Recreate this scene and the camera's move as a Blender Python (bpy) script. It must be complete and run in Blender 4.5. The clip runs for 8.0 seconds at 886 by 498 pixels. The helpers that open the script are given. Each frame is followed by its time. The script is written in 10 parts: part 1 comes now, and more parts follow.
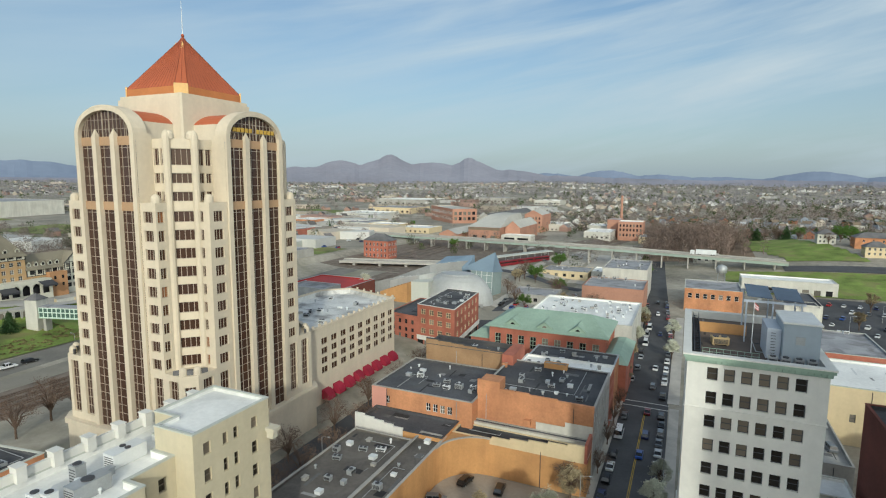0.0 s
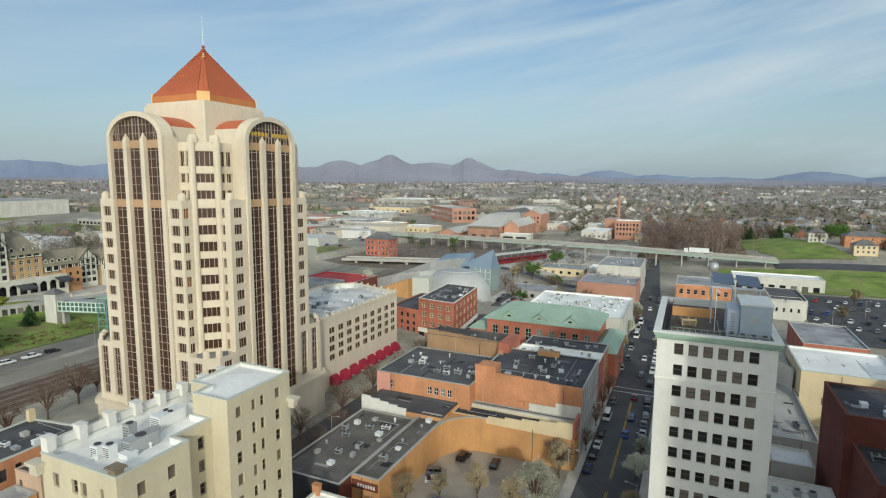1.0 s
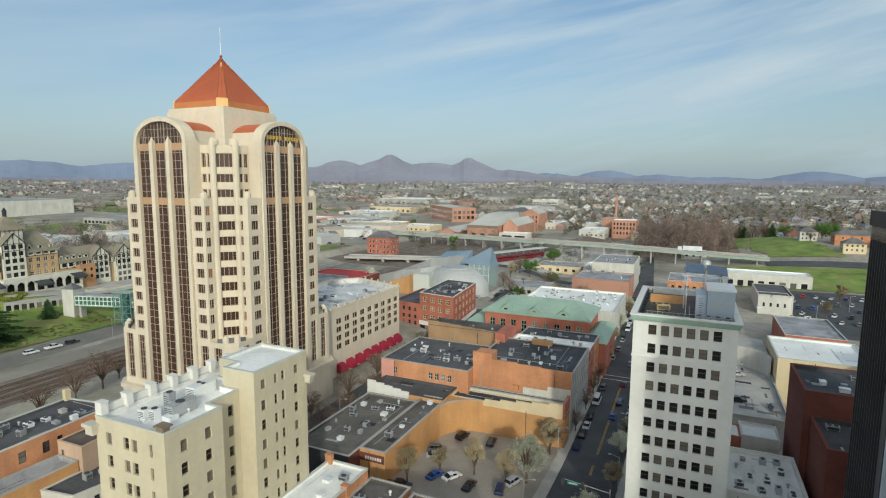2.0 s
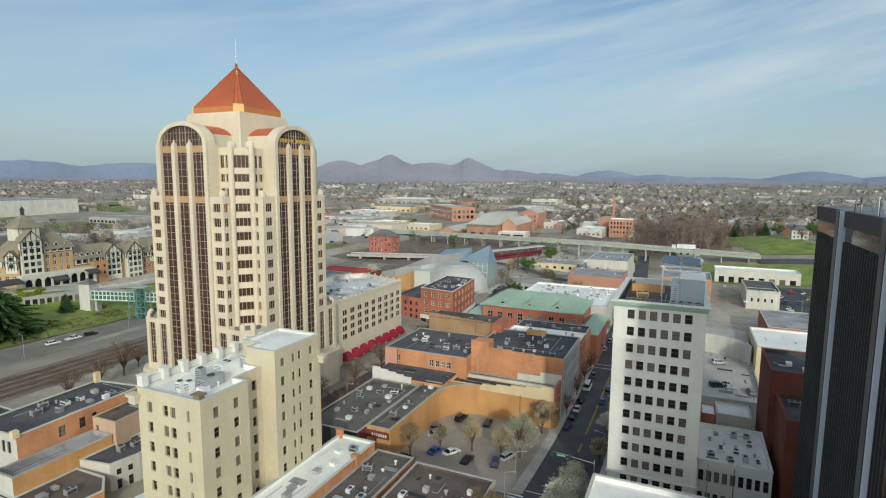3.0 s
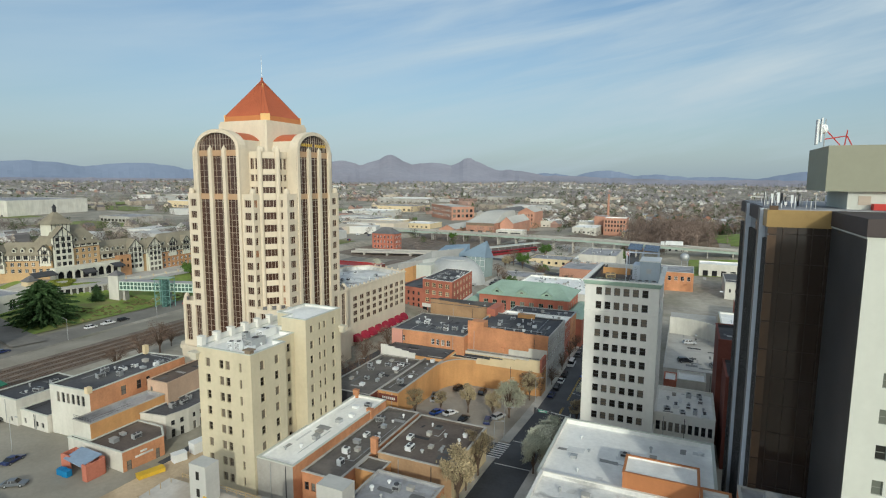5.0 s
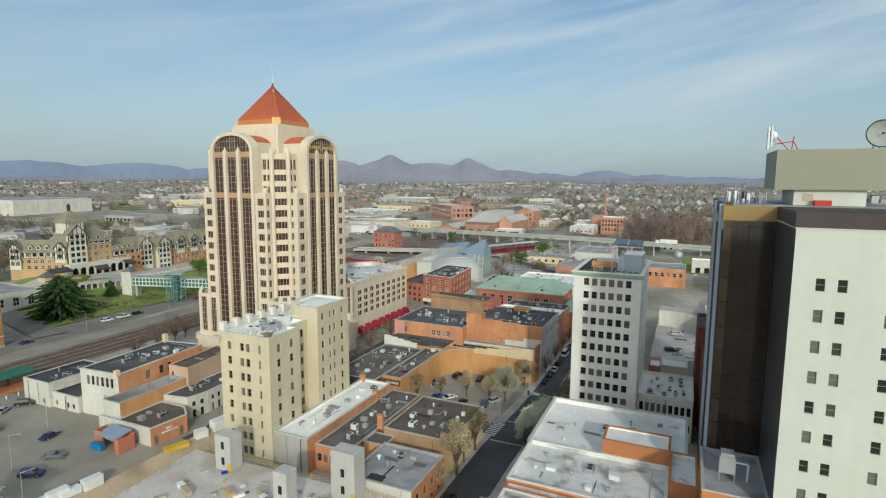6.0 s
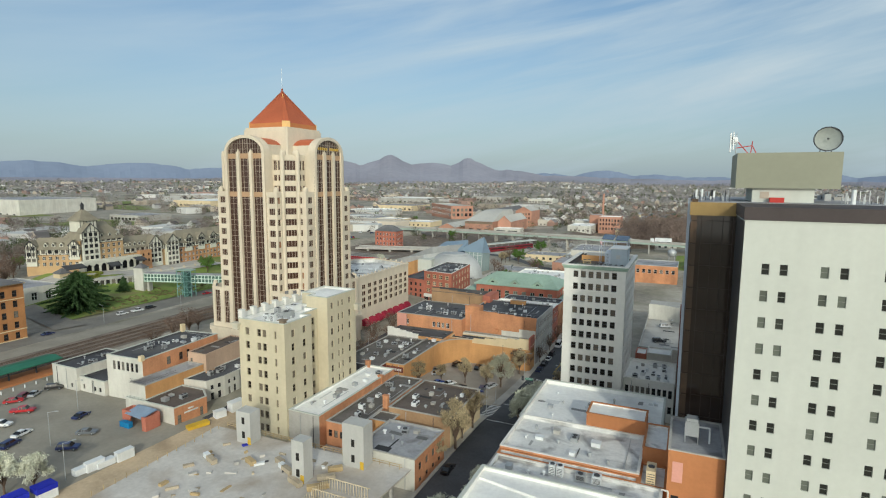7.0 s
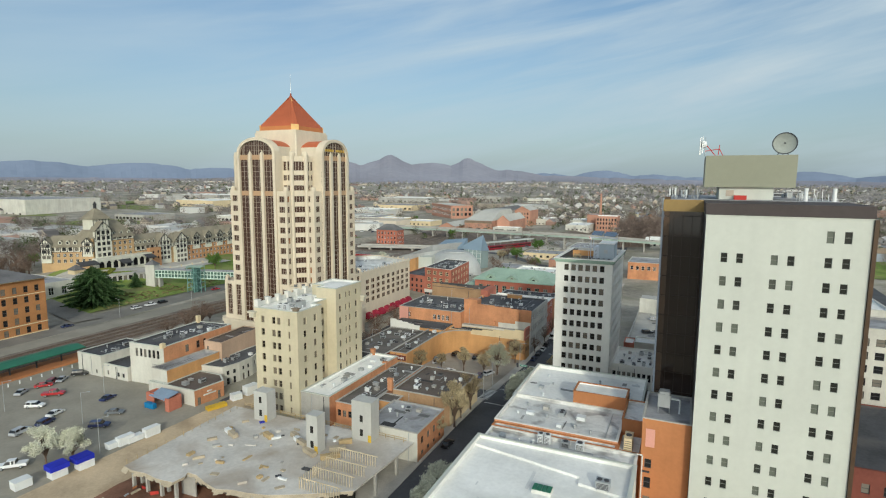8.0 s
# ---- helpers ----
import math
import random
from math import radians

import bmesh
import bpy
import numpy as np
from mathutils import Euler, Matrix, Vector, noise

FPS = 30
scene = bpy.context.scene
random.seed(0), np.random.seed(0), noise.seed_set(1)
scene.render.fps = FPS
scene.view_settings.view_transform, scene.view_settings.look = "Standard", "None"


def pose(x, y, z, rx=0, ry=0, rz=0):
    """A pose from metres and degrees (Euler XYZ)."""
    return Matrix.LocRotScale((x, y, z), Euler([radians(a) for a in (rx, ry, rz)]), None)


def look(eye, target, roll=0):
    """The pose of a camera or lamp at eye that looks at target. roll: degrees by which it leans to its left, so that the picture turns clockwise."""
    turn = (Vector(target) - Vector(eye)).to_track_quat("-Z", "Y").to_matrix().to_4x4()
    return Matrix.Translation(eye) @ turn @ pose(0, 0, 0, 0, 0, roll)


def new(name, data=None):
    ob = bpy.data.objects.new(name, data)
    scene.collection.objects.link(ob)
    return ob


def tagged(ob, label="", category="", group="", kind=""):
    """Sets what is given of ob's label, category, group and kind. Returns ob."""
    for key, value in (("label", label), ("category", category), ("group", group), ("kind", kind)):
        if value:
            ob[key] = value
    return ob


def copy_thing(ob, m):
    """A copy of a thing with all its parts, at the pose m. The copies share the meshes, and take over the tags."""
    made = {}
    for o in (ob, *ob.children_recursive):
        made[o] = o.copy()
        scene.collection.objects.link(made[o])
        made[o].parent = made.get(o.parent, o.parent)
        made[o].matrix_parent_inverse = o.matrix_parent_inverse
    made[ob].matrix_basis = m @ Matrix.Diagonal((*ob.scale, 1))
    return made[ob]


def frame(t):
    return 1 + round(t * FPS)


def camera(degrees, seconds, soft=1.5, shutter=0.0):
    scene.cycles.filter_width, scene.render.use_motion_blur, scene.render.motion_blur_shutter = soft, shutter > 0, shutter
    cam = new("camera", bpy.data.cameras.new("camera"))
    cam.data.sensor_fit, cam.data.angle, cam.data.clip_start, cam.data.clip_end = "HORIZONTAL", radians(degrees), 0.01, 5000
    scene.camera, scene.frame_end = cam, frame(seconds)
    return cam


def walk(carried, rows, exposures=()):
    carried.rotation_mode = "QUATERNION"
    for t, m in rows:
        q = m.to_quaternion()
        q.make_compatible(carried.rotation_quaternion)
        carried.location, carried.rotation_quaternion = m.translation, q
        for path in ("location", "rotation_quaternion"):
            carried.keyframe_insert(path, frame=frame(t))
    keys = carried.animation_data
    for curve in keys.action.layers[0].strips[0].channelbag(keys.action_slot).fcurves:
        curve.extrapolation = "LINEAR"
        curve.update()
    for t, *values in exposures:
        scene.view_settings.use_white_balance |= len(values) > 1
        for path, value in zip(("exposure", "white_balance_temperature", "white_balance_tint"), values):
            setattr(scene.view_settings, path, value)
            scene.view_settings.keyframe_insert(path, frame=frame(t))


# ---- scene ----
# camera: a level flight backwards over the town, lens 78 degrees
cam = camera(78.0, 8.0, 1.15, 0.0)
WAY = radians(23.93)


def station(t):
    """The eye at t seconds, and what it looks at."""
    u = t / 8.0
    s = -91.7 * (u + 0.04 * u * (u - 1))
    yaw, pitch = radians(24.22 - 0.10 * u), radians(-7.18)
    eye = Vector((-math.sin(WAY) * s, math.cos(WAY) * s, 64.3 + 0.0049 * s))
    ahead = Vector((-math.sin(yaw) * math.cos(pitch), math.cos(yaw) * math.cos(pitch), math.sin(pitch)))
    return look(eye, eye + ahead * 10, 0.34)


walk(cam, [(k * 0.5, station(k * 0.5)) for k in range(17)], [(0.0, 0.0, 6150, 2), (8.0, -0.03, 6150, 2)])

# ---- world, sun, exposure ----
SUN_YAW, SUN_EL = radians(29.5), radians(21.0)
world = bpy.data.worlds.new("sky")
scene.world = world
world.use_nodes = True
wn, wl = world.node_tree.nodes, world.node_tree.links
wn.clear()
w_out = wn.new("ShaderNodeOutputWorld")
w_bg = wn.new("ShaderNodeBackground")
w_sky = wn.new("ShaderNodeTexSky")
w_sky.sky_type = "NISHITA"
w_sky.sun_disc = False
w_sky.sun_elevation = SUN_EL
w_sky.sun_rotation = math.pi - SUN_YAW
w_sky.air_density, w_sky.dust_density, w_sky.ozone_density = 1.0, 1.9, 2.0
w_co = wn.new("ShaderNodeTexCoord")
w_map = wn.new("ShaderNodeMapping")
w_map.inputs["Rotation"].default_value = (0.0, 0.0, radians(-24))
w_tilt = wn.new("ShaderNodeMapping")
w_tilt.inputs["Rotation"].default_value = (0.0, radians(11), 0.0)
w_size = wn.new("ShaderNodeMapping")
w_size.inputs["Scale"].default_value = (0.9, 1.1, 8.0)
w_side = wn.new("ShaderNodeSeparateXYZ")
w_more = wn.new("ShaderNodeMapRange")
w_more.inputs["From Min"].default_value, w_more.inputs["From Max"].default_value = -0.5, 0.35
w_more.inputs["To Min"].default_value, w_more.inputs["To Max"].default_value = 0.3, 1.0
w_noise = wn.new("ShaderNodeTexNoise")
w_noise.inputs["Scale"].default_value = 1.7
w_noise.inputs["Detail"].default_value = 7.0
w_noise.inputs["Roughness"].default_value = 0.55
w_noise.inputs["Distortion"].default_value = 0.3
w_ramp = wn.new("ShaderNodeValToRGB")
w_ramp.color_ramp.elements[0].position, w_ramp.color_ramp.elements[0].color = 0.42, (0, 0, 0, 1)
w_ramp.color_ramp.elements[1].position, w_ramp.color_ramp.elements[1].color = 0.70, (1, 1, 1, 1)
w_mul = wn.new("ShaderNodeMath")
w_mul.operation = "MULTIPLY"
w_mix = wn.new("ShaderNodeMixRGB")
w_mix.inputs[2].default_value = (5.3, 5.75, 6.1, 1)
w_bg.inputs["Strength"].default_value = 0.121
wl.new(w_co.outputs["Generated"], w_map.inputs["Vector"])
wl.new(w_map.outputs["Vector"], w_tilt.inputs["Vector"])
wl.new(w_tilt.outputs["Vector"], w_size.inputs["Vector"])
wl.new(w_size.outputs["Vector"], w_noise.inputs["Vector"])
wl.new(w_map.outputs["Vector"], w_side.inputs[0])
wl.new(w_side.outputs["X"], w_more.inputs["Value"])
wl.new(w_noise.outputs["Fac"], w_ramp.inputs["Fac"])
wl.new(w_ramp.outputs["Color"], w_mul.inputs[0])
wl.new(w_more.outputs["Result"], w_mul.inputs[1])
wl.new(w_mul.outputs["Value"], w_mix.inputs[0])
wl.new(w_sky.outputs["Color"], w_mix.inputs[1])
# pale haze towards the horizon
w_sep = wn.new("ShaderNodeSeparateXYZ")
w_hz = wn.new("ShaderNodeMapRange")
w_hz.inputs["From Min"].default_value, w_hz.inputs["From Max"].default_value = 0.0, 0.32
w_hz.inputs["To Min"].default_value, w_hz.inputs["To Max"].default_value = 0.66, 0.05
w_haze = wn.new("ShaderNodeMixRGB")
w_haze.inputs[2].default_value = (3.6, 4.3, 4.9, 1)
wl.new(w_co.outputs["Generated"], w_sep.inputs[0])
wl.new(w_sep.outputs["Z"], w_hz.inputs["Value"])
wl.new(w_hz.outputs["Result"], w_haze.inputs[0])
wl.new(w_mix.outputs["Color"], w_haze.inputs[1])
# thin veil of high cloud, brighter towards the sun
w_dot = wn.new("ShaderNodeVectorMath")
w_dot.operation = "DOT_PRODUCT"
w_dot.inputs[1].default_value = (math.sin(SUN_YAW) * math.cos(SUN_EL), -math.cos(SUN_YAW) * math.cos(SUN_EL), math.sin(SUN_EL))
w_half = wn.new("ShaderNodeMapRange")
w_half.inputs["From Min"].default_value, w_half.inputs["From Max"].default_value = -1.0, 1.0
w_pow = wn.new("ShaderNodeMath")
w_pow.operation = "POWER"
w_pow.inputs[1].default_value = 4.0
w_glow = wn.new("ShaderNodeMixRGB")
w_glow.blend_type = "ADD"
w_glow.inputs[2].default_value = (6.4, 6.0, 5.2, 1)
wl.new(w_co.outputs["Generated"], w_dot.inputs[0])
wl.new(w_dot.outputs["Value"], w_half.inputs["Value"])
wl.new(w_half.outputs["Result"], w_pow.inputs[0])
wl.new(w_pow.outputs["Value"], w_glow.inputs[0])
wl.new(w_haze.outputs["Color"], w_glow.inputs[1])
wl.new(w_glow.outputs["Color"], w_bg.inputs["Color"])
wl.new(w_bg.outputs["Background"], w_out.inputs["Surface"])

sun_data = bpy.data.lights.new("sun", "SUN")
sun_data.energy, sun_data.angle, sun_data.color = 1.85, radians(1.6), (1.0, 0.94, 0.82)
sun = new("sun", sun_data)
sun_from = Vector((math.sin(SUN_YAW) * math.cos(SUN_EL), -math.cos(SUN_YAW) * math.cos(SUN_EL), math.sin(SUN_EL)))
sun.matrix_world = look(sun_from * 300, (0, 0, 0))

# ---- materials ----
MATS = {}


def mat(name, col, rough=0.85, var=0.12, size=1.0, spots=0.0, spot_col=None, streak=0.0, bump=0.1, metal=0.0, island=0.0, objvar=0.0, spec=0.3, spot_size=0.12):
    """A weathered surface: base colour, broad and fine mottling, stains, vertical streaks."""
    m = bpy.data.materials.new(name)
    m.use_nodes = True
    n, l = m.node_tree.nodes, m.node_tree.links
    b = n["Principled BSDF"]
    b.inputs["Roughness"].default_value, b.inputs["Metallic"].default_value = rough, metal
    b.inputs["Specular IOR Level"].default_value = spec
    co = n.new("ShaderNodeTexCoord")
    geo = n.new("ShaderNodeNewGeometry")
    fine = n.new("ShaderNodeTexNoise")
    fine.inputs["Scale"].default_value, fine.inputs["Detail"].default_value = 2.2 / size, 8.0
    fine.inputs["Roughness"].default_value = 0.62
    broad = n.new("ShaderNodeTexNoise")
    broad.inputs["Scale"].default_value, broad.inputs["Detail"].default_value = 0.16 / size, 4.0
    l.new(geo.outputs["Position"], fine.inputs["Vector"])
    l.new(geo.outputs["Position"], broad.inputs["Vector"])
    add = n.new("ShaderNodeMath")
    add.operation = "MULTIPLY_ADD"
    l.new(fine.outputs["Fac"], add.inputs[0])
    add.inputs[1].default_value = 0.55
    l.new(broad.outputs["Fac"], add.inputs[2])
    ramp = n.new("ShaderNodeMapRange")
    ramp.inputs["From Min"].default_value, ramp.inputs["From Max"].default_value = 0.45, 1.1
    ramp.inputs["To Min"].default_value, ramp.inputs["To Max"].default_value = 1 - var * 2.0, 1 + var * 2.0
    l.new(add.outputs["Value"], ramp.inputs["Value"])
    hsv = n.new("ShaderNodeHueSaturation")
    hsv.inputs["Color"].default_value = (*col, 1)
    value = ramp.outputs["Result"]
    for source, amount in (((geo.outputs["Random Per Island"]), island), (None, objvar)):
        if amount:
            if source is None:
                info = n.new("ShaderNodeObjectInfo")
                source = info.outputs["Random"]
            r = n.new("ShaderNodeMapRange")
            r.inputs["To Min"].default_value, r.inputs["To Max"].default_value = 1 - amount, 1 + amount
            l.new(source, r.inputs["Value"])
            mu = n.new("ShaderNodeMath")
            mu.operation = "MULTIPLY"
            l.new(value, mu.inputs[0])
            l.new(r.outputs["Result"], mu.inputs[1])
            value = mu.outputs["Value"]
    if streak:
        mp = n.new("ShaderNodeMapping")
        mp.inputs["Scale"].default_value = (0.5, 0.5, 0.07)
        st = n.new("ShaderNodeTexNoise")
        st.inputs["Scale"].default_value, st.inputs["Detail"].default_value = 0.9, 6.0
        l.new(geo.outputs["Position"], mp.inputs["Vector"])
        l.new(mp.outputs["Vector"], st.inputs["Vector"])
        r = n.new("ShaderNodeMapRange")
        r.inputs["From Min"].default_value, r.inputs["From Max"].default_value = 0.25, 0.75
        r.inputs["To Min"].default_value, r.inputs["To Max"].default_value = 1 - streak, 1.0
        l.new(st.outputs["Fac"], r.inputs["Value"])
        mu = n.new("ShaderNodeMath")
        mu.operation = "MULTIPLY"
        l.new(value, mu.inputs[0])
        l.new(r.outputs["Result"], mu.inputs[1])
        value = mu.outputs["Value"]
    l.new(value, hsv.inputs["Value"])
    colour = hsv.outputs["Color"]
    if spots:
        sp = n.new("ShaderNodeTexNoise")
        sp.inputs["Scale"].default_value, sp.inputs["Detail"].default_value = spot_size / size, 8.0
        sp.inputs["Distortion"].default_value = 0.8
        l.new(geo.outputs["Position"], sp.inputs["Vector"])
        r = n.new("ShaderNodeMapRange")
        r.inputs["From Min"].default_value, r.inputs["From Max"].default_value = 0.5, 0.68
        r.inputs["To Min"].default_value, r.inputs["To Max"].default_value = 0.0, spots
        l.new(sp.outputs["Fac"], r.inputs["Value"])
        mx = n.new("ShaderNodeMixRGB")
        l.new(r.outputs["Result"], mx.inputs[0])
        l.new(colour, mx.inputs[1])
        mx.inputs[2].default_value = (*(spot_col or (col[0] * 0.5, col[1] * 0.5, col[2] * 0.5)), 1)
        colour = mx.outputs["Color"]
    l.new(colour, b.inputs["Base Color"])
    if bump:
        bp = n.new("ShaderNodeBump")
        bp.inputs["Strength"].default_value, bp.inputs["Distance"].default_value = bump, 0.06 * size
        l.new(fine.outputs["Fac"], bp.inputs["Height"])
        l.new(bp.outputs["Normal"], b.inputs["Normal"])
    MATS[name] = m
    return m


def glassy(name, col, rough=0.12, objvar=0.0, blind_or_reflection=None, spec=0.6):
    """Window glass with a dark room behind it; some panes take the colour of pale blinds, or of a painted reflection on
    the tower.
    """
    m = bpy.data.materials.new(name)
    m.use_nodes = True
    n, l = m.node_tree.nodes, m.node_tree.links
    b = n["Principled BSDF"]
    b.inputs["Roughness"].default_value = rough
    b.inputs["Specular IOR Level"].default_value = spec
    b.inputs["Base Color"].default_value = (*col, 1)
    if blind_or_reflection:
        info = n.new("ShaderNodeObjectInfo")
        r = n.new("ShaderNodeMapRange")
        r.inputs["From Min"].default_value, r.inputs["From Max"].default_value = 0.62, 0.72
        mx = n.new("ShaderNodeMixRGB")
        mx.inputs[1].default_value, mx.inputs[2].default_value = (*col, 1), (*blind_or_reflection, 1)
        l.new(info.outputs["Random"], r.inputs["Value"])
        l.new(r.outputs["Result"], mx.inputs[0])
        l.new(mx.outputs["Color"], b.inputs["Base Color"])
    MATS[name] = m
    return m


def paint_by_object(name, rough=0.3, coat=0.4):
    m = bpy.data.materials.new(name)
    m.use_nodes = True
    n, l = m.node_tree.nodes, m.node_tree.links
    b = n["Principled BSDF"]
    info = n.new("ShaderNodeObjectInfo")
    l.new(info.outputs["Color"], b.inputs["Base Color"])
    b.inputs["Roughness"].default_value = rough
    b.inputs["Coat Weight"].default_value = coat
    MATS[name] = m
    return m


cream = mat("cream_concrete", (0.68, 0.59, 0.455), 0.8, 0.06, 2.0, streak=0.10, bump=0.05)
bronze_band = mat("bronze_band", (0.45, 0.29, 0.17), 0.6, 0.1)
brown_brick = mat("brown_brick", (0.39, 0.25, 0.14), 0.9, 0.14, 1.2, spots=0.3, streak=0.12)
red_metal = mat("red_metal_roof", (0.43, 0.115, 0.05), 0.55, 0.10, 2.0, streak=0.0, bump=0.02)
red_metal_dark = mat("red_metal_seam", (0.33, 0.085, 0.04), 0.5, 0.1)
gold_metal = mat("gold_panel", (0.68, 0.42, 0.16), 0.45, 0.08)
copper_band = mat("copper_band", (0.50, 0.19, 0.065), 0.5, 0.1)
tower_glass = glassy("bronze_glass", (0.065, 0.034, 0.024), 0.12, spec=0.4)
# orange reflected light painted as the base colour of some panes
tower_glass_b = glassy("bronze_glass_reflections", (0.05, 0.022, 0.012), 0.1, blind_or_reflection=(0.30, 0.12, 0.045), spec=0.5)
mullion = mat("pale_mullion", (0.42, 0.35, 0.28), 0.6, 0.05)
beige = mat("beige_stucco", (0.60, 0.53, 0.375), 0.85, 0.07, 2.0, streak=0.12, bump=0.05)
beige_trim = mat("beige_trim", (0.56, 0.52, 0.42), 0.85, 0.08)
white_stone = mat("white_stone", (0.77, 0.75, 0.69), 0.8, 0.06, 2.0, streak=0.12, bump=0.04)
white_paint = mat("white_painted_wall", (0.55, 0.56, 0.50), 0.75, 0.04, 2.5, streak=0.07, bump=0.03)
white_brick = mat("white_painted_brick", (0.64, 0.62, 0.55), 0.85, 0.08, 1.5, spots=0.35, spot_col=(0.5, 0.45, 0.38), streak=0.2)
orange_brick = mat("orange_brick", (0.58, 0.275, 0.14), 0.9, 0.16, 1.2, spots=0.35, spot_col=(0.30, 0.13, 0.07), streak=0.18)
tan_brick = mat("tan_painted_brick", (0.61, 0.33, 0.135), 0.9, 0.10, 1.2, spots=0.3, spot_col=(0.36, 0.17, 0.08), streak=0.18)
# red brick of the far halls, with distance haze put into its colour
far_brick = mat("hazed_far_brick", (0.46, 0.245, 0.17), 0.9, 0.1, 2.0)
hotel_brick = mat("warm_orange_brick", (0.42, 0.20, 0.08), 0.9, 0.12, 1.2, streak=0.12)
red_brick = mat("red_brick", (0.46, 0.165, 0.11), 0.9, 0.14, 1.2, spots=0.3, spot_col=(0.22, 0.07, 0.05), streak=0.12)
dark_brick = mat("dark_red_brick", (0.17, 0.055, 0.04), 0.9, 0.14, 1.2, spots=0.3)
bright_brick = mat("bright_orange_brick", (0.47, 0.195, 0.08), 0.85, 0.08, 1.5, streak=0.12)
pink_paint = mat("pink_paint", (0.66, 0.33, 0.26), 0.85, 0.06)
red_paint = mat("red_paint", (0.45, 0.04, 0.03), 0.6, 0.08)
cream_wall = mat("cream_wall", (0.70, 0.57, 0.36), 0.85, 0.06, 2, streak=0.12)
grey_concrete = mat("grey_concrete", (0.44, 0.42, 0.38), 0.9, 0.12, 1.5, spots=0.4, spot_col=(0.30, 0.28, 0.25), streak=0.15)
deck_concrete = mat("fresh_deck_concrete", (0.57, 0.535, 0.485), 0.85, 0.14, 2.0, spots=0.75, spot_col=(0.34, 0.27, 0.20), bump=0.1)
black_roof = mat("black_membrane_roof", (0.085, 0.086, 0.093), 0.9, 0.25, 1.5, spots=0.5, spot_col=(0.14, 0.13, 0.12), bump=0.1, objvar=0.25)
brown_roof = mat("brown_gravel_roof", (0.125, 0.10, 0.085), 0.95, 0.2, 1.5, spots=0.4, spot_col=(0.22, 0.19, 0.165))
white_roof = mat("white_membrane_roof", (0.82, 0.81, 0.77), 0.75, 0.10, 2.0, spots=0.6, spot_col=(0.56, 0.55, 0.52), bump=0.05)
grey_roof = mat("grey_membrane_roof", (0.34, 0.34, 0.35), 0.85, 0.15, 1.5, spots=0.75, spot_col=(0.16, 0.15, 0.15), spot_size=0.2)
green_copper = mat("green_copper", (0.33, 0.44, 0.35), 0.65, 0.10, 1.5, streak=0.1)
green_canopy = mat("green_canopy", (0.035, 0.15, 0.09), 0.6, 0.1)
slate = mat("slate_roof", (0.15, 0.145, 0.145), 0.8, 0.2, 1.0)
brown_shingle = mat("brown_shingle", (0.22, 0.17, 0.12), 0.9, 0.15, 1.0)
dark_glass = glassy("dark_curtain_glass", (0.026, 0.016, 0.011), 0.07, spec=0.55)
bronze_bar = mat("dark_bronze_bar", (0.035, 0.024, 0.018), 0.4, 0.1, bump=0.0)
window_glass = glassy("window_glass", (0.02, 0.02, 0.022), 0.1, blind_or_reflection=(0.20, 0.18, 0.15))
office_glass = glassy("office_window_glass", (0.022, 0.018, 0.014), 0.2, blind_or_reflection=(0.18, 0.15, 0.115), spec=0.25)
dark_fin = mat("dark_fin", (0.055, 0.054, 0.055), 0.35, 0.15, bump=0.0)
steel_rib = mat("grey_steel_rib", (0.52, 0.56, 0.62), 0.5, 0.06, bump=0.0)
brown_band = mat("brown_parapet_band", (0.065, 0.052, 0.05), 0.7, 0.10, 2, bump=0.0)
bronze_panel = mat("bronze_panel", (0.30, 0.20, 0.075), 0.4, 0.12, 2, bump=0.0)
bronze_dark = mat("dark_bronze_panel", (0.075, 0.046, 0.028), 0.35, 0.2, 2, bump=0.0, objvar=0.3)
olive_panel = mat("olive_panel", (0.27, 0.27, 0.20), 0.6, 0.04, 2, bump=0.0)
metal_grey = mat("galvanised_metal", (0.42, 0.43, 0.43), 0.45, 0.12, 0.5, metal=0.35)
metal_dark = mat("dark_metal", (0.06, 0.06, 0.065), 0.5, 0.12, 0.5)
metal_white = mat("white_enamel", (0.72, 0.73, 0.72), 0.5, 0.06, 0.5)
asphalt = mat("asphalt", (0.08, 0.081, 0.086), 0.95, 0.18, 1.5, spots=0.4, spot_col=(0.085, 0.083, 0.083))
lot_asphalt = mat("car_park_asphalt", (0.35, 0.31, 0.255), 0.95, 0.12, 2.0, spots=0.5, spot_col=(0.24, 0.215, 0.18), spot_size=0.09)
old_asphalt = mat("worn_asphalt", (0.295, 0.27, 0.22), 0.95, 0.12, 2.0, spots=0.5, spot_col=(0.21, 0.195, 0.165), spot_size=0.09)
paving = mat("concrete_paving", (0.47, 0.44, 0.39), 0.95, 0.12, 1.0, spots=0.35)
stained_roof = mat("stained_white_roof", (0.68, 0.67, 0.64), 0.8, 0.14, 1.5, spots=0.85, spot_col=(0.26, 0.245, 0.23), spot_size=0.28)
dirt = mat("tan_dirt", (0.50, 0.39, 0.26), 0.98, 0.15, 1.5, spots=0.45, spot_col=(0.26, 0.18, 0.11))
ballast = mat("rail_ballast", (0.185, 0.15, 0.12), 0.98, 0.25, 0.8, spots=0.5, spot_col=(0.24, 0.19, 0.15))
rail_steel = mat("rail_steel", (0.22, 0.17, 0.14), 0.5, 0.1, metal=0.4)
grass = mat("grass", (0.175, 0.215, 0.06), 0.95, 0.3, 2.0, spots=0.8, spot_col=(0.22, 0.175, 0.09))
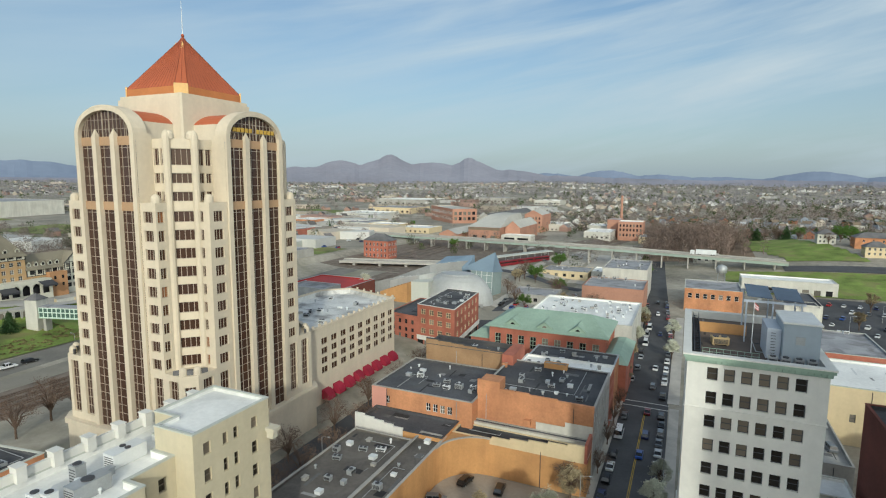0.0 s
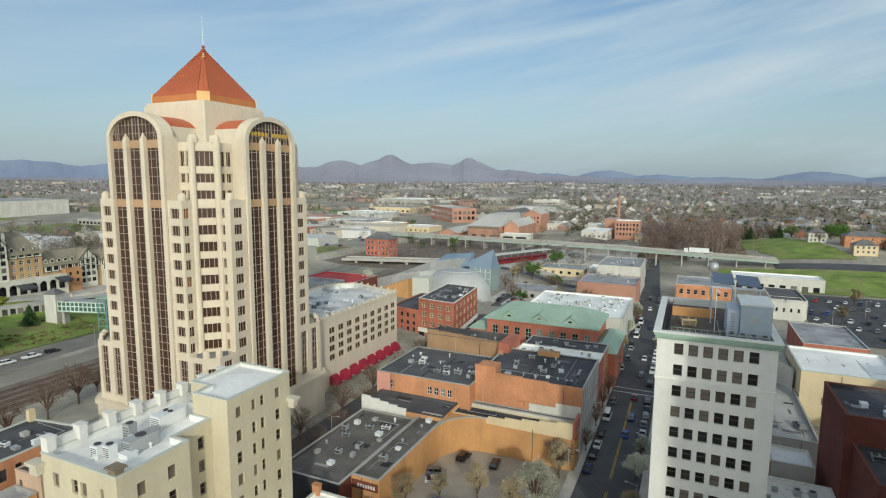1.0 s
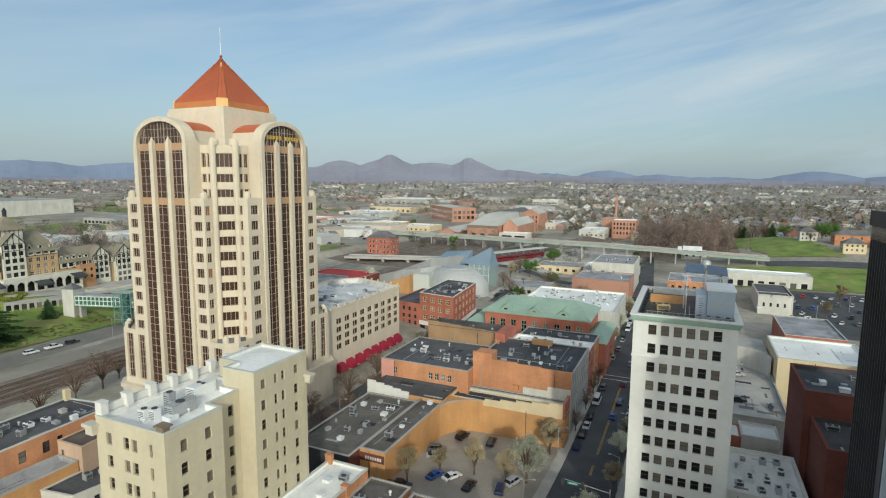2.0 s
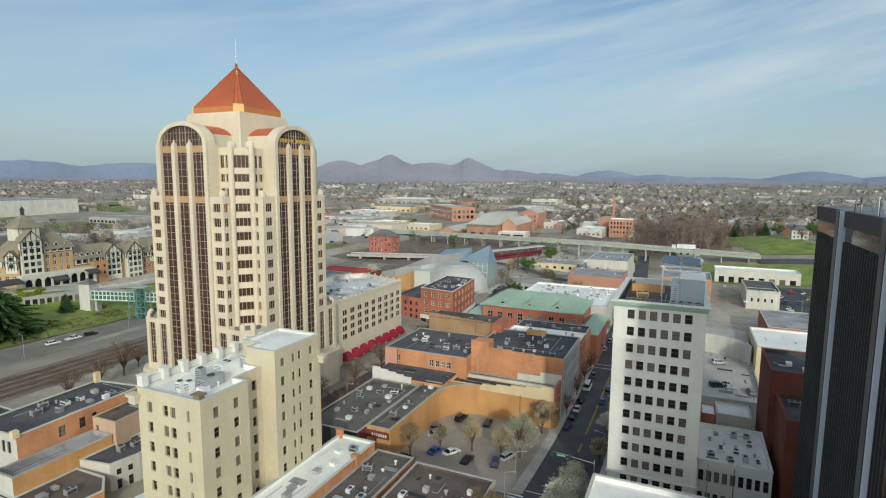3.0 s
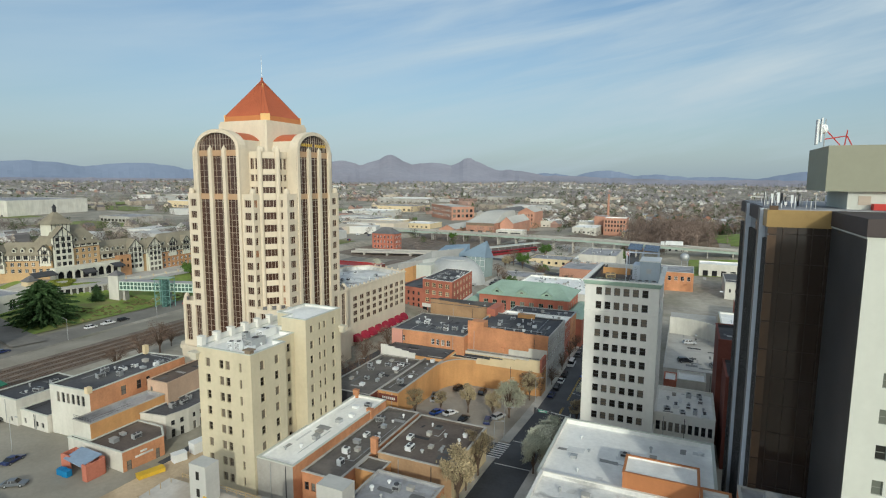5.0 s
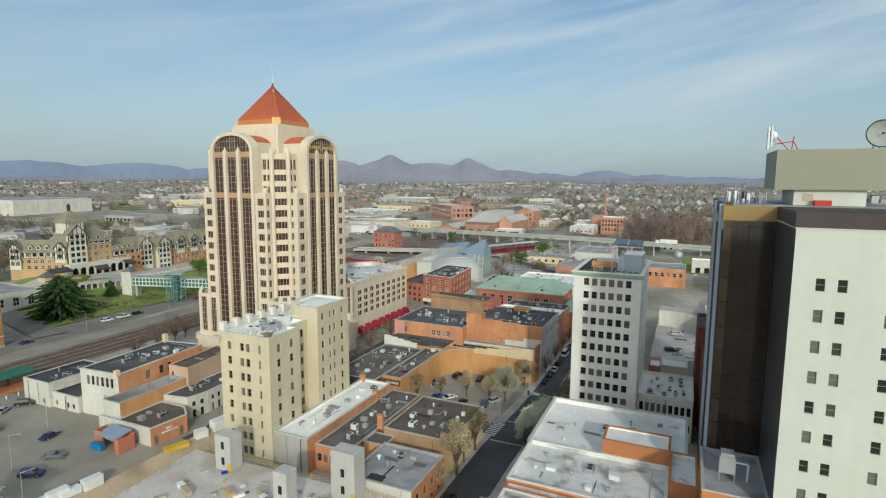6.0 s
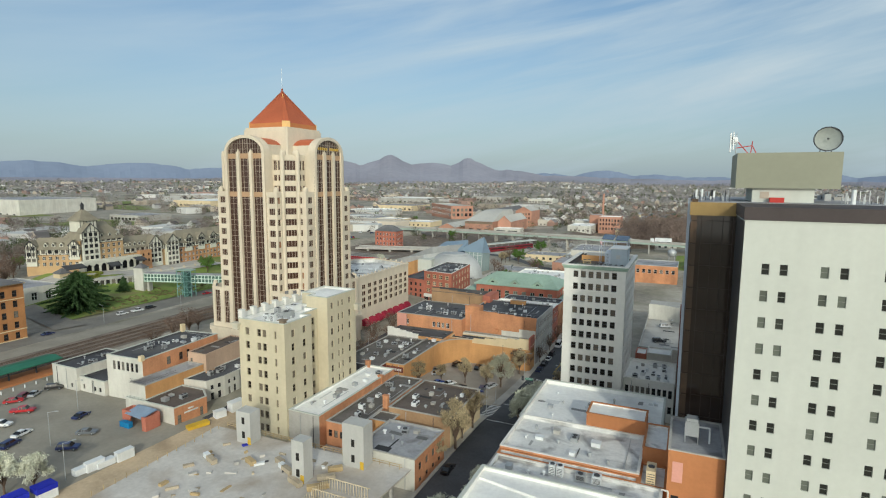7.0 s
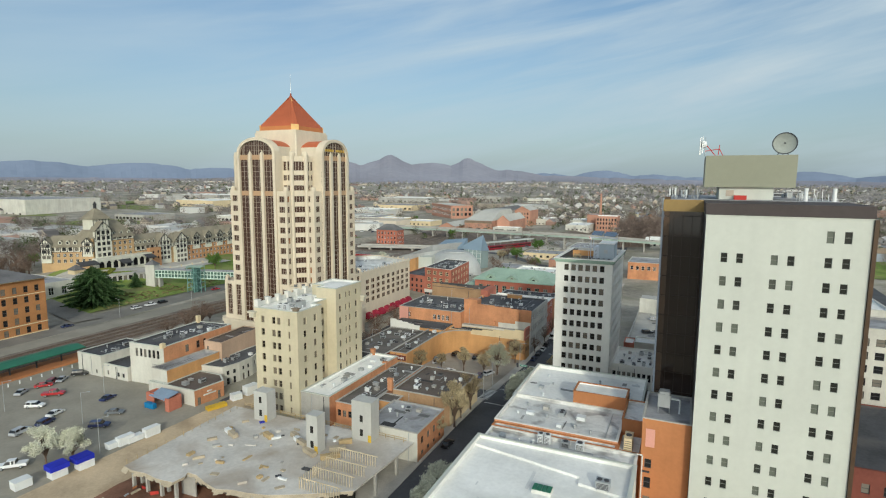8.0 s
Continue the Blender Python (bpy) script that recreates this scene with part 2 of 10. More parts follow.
lawn = mat("spring_lawn", (0.185, 0.25, 0.055), 0.95, 0.28, 2.0, spots=0.75, spot_col=(0.215, 0.175, 0.085), spot_size=0.16)
highway_grey = mat("grey_highway_asphalt", (0.215, 0.20, 0.175), 0.95, 0.14, 2.0, spots=0.5, spot_col=(0.15, 0.14, 0.125), spot_size=0.2)
tar_roof = mat("worn_tar_roof", (0.13, 0.117, 0.105), 0.92, 0.22, 1.5, spots=0.6, spot_col=(0.205, 0.185, 0.165), spot_size=0.3)
town_ground = mat("town_ground", (0.33, 0.30, 0.245), 0.98, 0.3, 8.0, spots=0.7, spot_col=(0.15, 0.15, 0.085))
line_white = mat("white_line_paint", (0.68, 0.67, 0.63), 0.8, 0.2, 0.5)
line_yellow = mat("yellow_line_paint", (0.50, 0.33, 0.05), 0.8, 0.2, 0.5)
bark = mat("bark", (0.13, 0.09, 0.065), 0.95, 0.2, 0.5)
twig = mat("budding_twigs", (0.37, 0.30, 0.18), 0.95, 0.25, 0.6, island=0.35)
bare_twig = mat("bare_twigs", (0.17, 0.115, 0.085), 0.95, 0.25, 0.6, island=0.35)
blossom = mat("white_blossom", (0.56, 0.56, 0.44), 0.9, 0.12, 0.6, island=0.25)
conifer = mat("conifer_needles", (0.07, 0.13, 0.045), 0.9, 0.25, 0.6, island=0.35)
leaf_green = mat("spring_leaves", (0.085, 0.155, 0.03), 0.9, 0.25, 0.6, island=0.35)
# lighter than near twigs: some distance haze is mixed into this colour
far_wood = mat("hazed_bare_woods", (0.22, 0.18, 0.155), 1.0, 0.3, 10.0, island=0.45, bump=0.0)
# distance haze is put into both mountain colours, bluer on the farther one
mountain = mat("hazed_mountain", (0.30, 0.30, 0.345), 1.0, 0.10, 90.0, spots=0.3, spot_col=(0.32, 0.285, 0.31), bump=0.0, spec=0.0)
mountain_far = mat("hazed_farther_mountain", (0.22, 0.265, 0.355), 1.0, 0.06, 120.0, bump=0.0, spec=0.0)
rubber = mat("rubber", (0.02, 0.02, 0.02), 0.8, 0.1, 0.5)
car_paint = paint_by_object("car_paint")
car_glass = glassy("car_glass", (0.015, 0.017, 0.02), 0.08)
blue_tarp = mat("blue_tarp", (0.02, 0.03, 0.42), 0.5, 0.15, 0.6)
timber = mat("raw_timber", (0.46, 0.34, 0.18), 0.85, 0.12, 0.6)
yellow_paint = mat("yellow_paint", (0.62, 0.40, 0.04), 0.6, 0.1, 0.6)
sign_yellow = mat("sign_yellow", (0.60, 0.38, 0.07), 0.5, 0.03, bump=0.0)
sign_green = mat("sign_green", (0.02, 0.25, 0.16), 0.5, 0.03, bump=0.0)
cooler_blue = mat("skip_blue", (0.02, 0.20, 0.42), 0.6, 0.1)
red_awning = mat("red_awning", (0.30, 0.02, 0.045), 0.8, 0.12, 0.6)
# near-black standing for unlit space under the deck and inside the shafts
shade_black = mat("shade_black", (0.02, 0.018, 0.016), 0.9, 0.1)

# ---- building tools ----
class Shape:
    """Gathers faces for one mesh."""

    def __init__(self):
        self.v, self.f, self.m = [], [], []

    def face(self, pts, m=0):
        i = len(self.v)
        self.v.extend(tuple(p) for p in pts)
        self.f.append(tuple(range(i, i + len(pts))))
        self.m.append(m)
        return self

    def box(self, x0, x1, y0, y1, z0, z1, m=0, ends=True):
        i = len(self.v)
        self.v.extend([(x0, y0, z0), (x1, y0, z0), (x1, y1, z0), (x0, y1, z0), (x0, y0, z1), (x1, y0, z1), (x1, y1, z1), (x0, y1, z1)])
        fs = [(0, 1, 5, 4), (1, 2, 6, 5), (2, 3, 7, 6), (3, 0, 4, 7)]
        if ends:
            fs += [(4, 5, 6, 7), (3, 2, 1, 0)]
        self.f.extend(tuple(i + k for k in f) for f in fs)
        self.m.extend([m] * len(fs))
        return self

    def obox(self, o, ux, uy, a0, a1, b0, b1, z0, z1, m=0):
        """A box along the plan directions ux, uy from o."""
        i = len(self.v)
        for z in (z0, z1):
            for a, b in ((a0, b0), (a1, b0), (a1, b1), (a0, b1)):
                self.v.append((o[0] + ux[0] * a + uy[0] * b, o[1] + ux[1] * a + uy[1] * b, z))
        for f in ((0, 1, 5, 4), (1, 2, 6, 5), (2, 3, 7, 6), (3, 0, 4, 7), (4, 5, 6, 7), (3, 2, 1, 0)):
            self.f.append(tuple(i + k for k in f))
            self.m.append(m)
        return self

    def prism(self, pts, z0, z1, m=0, cap=True, floor=False):
        n, i = len(pts), len(self.v)
        self.v.extend([(p[0], p[1], z0) for p in pts] + [(p[0], p[1], z1) for p in pts])
        for k in range(n):
            self.f.append((i + k, i + (k + 1) % n, i + n + (k + 1) % n, i + n + k))
            self.m.append(m)
        if cap:
            self.f.append(tuple(range(i + n, i + 2 * n)))
            self.m.append(m)
        if floor:
            self.f.append(tuple(range(i + n - 1, i - 1, -1)))
            self.m.append(m)
        return self

    def tube(self, a, b, r0, r1=None, n=8, m=0, caps=True):
        a, b = Vector(a), Vector(b)
        r1 = r0 if r1 is None else r1
        d = (b - a).normalized()
        s = d.orthogonal().normalized()
        t = d.cross(s)
        i = len(self.v)
        for p, r in ((a, r0), (b, r1)):
            for k in range(n):
                w = 2 * math.pi * k / n
                self.v.append(tuple(p + (s * math.cos(w) + t * math.sin(w)) * r))
        for k in range(n):
            self.f.append((i + k, i + (k + 1) % n, i + n + (k + 1) % n, i + n + k))
            self.m.append(m)
        if caps:
            self.f.append(tuple(range(i + n, i + 2 * n)))
            self.f.append(tuple(range(i + n - 1, i - 1, -1)))
            self.m.extend([m, m])
        return self

    def lathe(self, c, rows, n=16, m=0):
        """Rows of (radius, z) turned round c."""
        i = len(self.v)
        for r, z in rows:
            for k in range(n):
                w = 2 * math.pi * k / n
                self.v.append((c[0] + r * math.cos(w), c[1] + r * math.sin(w), c[2] + z))
        for j in range(len(rows) - 1):
            for k in range(n):
                a, b = i + j * n + k, i + j * n + (k + 1) % n
                self.f.append((a, b, b + n, a + n))
                self.m.append(m)
        self.f.append(tuple(i + (len(rows) - 1) * n + k for k in range(n)))
        self.m.append(m)
        return self

    def wall(self, p0, p1, z0, z1, cols=(), rows=(), depth=0.3, m=0, skip=()):
        """A wall from p0 to p1 (its outside to the right of the way) with openings at every column and row, and their reveals.
        Gives the openings as (column, row, u0, u1, z0, z1)."""
        d = Vector((p1[0] - p0[0], p1[1] - p0[1], 0))
        length = d.length
        d.normalize()
        inw = Vector((-d.y, d.x, 0)) * depth
        us = [0.0] + [u for c in cols for u in c] + [length]
        zs = [z0] + [z for r in rows for z in r] + [z1]
        at = lambda u, z: Vector((p0[0] + d.x * u, p0[1] + d.y * u, z))
        holes = []
        for a in range(len(us) - 1):
            for b in range(len(zs) - 1):
                u0, u1, w0, w1 = us[a], us[a + 1], zs[b], zs[b + 1]
                if u1 - u0 < 1e-4 or w1 - w0 < 1e-4:
                    continue
                c = [at(u0, w0), at(u1, w0), at(u1, w1), at(u0, w1)]
                if a % 2 and b % 2 and (a // 2, b // 2) not in skip:
                    for k in range(4):
                        q, r = c[k], c[(k + 1) % 4]
                        self.face([q, r, r + inw, q + inw], m)
                    holes.append((a // 2, b // 2, u0, u1, w0, w1))
                else:
                    self.face(c, m)
        return holes

    def weld(self):
        """Joins corners that meet."""
        seen, to = {}, []
        for p in self.v:
            k = tuple(round(c, 4) for c in p)
            to.append(seen.setdefault(k, len(seen)))
        self.v = list(seen)
        self.f = [tuple(to[i] for i in f) for f in self.f]
        return self

    def mesh(self, name, mats, shift=(0, 0, 0), smooth=False):
        me = bpy.data.meshes.new(name)
        v = np.array(self.v, dtype=float) - np.array(shift, dtype=float)
        me.from_pydata([tuple(p) for p in v], [], self.f)
        for x in mats if isinstance(mats, (list, tuple)) else [mats]:
            me.materials.append(x)
        if any(self.m):
            me.polygons.foreach_set("material_index", self.m)
        if smooth:
            me.polygons.foreach_set("use_smooth", [True] * len(self.f))
        me.update()
        return me


def smooth01(a):
    a = min(1.0, max(0.0, a))
    return a * a * (3 - 2 * a)


def terrace_edge(y):
    return -267 + 0.447 * (min(max(y, 96), 150) - 117)


def gz(x, y):
    """The lie of the land."""
    w = smooth01((x + 108) / 40)
    z = w * (-1.5 - 4.0 * smooth01((y - 45) / 72))
    # grass bank, then a step up to the hotel's terrace
    up = 3.0 * smooth01((-x - 224) / 34) + (3.0 + 3.5 * smooth01((165 - y) / 40) * smooth01((y - 100) / 18)) * smooth01((terrace_edge(y) + 1.5 - x) / 7)
    z += up * smooth01((y - 72) / 36)
    r = math.hypot(x, y)
    z += 34 * smooth01((r - 750) / 3200)
    if r > 500:
        z += (noise.noise((x * 0.0016, y * 0.0016, 3.1)) * 16 + noise.noise((x * 0.005, y * 0.005, 8.0)) * 5) * smooth01((r - 500) / 900)
    hx, hy = (x - 130) / 120, (y - 560) / 130
    z += 20 * math.exp(-(hx * hx + hy * hy))
    return z


ORIGIN = {}


def thing(name, label, category, loc=(0, 0, 0), group="", kind=""):
    ob = new(name)
    ob.empty_display_size = 0.5
    ob.location = loc
    ORIGIN[ob.name] = Vector(loc)
    return tagged(ob, label, category, group, kind)


def part(name, shape, material, parent, label="", smooth=False):
    """One mesh of a thing, given in world places."""
    o = ORIGIN[parent.name]
    ob = new(name, shape.mesh(name, material, o, smooth))
    ob.parent = parent
    ORIGIN[ob.name] = Vector((0, 0, 0))
    if label:
        ob["label"] = label
    return ob


def single(name, shape, material, label, category, group="", kind="", smooth=False):
    return tagged(new(name, shape.mesh(name, material, (0, 0, 0), smooth)), label, category, group, kind)


def place(name, mesh, parent, at, turn=0.0, label=""):
    """A shared mesh as a part, at a world place."""
    ob = new(name, mesh)
    ob.parent = parent
    ob.location = Vector(at) - ORIGIN[parent.name]
    ob.rotation_euler = (0, 0, turn)
    if label:
        ob["label"] = label
    return ob


WINDOWS = {}


def window_mesh(w, h, nx, ny, frame_m, glass_m, bar=0.09, sill=0.0, sill_m=None):
    """A window in one piece: frame with glazing bars, glass set back; x along the wall, +y into the room, foot at z 0."""
    key = (round(w, 2), round(h, 2), nx, ny, frame_m.name, glass_m.name, bar)
    if key in WINDOWS:
        return WINDOWS[key]
    s = Shape()
    pw, ph = (w - bar * (nx + 1)) / nx, (h - bar * (ny + 1)) / ny
    cols = [(bar + k * (pw + bar), bar + k * (pw + bar) + pw) for k in range(nx)]
    rows = [(bar + k * (ph + bar), bar + k * (ph + bar) + ph) for k in range(ny)]
    for a, b, u0, u1, z0, z1 in s.wall((-w / 2, 0), (w / 2, 0), 0, h, cols, rows, 0.08):
        s.face([(u0 - w / 2, 0.08, z0), (u1 - w / 2, 0.08, z0), (u1 - w / 2, 0.08, z1), (u0 - w / 2, 0.08, z1)], 1)
    WINDOWS[key] = s.weld().mesh("window", [frame_m, glass_m])
    return WINDOWS[key]


def glaze(parent, p0, p1, holes, depth, nx, ny, frame_m, glass_m, bar=0.09, sill=0.0, sill_m=None, name="window"):
    """Sets a window into each opening of a wall."""
    d = Vector((p1[0] - p0[0], p1[1] - p0[1], 0)).normalized()
    inw = Vector((-d.y, d.x, 0)) * (depth - 0.06)
    turn = math.atan2(d.y, d.x)
    for a, b, u0, u1, z0, z1 in holes:
        me = window_mesh(u1 - u0, z1 - z0, nx, ny, frame_m, glass_m, bar, sill, sill_m)
        u = (u0 + u1) / 2
        place(name, me, parent, (p0[0] + d.x * u + inw.x, p0[1] + d.y * u + inw.y, z0), turn)


def spread(length, n, w, m0=None, m1=None):
    """n columns of width w over a wall's length."""
    m0 = (length - n * w) / (n + 1) if m0 is None else m0
    m1 = m0 if m1 is None else m1
    if n == 1:
        return [((length - w) / 2, (length + w) / 2)]
    step = (length - m0 - m1 - w) / (n - 1)
    return [(m0 + step * k, m0 + step * k + w) for k in range(n)]


def storeys(z0, n, step, h):
    return [(z0 + k * step, z0 + k * step + h) for k in range(n)]


def rect(x0, x1, y0, y1):
    return [(x0, y0), (x1, y0), (x1, y1), (x0, y1)]


def inset(poly, d):
    """The polygon (anticlockwise) moved inwards by d."""
    out, n = [], len(poly)
    for k in range(n):
        a, b, c = Vector(poly[k - 1]), Vector(poly[k]), Vector(poly[(k + 1) % n])
        e, f = (b - a).normalized(), (c - b).normalized()
        n0, n1 = Vector((-e.y, e.x)), Vector((-f.y, f.x))
        q = n0 + n1
        q = q / max(0.2, q.dot(n0))
        out.append((b.x + q.x * d, b.y + q.y * d))
    return out


BLOCKS = []


def block(name, label, poly, top, wall_m, roof_m, par=0.9, thick=0.35, coping=None, faces=None, base=None, group="", category="building", cop_h=0.18, cop_out=0.08, glass=None, face_m=None, inner_m=None):
    """A flat-roofed building: walls with window openings, a roof deck inside a parapet, a coping.
    faces: {edge: dict(n, w, rows, ...)}."""
    cx, cy = sum(p[0] for p in poly) / len(poly), sum(p[1] for p in poly) / len(poly)
    low = min(gz(*p) for p in poly) - 1.0 if base is None else base
    th = thing(name, label, category, (cx, cy, max(low, gz(cx, cy)) if base is None else base), group)
    s = Shape()
    n = len(poly)
    todo = []
    for k in range(n):
        p0, p1 = poly[k], poly[(k + 1) % n]
        spec = (faces or {}).get(k)
        main = s
        if face_m and k in face_m:
            s = Shape()
        if spec:
            length = math.hypot(p1[0] - p0[0], p1[1] - p0[1])
            cols = spec.get("cols") or spread(length, spec["n"], spec["w"], spec.get("m0"), spec.get("m1"))
            holes = s.wall(p0, p1, low, top, cols, spec["rows"], spec.get("depth", 0.3), 0, spec.get("skip", ()))
            todo.append((p0, p1, holes, spec))
        else:
            s.wall(p0, p1, low, top)
        if s is not main:
            part("wall", s, face_m[k], th, face_m[k].name.replace("_", " ") + " face")
            s = main
    inner = inset(poly, thick)
    up = Shape()
    for k in range(n):
        a, b = inner[k], inner[(k + 1) % n]
        up.face([(b[0], b[1], top - par), (a[0], a[1], top - par), (a[0], a[1], top), (b[0], b[1], top)])
    part("wall", s, wall_m, th)
    if inner_m:
        part("parapet_lining", up, inner_m, th)
        up = Shape()
    r = up
    r.prism(inset(poly, thick - 0.02), top - par - 0.4, top - par, floor=True)
    part("roof", r, roof_m, th)
    BLOCKS.append((th, poly, top - par, low, roof_m, wall_m))
    c = Shape()
    o, i2 = inset(poly, -cop_out), inset(poly, thick + 0.05)
    for k in range(n):
        a, b, d, e = o[k], o[(k + 1) % n], i2[(k + 1) % n], i2[k]
        z0, z1 = top - 0.004, top + cop_h
        c.face([(*a, z1), (*b, z1), (*d, z1), (*e, z1)])
        c.face([(*a, z0), (*b, z0), (*b, z1), (*a, z1)])
        c.face([(*d, z0), (*e, z0), (*e, z1), (*d, z1)])
        c.face([(*e, z0), (*d, z0), (*b, z0), (*a, z0)])
    part("coping", c, coping or wall_m, th)
    for p0, p1, holes, spec in todo:
        glaze(th, p0, p1, holes, spec.get("depth", 0.3), spec.get("nx", 1), spec.get("ny", 2), spec.get("frame", metal_dark), spec.get("glass", glass or window_glass), spec.get("bar", 0.09), spec.get("sill", 0.0), spec.get("sill_m", None))
    return th


def sheet(name, label, pts, material, lift=0.03, kind="structure", category="road", cell=12.0):
    """A strip of ground, laid over the land: a polyline of (x, y, half width)."""
    s = Shape()
    rows = []
    for k in range(len(pts) - 1):
        a, b = pts[k], pts[k + 1]
        steps = max(1, int(math.hypot(b[0] - a[0], b[1] - a[1]) / cell))
        for j in range(steps):
            t = j / steps
            rows.append((a[0] + (b[0] - a[0]) * t, a[1] + (b[1] - a[1]) * t, a[2] + (b[2] - a[2]) * t))
    rows.append(pts[-1])
    line = []
    for k, (x, y, w) in enumerate(rows):
        a, b = rows[max(0, k - 1)], rows[min(len(rows) - 1, k + 1)]
        d = Vector((b[0] - a[0], b[1] - a[1])).normalized()
        nx, ny = d.y, -d.x
        cross = []
        for j in range(5):
            q = -1 + j / 2
            px, py = x + nx * w * q, y + ny * w * q
            cross.append((px, py, gz(px, py) + lift))
        line.append(cross)
    for a, b in zip(line[:-1], line[1:]):
        for j in range(4):
            s.face([a[j], a[j + 1], b[j + 1], b[j]])
    return single(name, s, material, label, category, kind=kind)


def area(name, label, x0, x1, y0, y1, material, lift=0.03, category="ground", cell=5.0, kind="structure"):
    s = Shape()
    nx, ny = max(1, int((x1 - x0) / cell)), max(1, int((y1 - y0) / cell))
    for i in range(nx):
        for j in range(ny):
            a, b = x0 + (x1 - x0) * i / nx, x0 + (x1 - x0) * (i + 1) / nx
            c, d = y0 + (y1 - y0) * j / ny, y0 + (y1 - y0) * (j + 1) / ny
            s.face([(x, y, gz(x, y) + lift) for x, y in ((a, c), (b, c), (b, d), (a, d))])
    return single(name, s, material, label, category, kind=kind)

# ---- land ----
def make_ground():
    s = Shape()
    xs = sorted({-5000, -4000, -3200, -2600, -2000, -1500, -1150, -900, -700, -560, *range(-460, 340, 10), *range(-300, -222, 3), 360, 420, 500, 600, 750, 950, 1200, 1500, 2000, 2600, 3300, 4200, 5000})
    ys = sorted({-600, -400, -250, *range(-160, 480, 10), *range(91, 170, 4), *range(480, 900, 28), *range(900, 2000, 80), *range(2000, 4700, 200)})
    idx = {}
    for i, x in enumerate(xs):
        for j, y in enumerate(ys):
            idx[i, j] = len(s.v)
            s.v.append((x, y, gz(x, y)))
    for i in range(len(xs) - 1):
        for j in range(len(ys) - 1):
            s.f.append((idx[i, j], idx[i + 1, j], idx[i + 1, j + 1], idx[i, j + 1]))
            s.m.append(0)
    single("ground", s, town_ground, "brown-green town ground running out to the hills", "ground", kind="structure", smooth=True)


make_ground()


def ridge(name, label, dist, peaks, material, depth=700, n=300, y0=-35, y1=60, seed=0):
    """A mountain ridge seen round part of the horizon: peaks of (yaw, height, width in degrees)."""
    s = Shape()
    rows = []
    for k in range(n + 1):
        yaw = y0 + (y1 - y0) * k / n
        h = max(p[1] * math.exp(-((yaw - p[0]) / p[2]) ** 2) if len(p) == 3 else p[1] * max(0.0, 1 - abs(yaw - p[0]) / p[2]) ** p[3] for p in peaks)
        h += 9 * noise.noise((yaw * 0.9, seed, 0)) + 5 * noise.noise((yaw * 2.6, seed, 5)) + 2 * noise.noise((yaw * 7.0, seed, 9))
        a = radians(yaw)
        line = []
        for j in range(9):
            t = j / 8
            d = dist - depth * (1 - t)
            z = -30 + (max(2.0, h) + 94) * (t ** 1.3) if t < 1 else 64 + max(2.0, h)
            z += 10 * noise.noise((yaw * 1.7, t * 5, seed + 2)) * math.sin(t * math.pi)
            line.append((-math.sin(a) * d, math.cos(a) * d, z))
        rows.append(line)
    for a, b in zip(rows[:-1], rows[1:]):
        for j in range(8):
            s.face([b[j], a[j], a[j + 1], b[j + 1]])
    single(name, s, material, label, "mountain", kind="structure", smooth=True)


# the haze of distance is in the ridge colours, not in the air
ridge("backdrop_far_ridge", "far mountain ridge in a haze-blue colour along the horizon", 4780, [(68, 112, 9), (61.5, 120, 6.5), (53.5, 118, 6.5), (46.5, 86, 7), (38, 68, 8), (31, 60, 9), (22, 80, 5), (13.5, 62, 4), (7.7, 88, 3.4), (3.0, 52, 4), (-2, 36, 5), (-9.9, 76, 3.6), (-16, 48, 4), (-22, 50, 9)], mountain_far, 500, seed=1, y0=-50, y1=75)
ridge("backdrop_near_ridge", "wooded mountain with two peaks, greyed by painted haze", 4450, [(29.75, 201, 2.3), (29.9, 166, 4.6), (34.7, 150, 3.6), (38.5, 98, 5.0), (25.5, 140, 5.0), (21.6, 181, 1.9), (21.4, 152, 3.6), (17.5, 84, 4.5), (12, 40, 6), (8, 24, 9), (-6, 12, 8)], mountain, 1200, seed=4, y0=-50, y1=75)

# railway corridor and highway in the west
sheet("road_west", "grey asphalt highway beside the railway", [(-203, -120, 7.0), (-203, 40, 7.5), (-208, 90, 8.0), (-214, 160, 8.5), (-222, 330, 8.5)], highway_grey, 0.05)
sheet("pavement_west", "pale concrete strip between highway and railway", [(-190, -120, 5.0), (-190, 60, 5.5), (-193, 130, 5.5), (-196, 330, 5.0)], old_asphalt, 0.04, category="pavement")
sheet("ground_rail_bed", "brown gravel bed of a railway", [(-174, -120, 11), (-174, 60, 11), (-176, 130, 11), (-180, 330, 12)], ballast, 0.06, category="railway")
area("ground_grass_bank", "bright grass bank rising to the hotel", -300, -219, 78, 230, lawn, 0.4, "grass", 3.0)
sheet("road_hill", "side street climbing beside the white hall", [(-206, 70, 6), (-225, 74, 5.5), (-262, 82, 5)], highway_grey, 0.5)
area("ground_parking_west", "worn asphalt car park", -160, -84, -60, 28, old_asphalt, 0.05, "car park")
sheet("ground_dirt_lane", "tan dirt lane beside the building site", [(-78, -60, 7), (-77, 40, 6.5)], dirt, 0.09, category="ground")
# streets
sheet("road_main", "dark asphalt street running away through the town", [(-9, -110, 7.2), (-9, 120, 7.2), (-11, 260, 7.2), (-20, 420, 7.0), (-30, 620, 6.5)], asphalt, 0.06)
sheet("road_cross", "dark asphalt side street", [(-74, 72, 4.6), (-2, 72, 4.6)], asphalt, 0.05)
sheet("road_jefferson", "shaded asphalt street beside the tower", [(-79, 30, 6.5), (-80, 200, 7.0), (-86, 330, 7.0)], asphalt, 0.05)
area("ground_car_park", "worn asphalt car park behind the painted wall", -50, -18.5, 76, 116, lot_asphalt, 0.07, "car park")
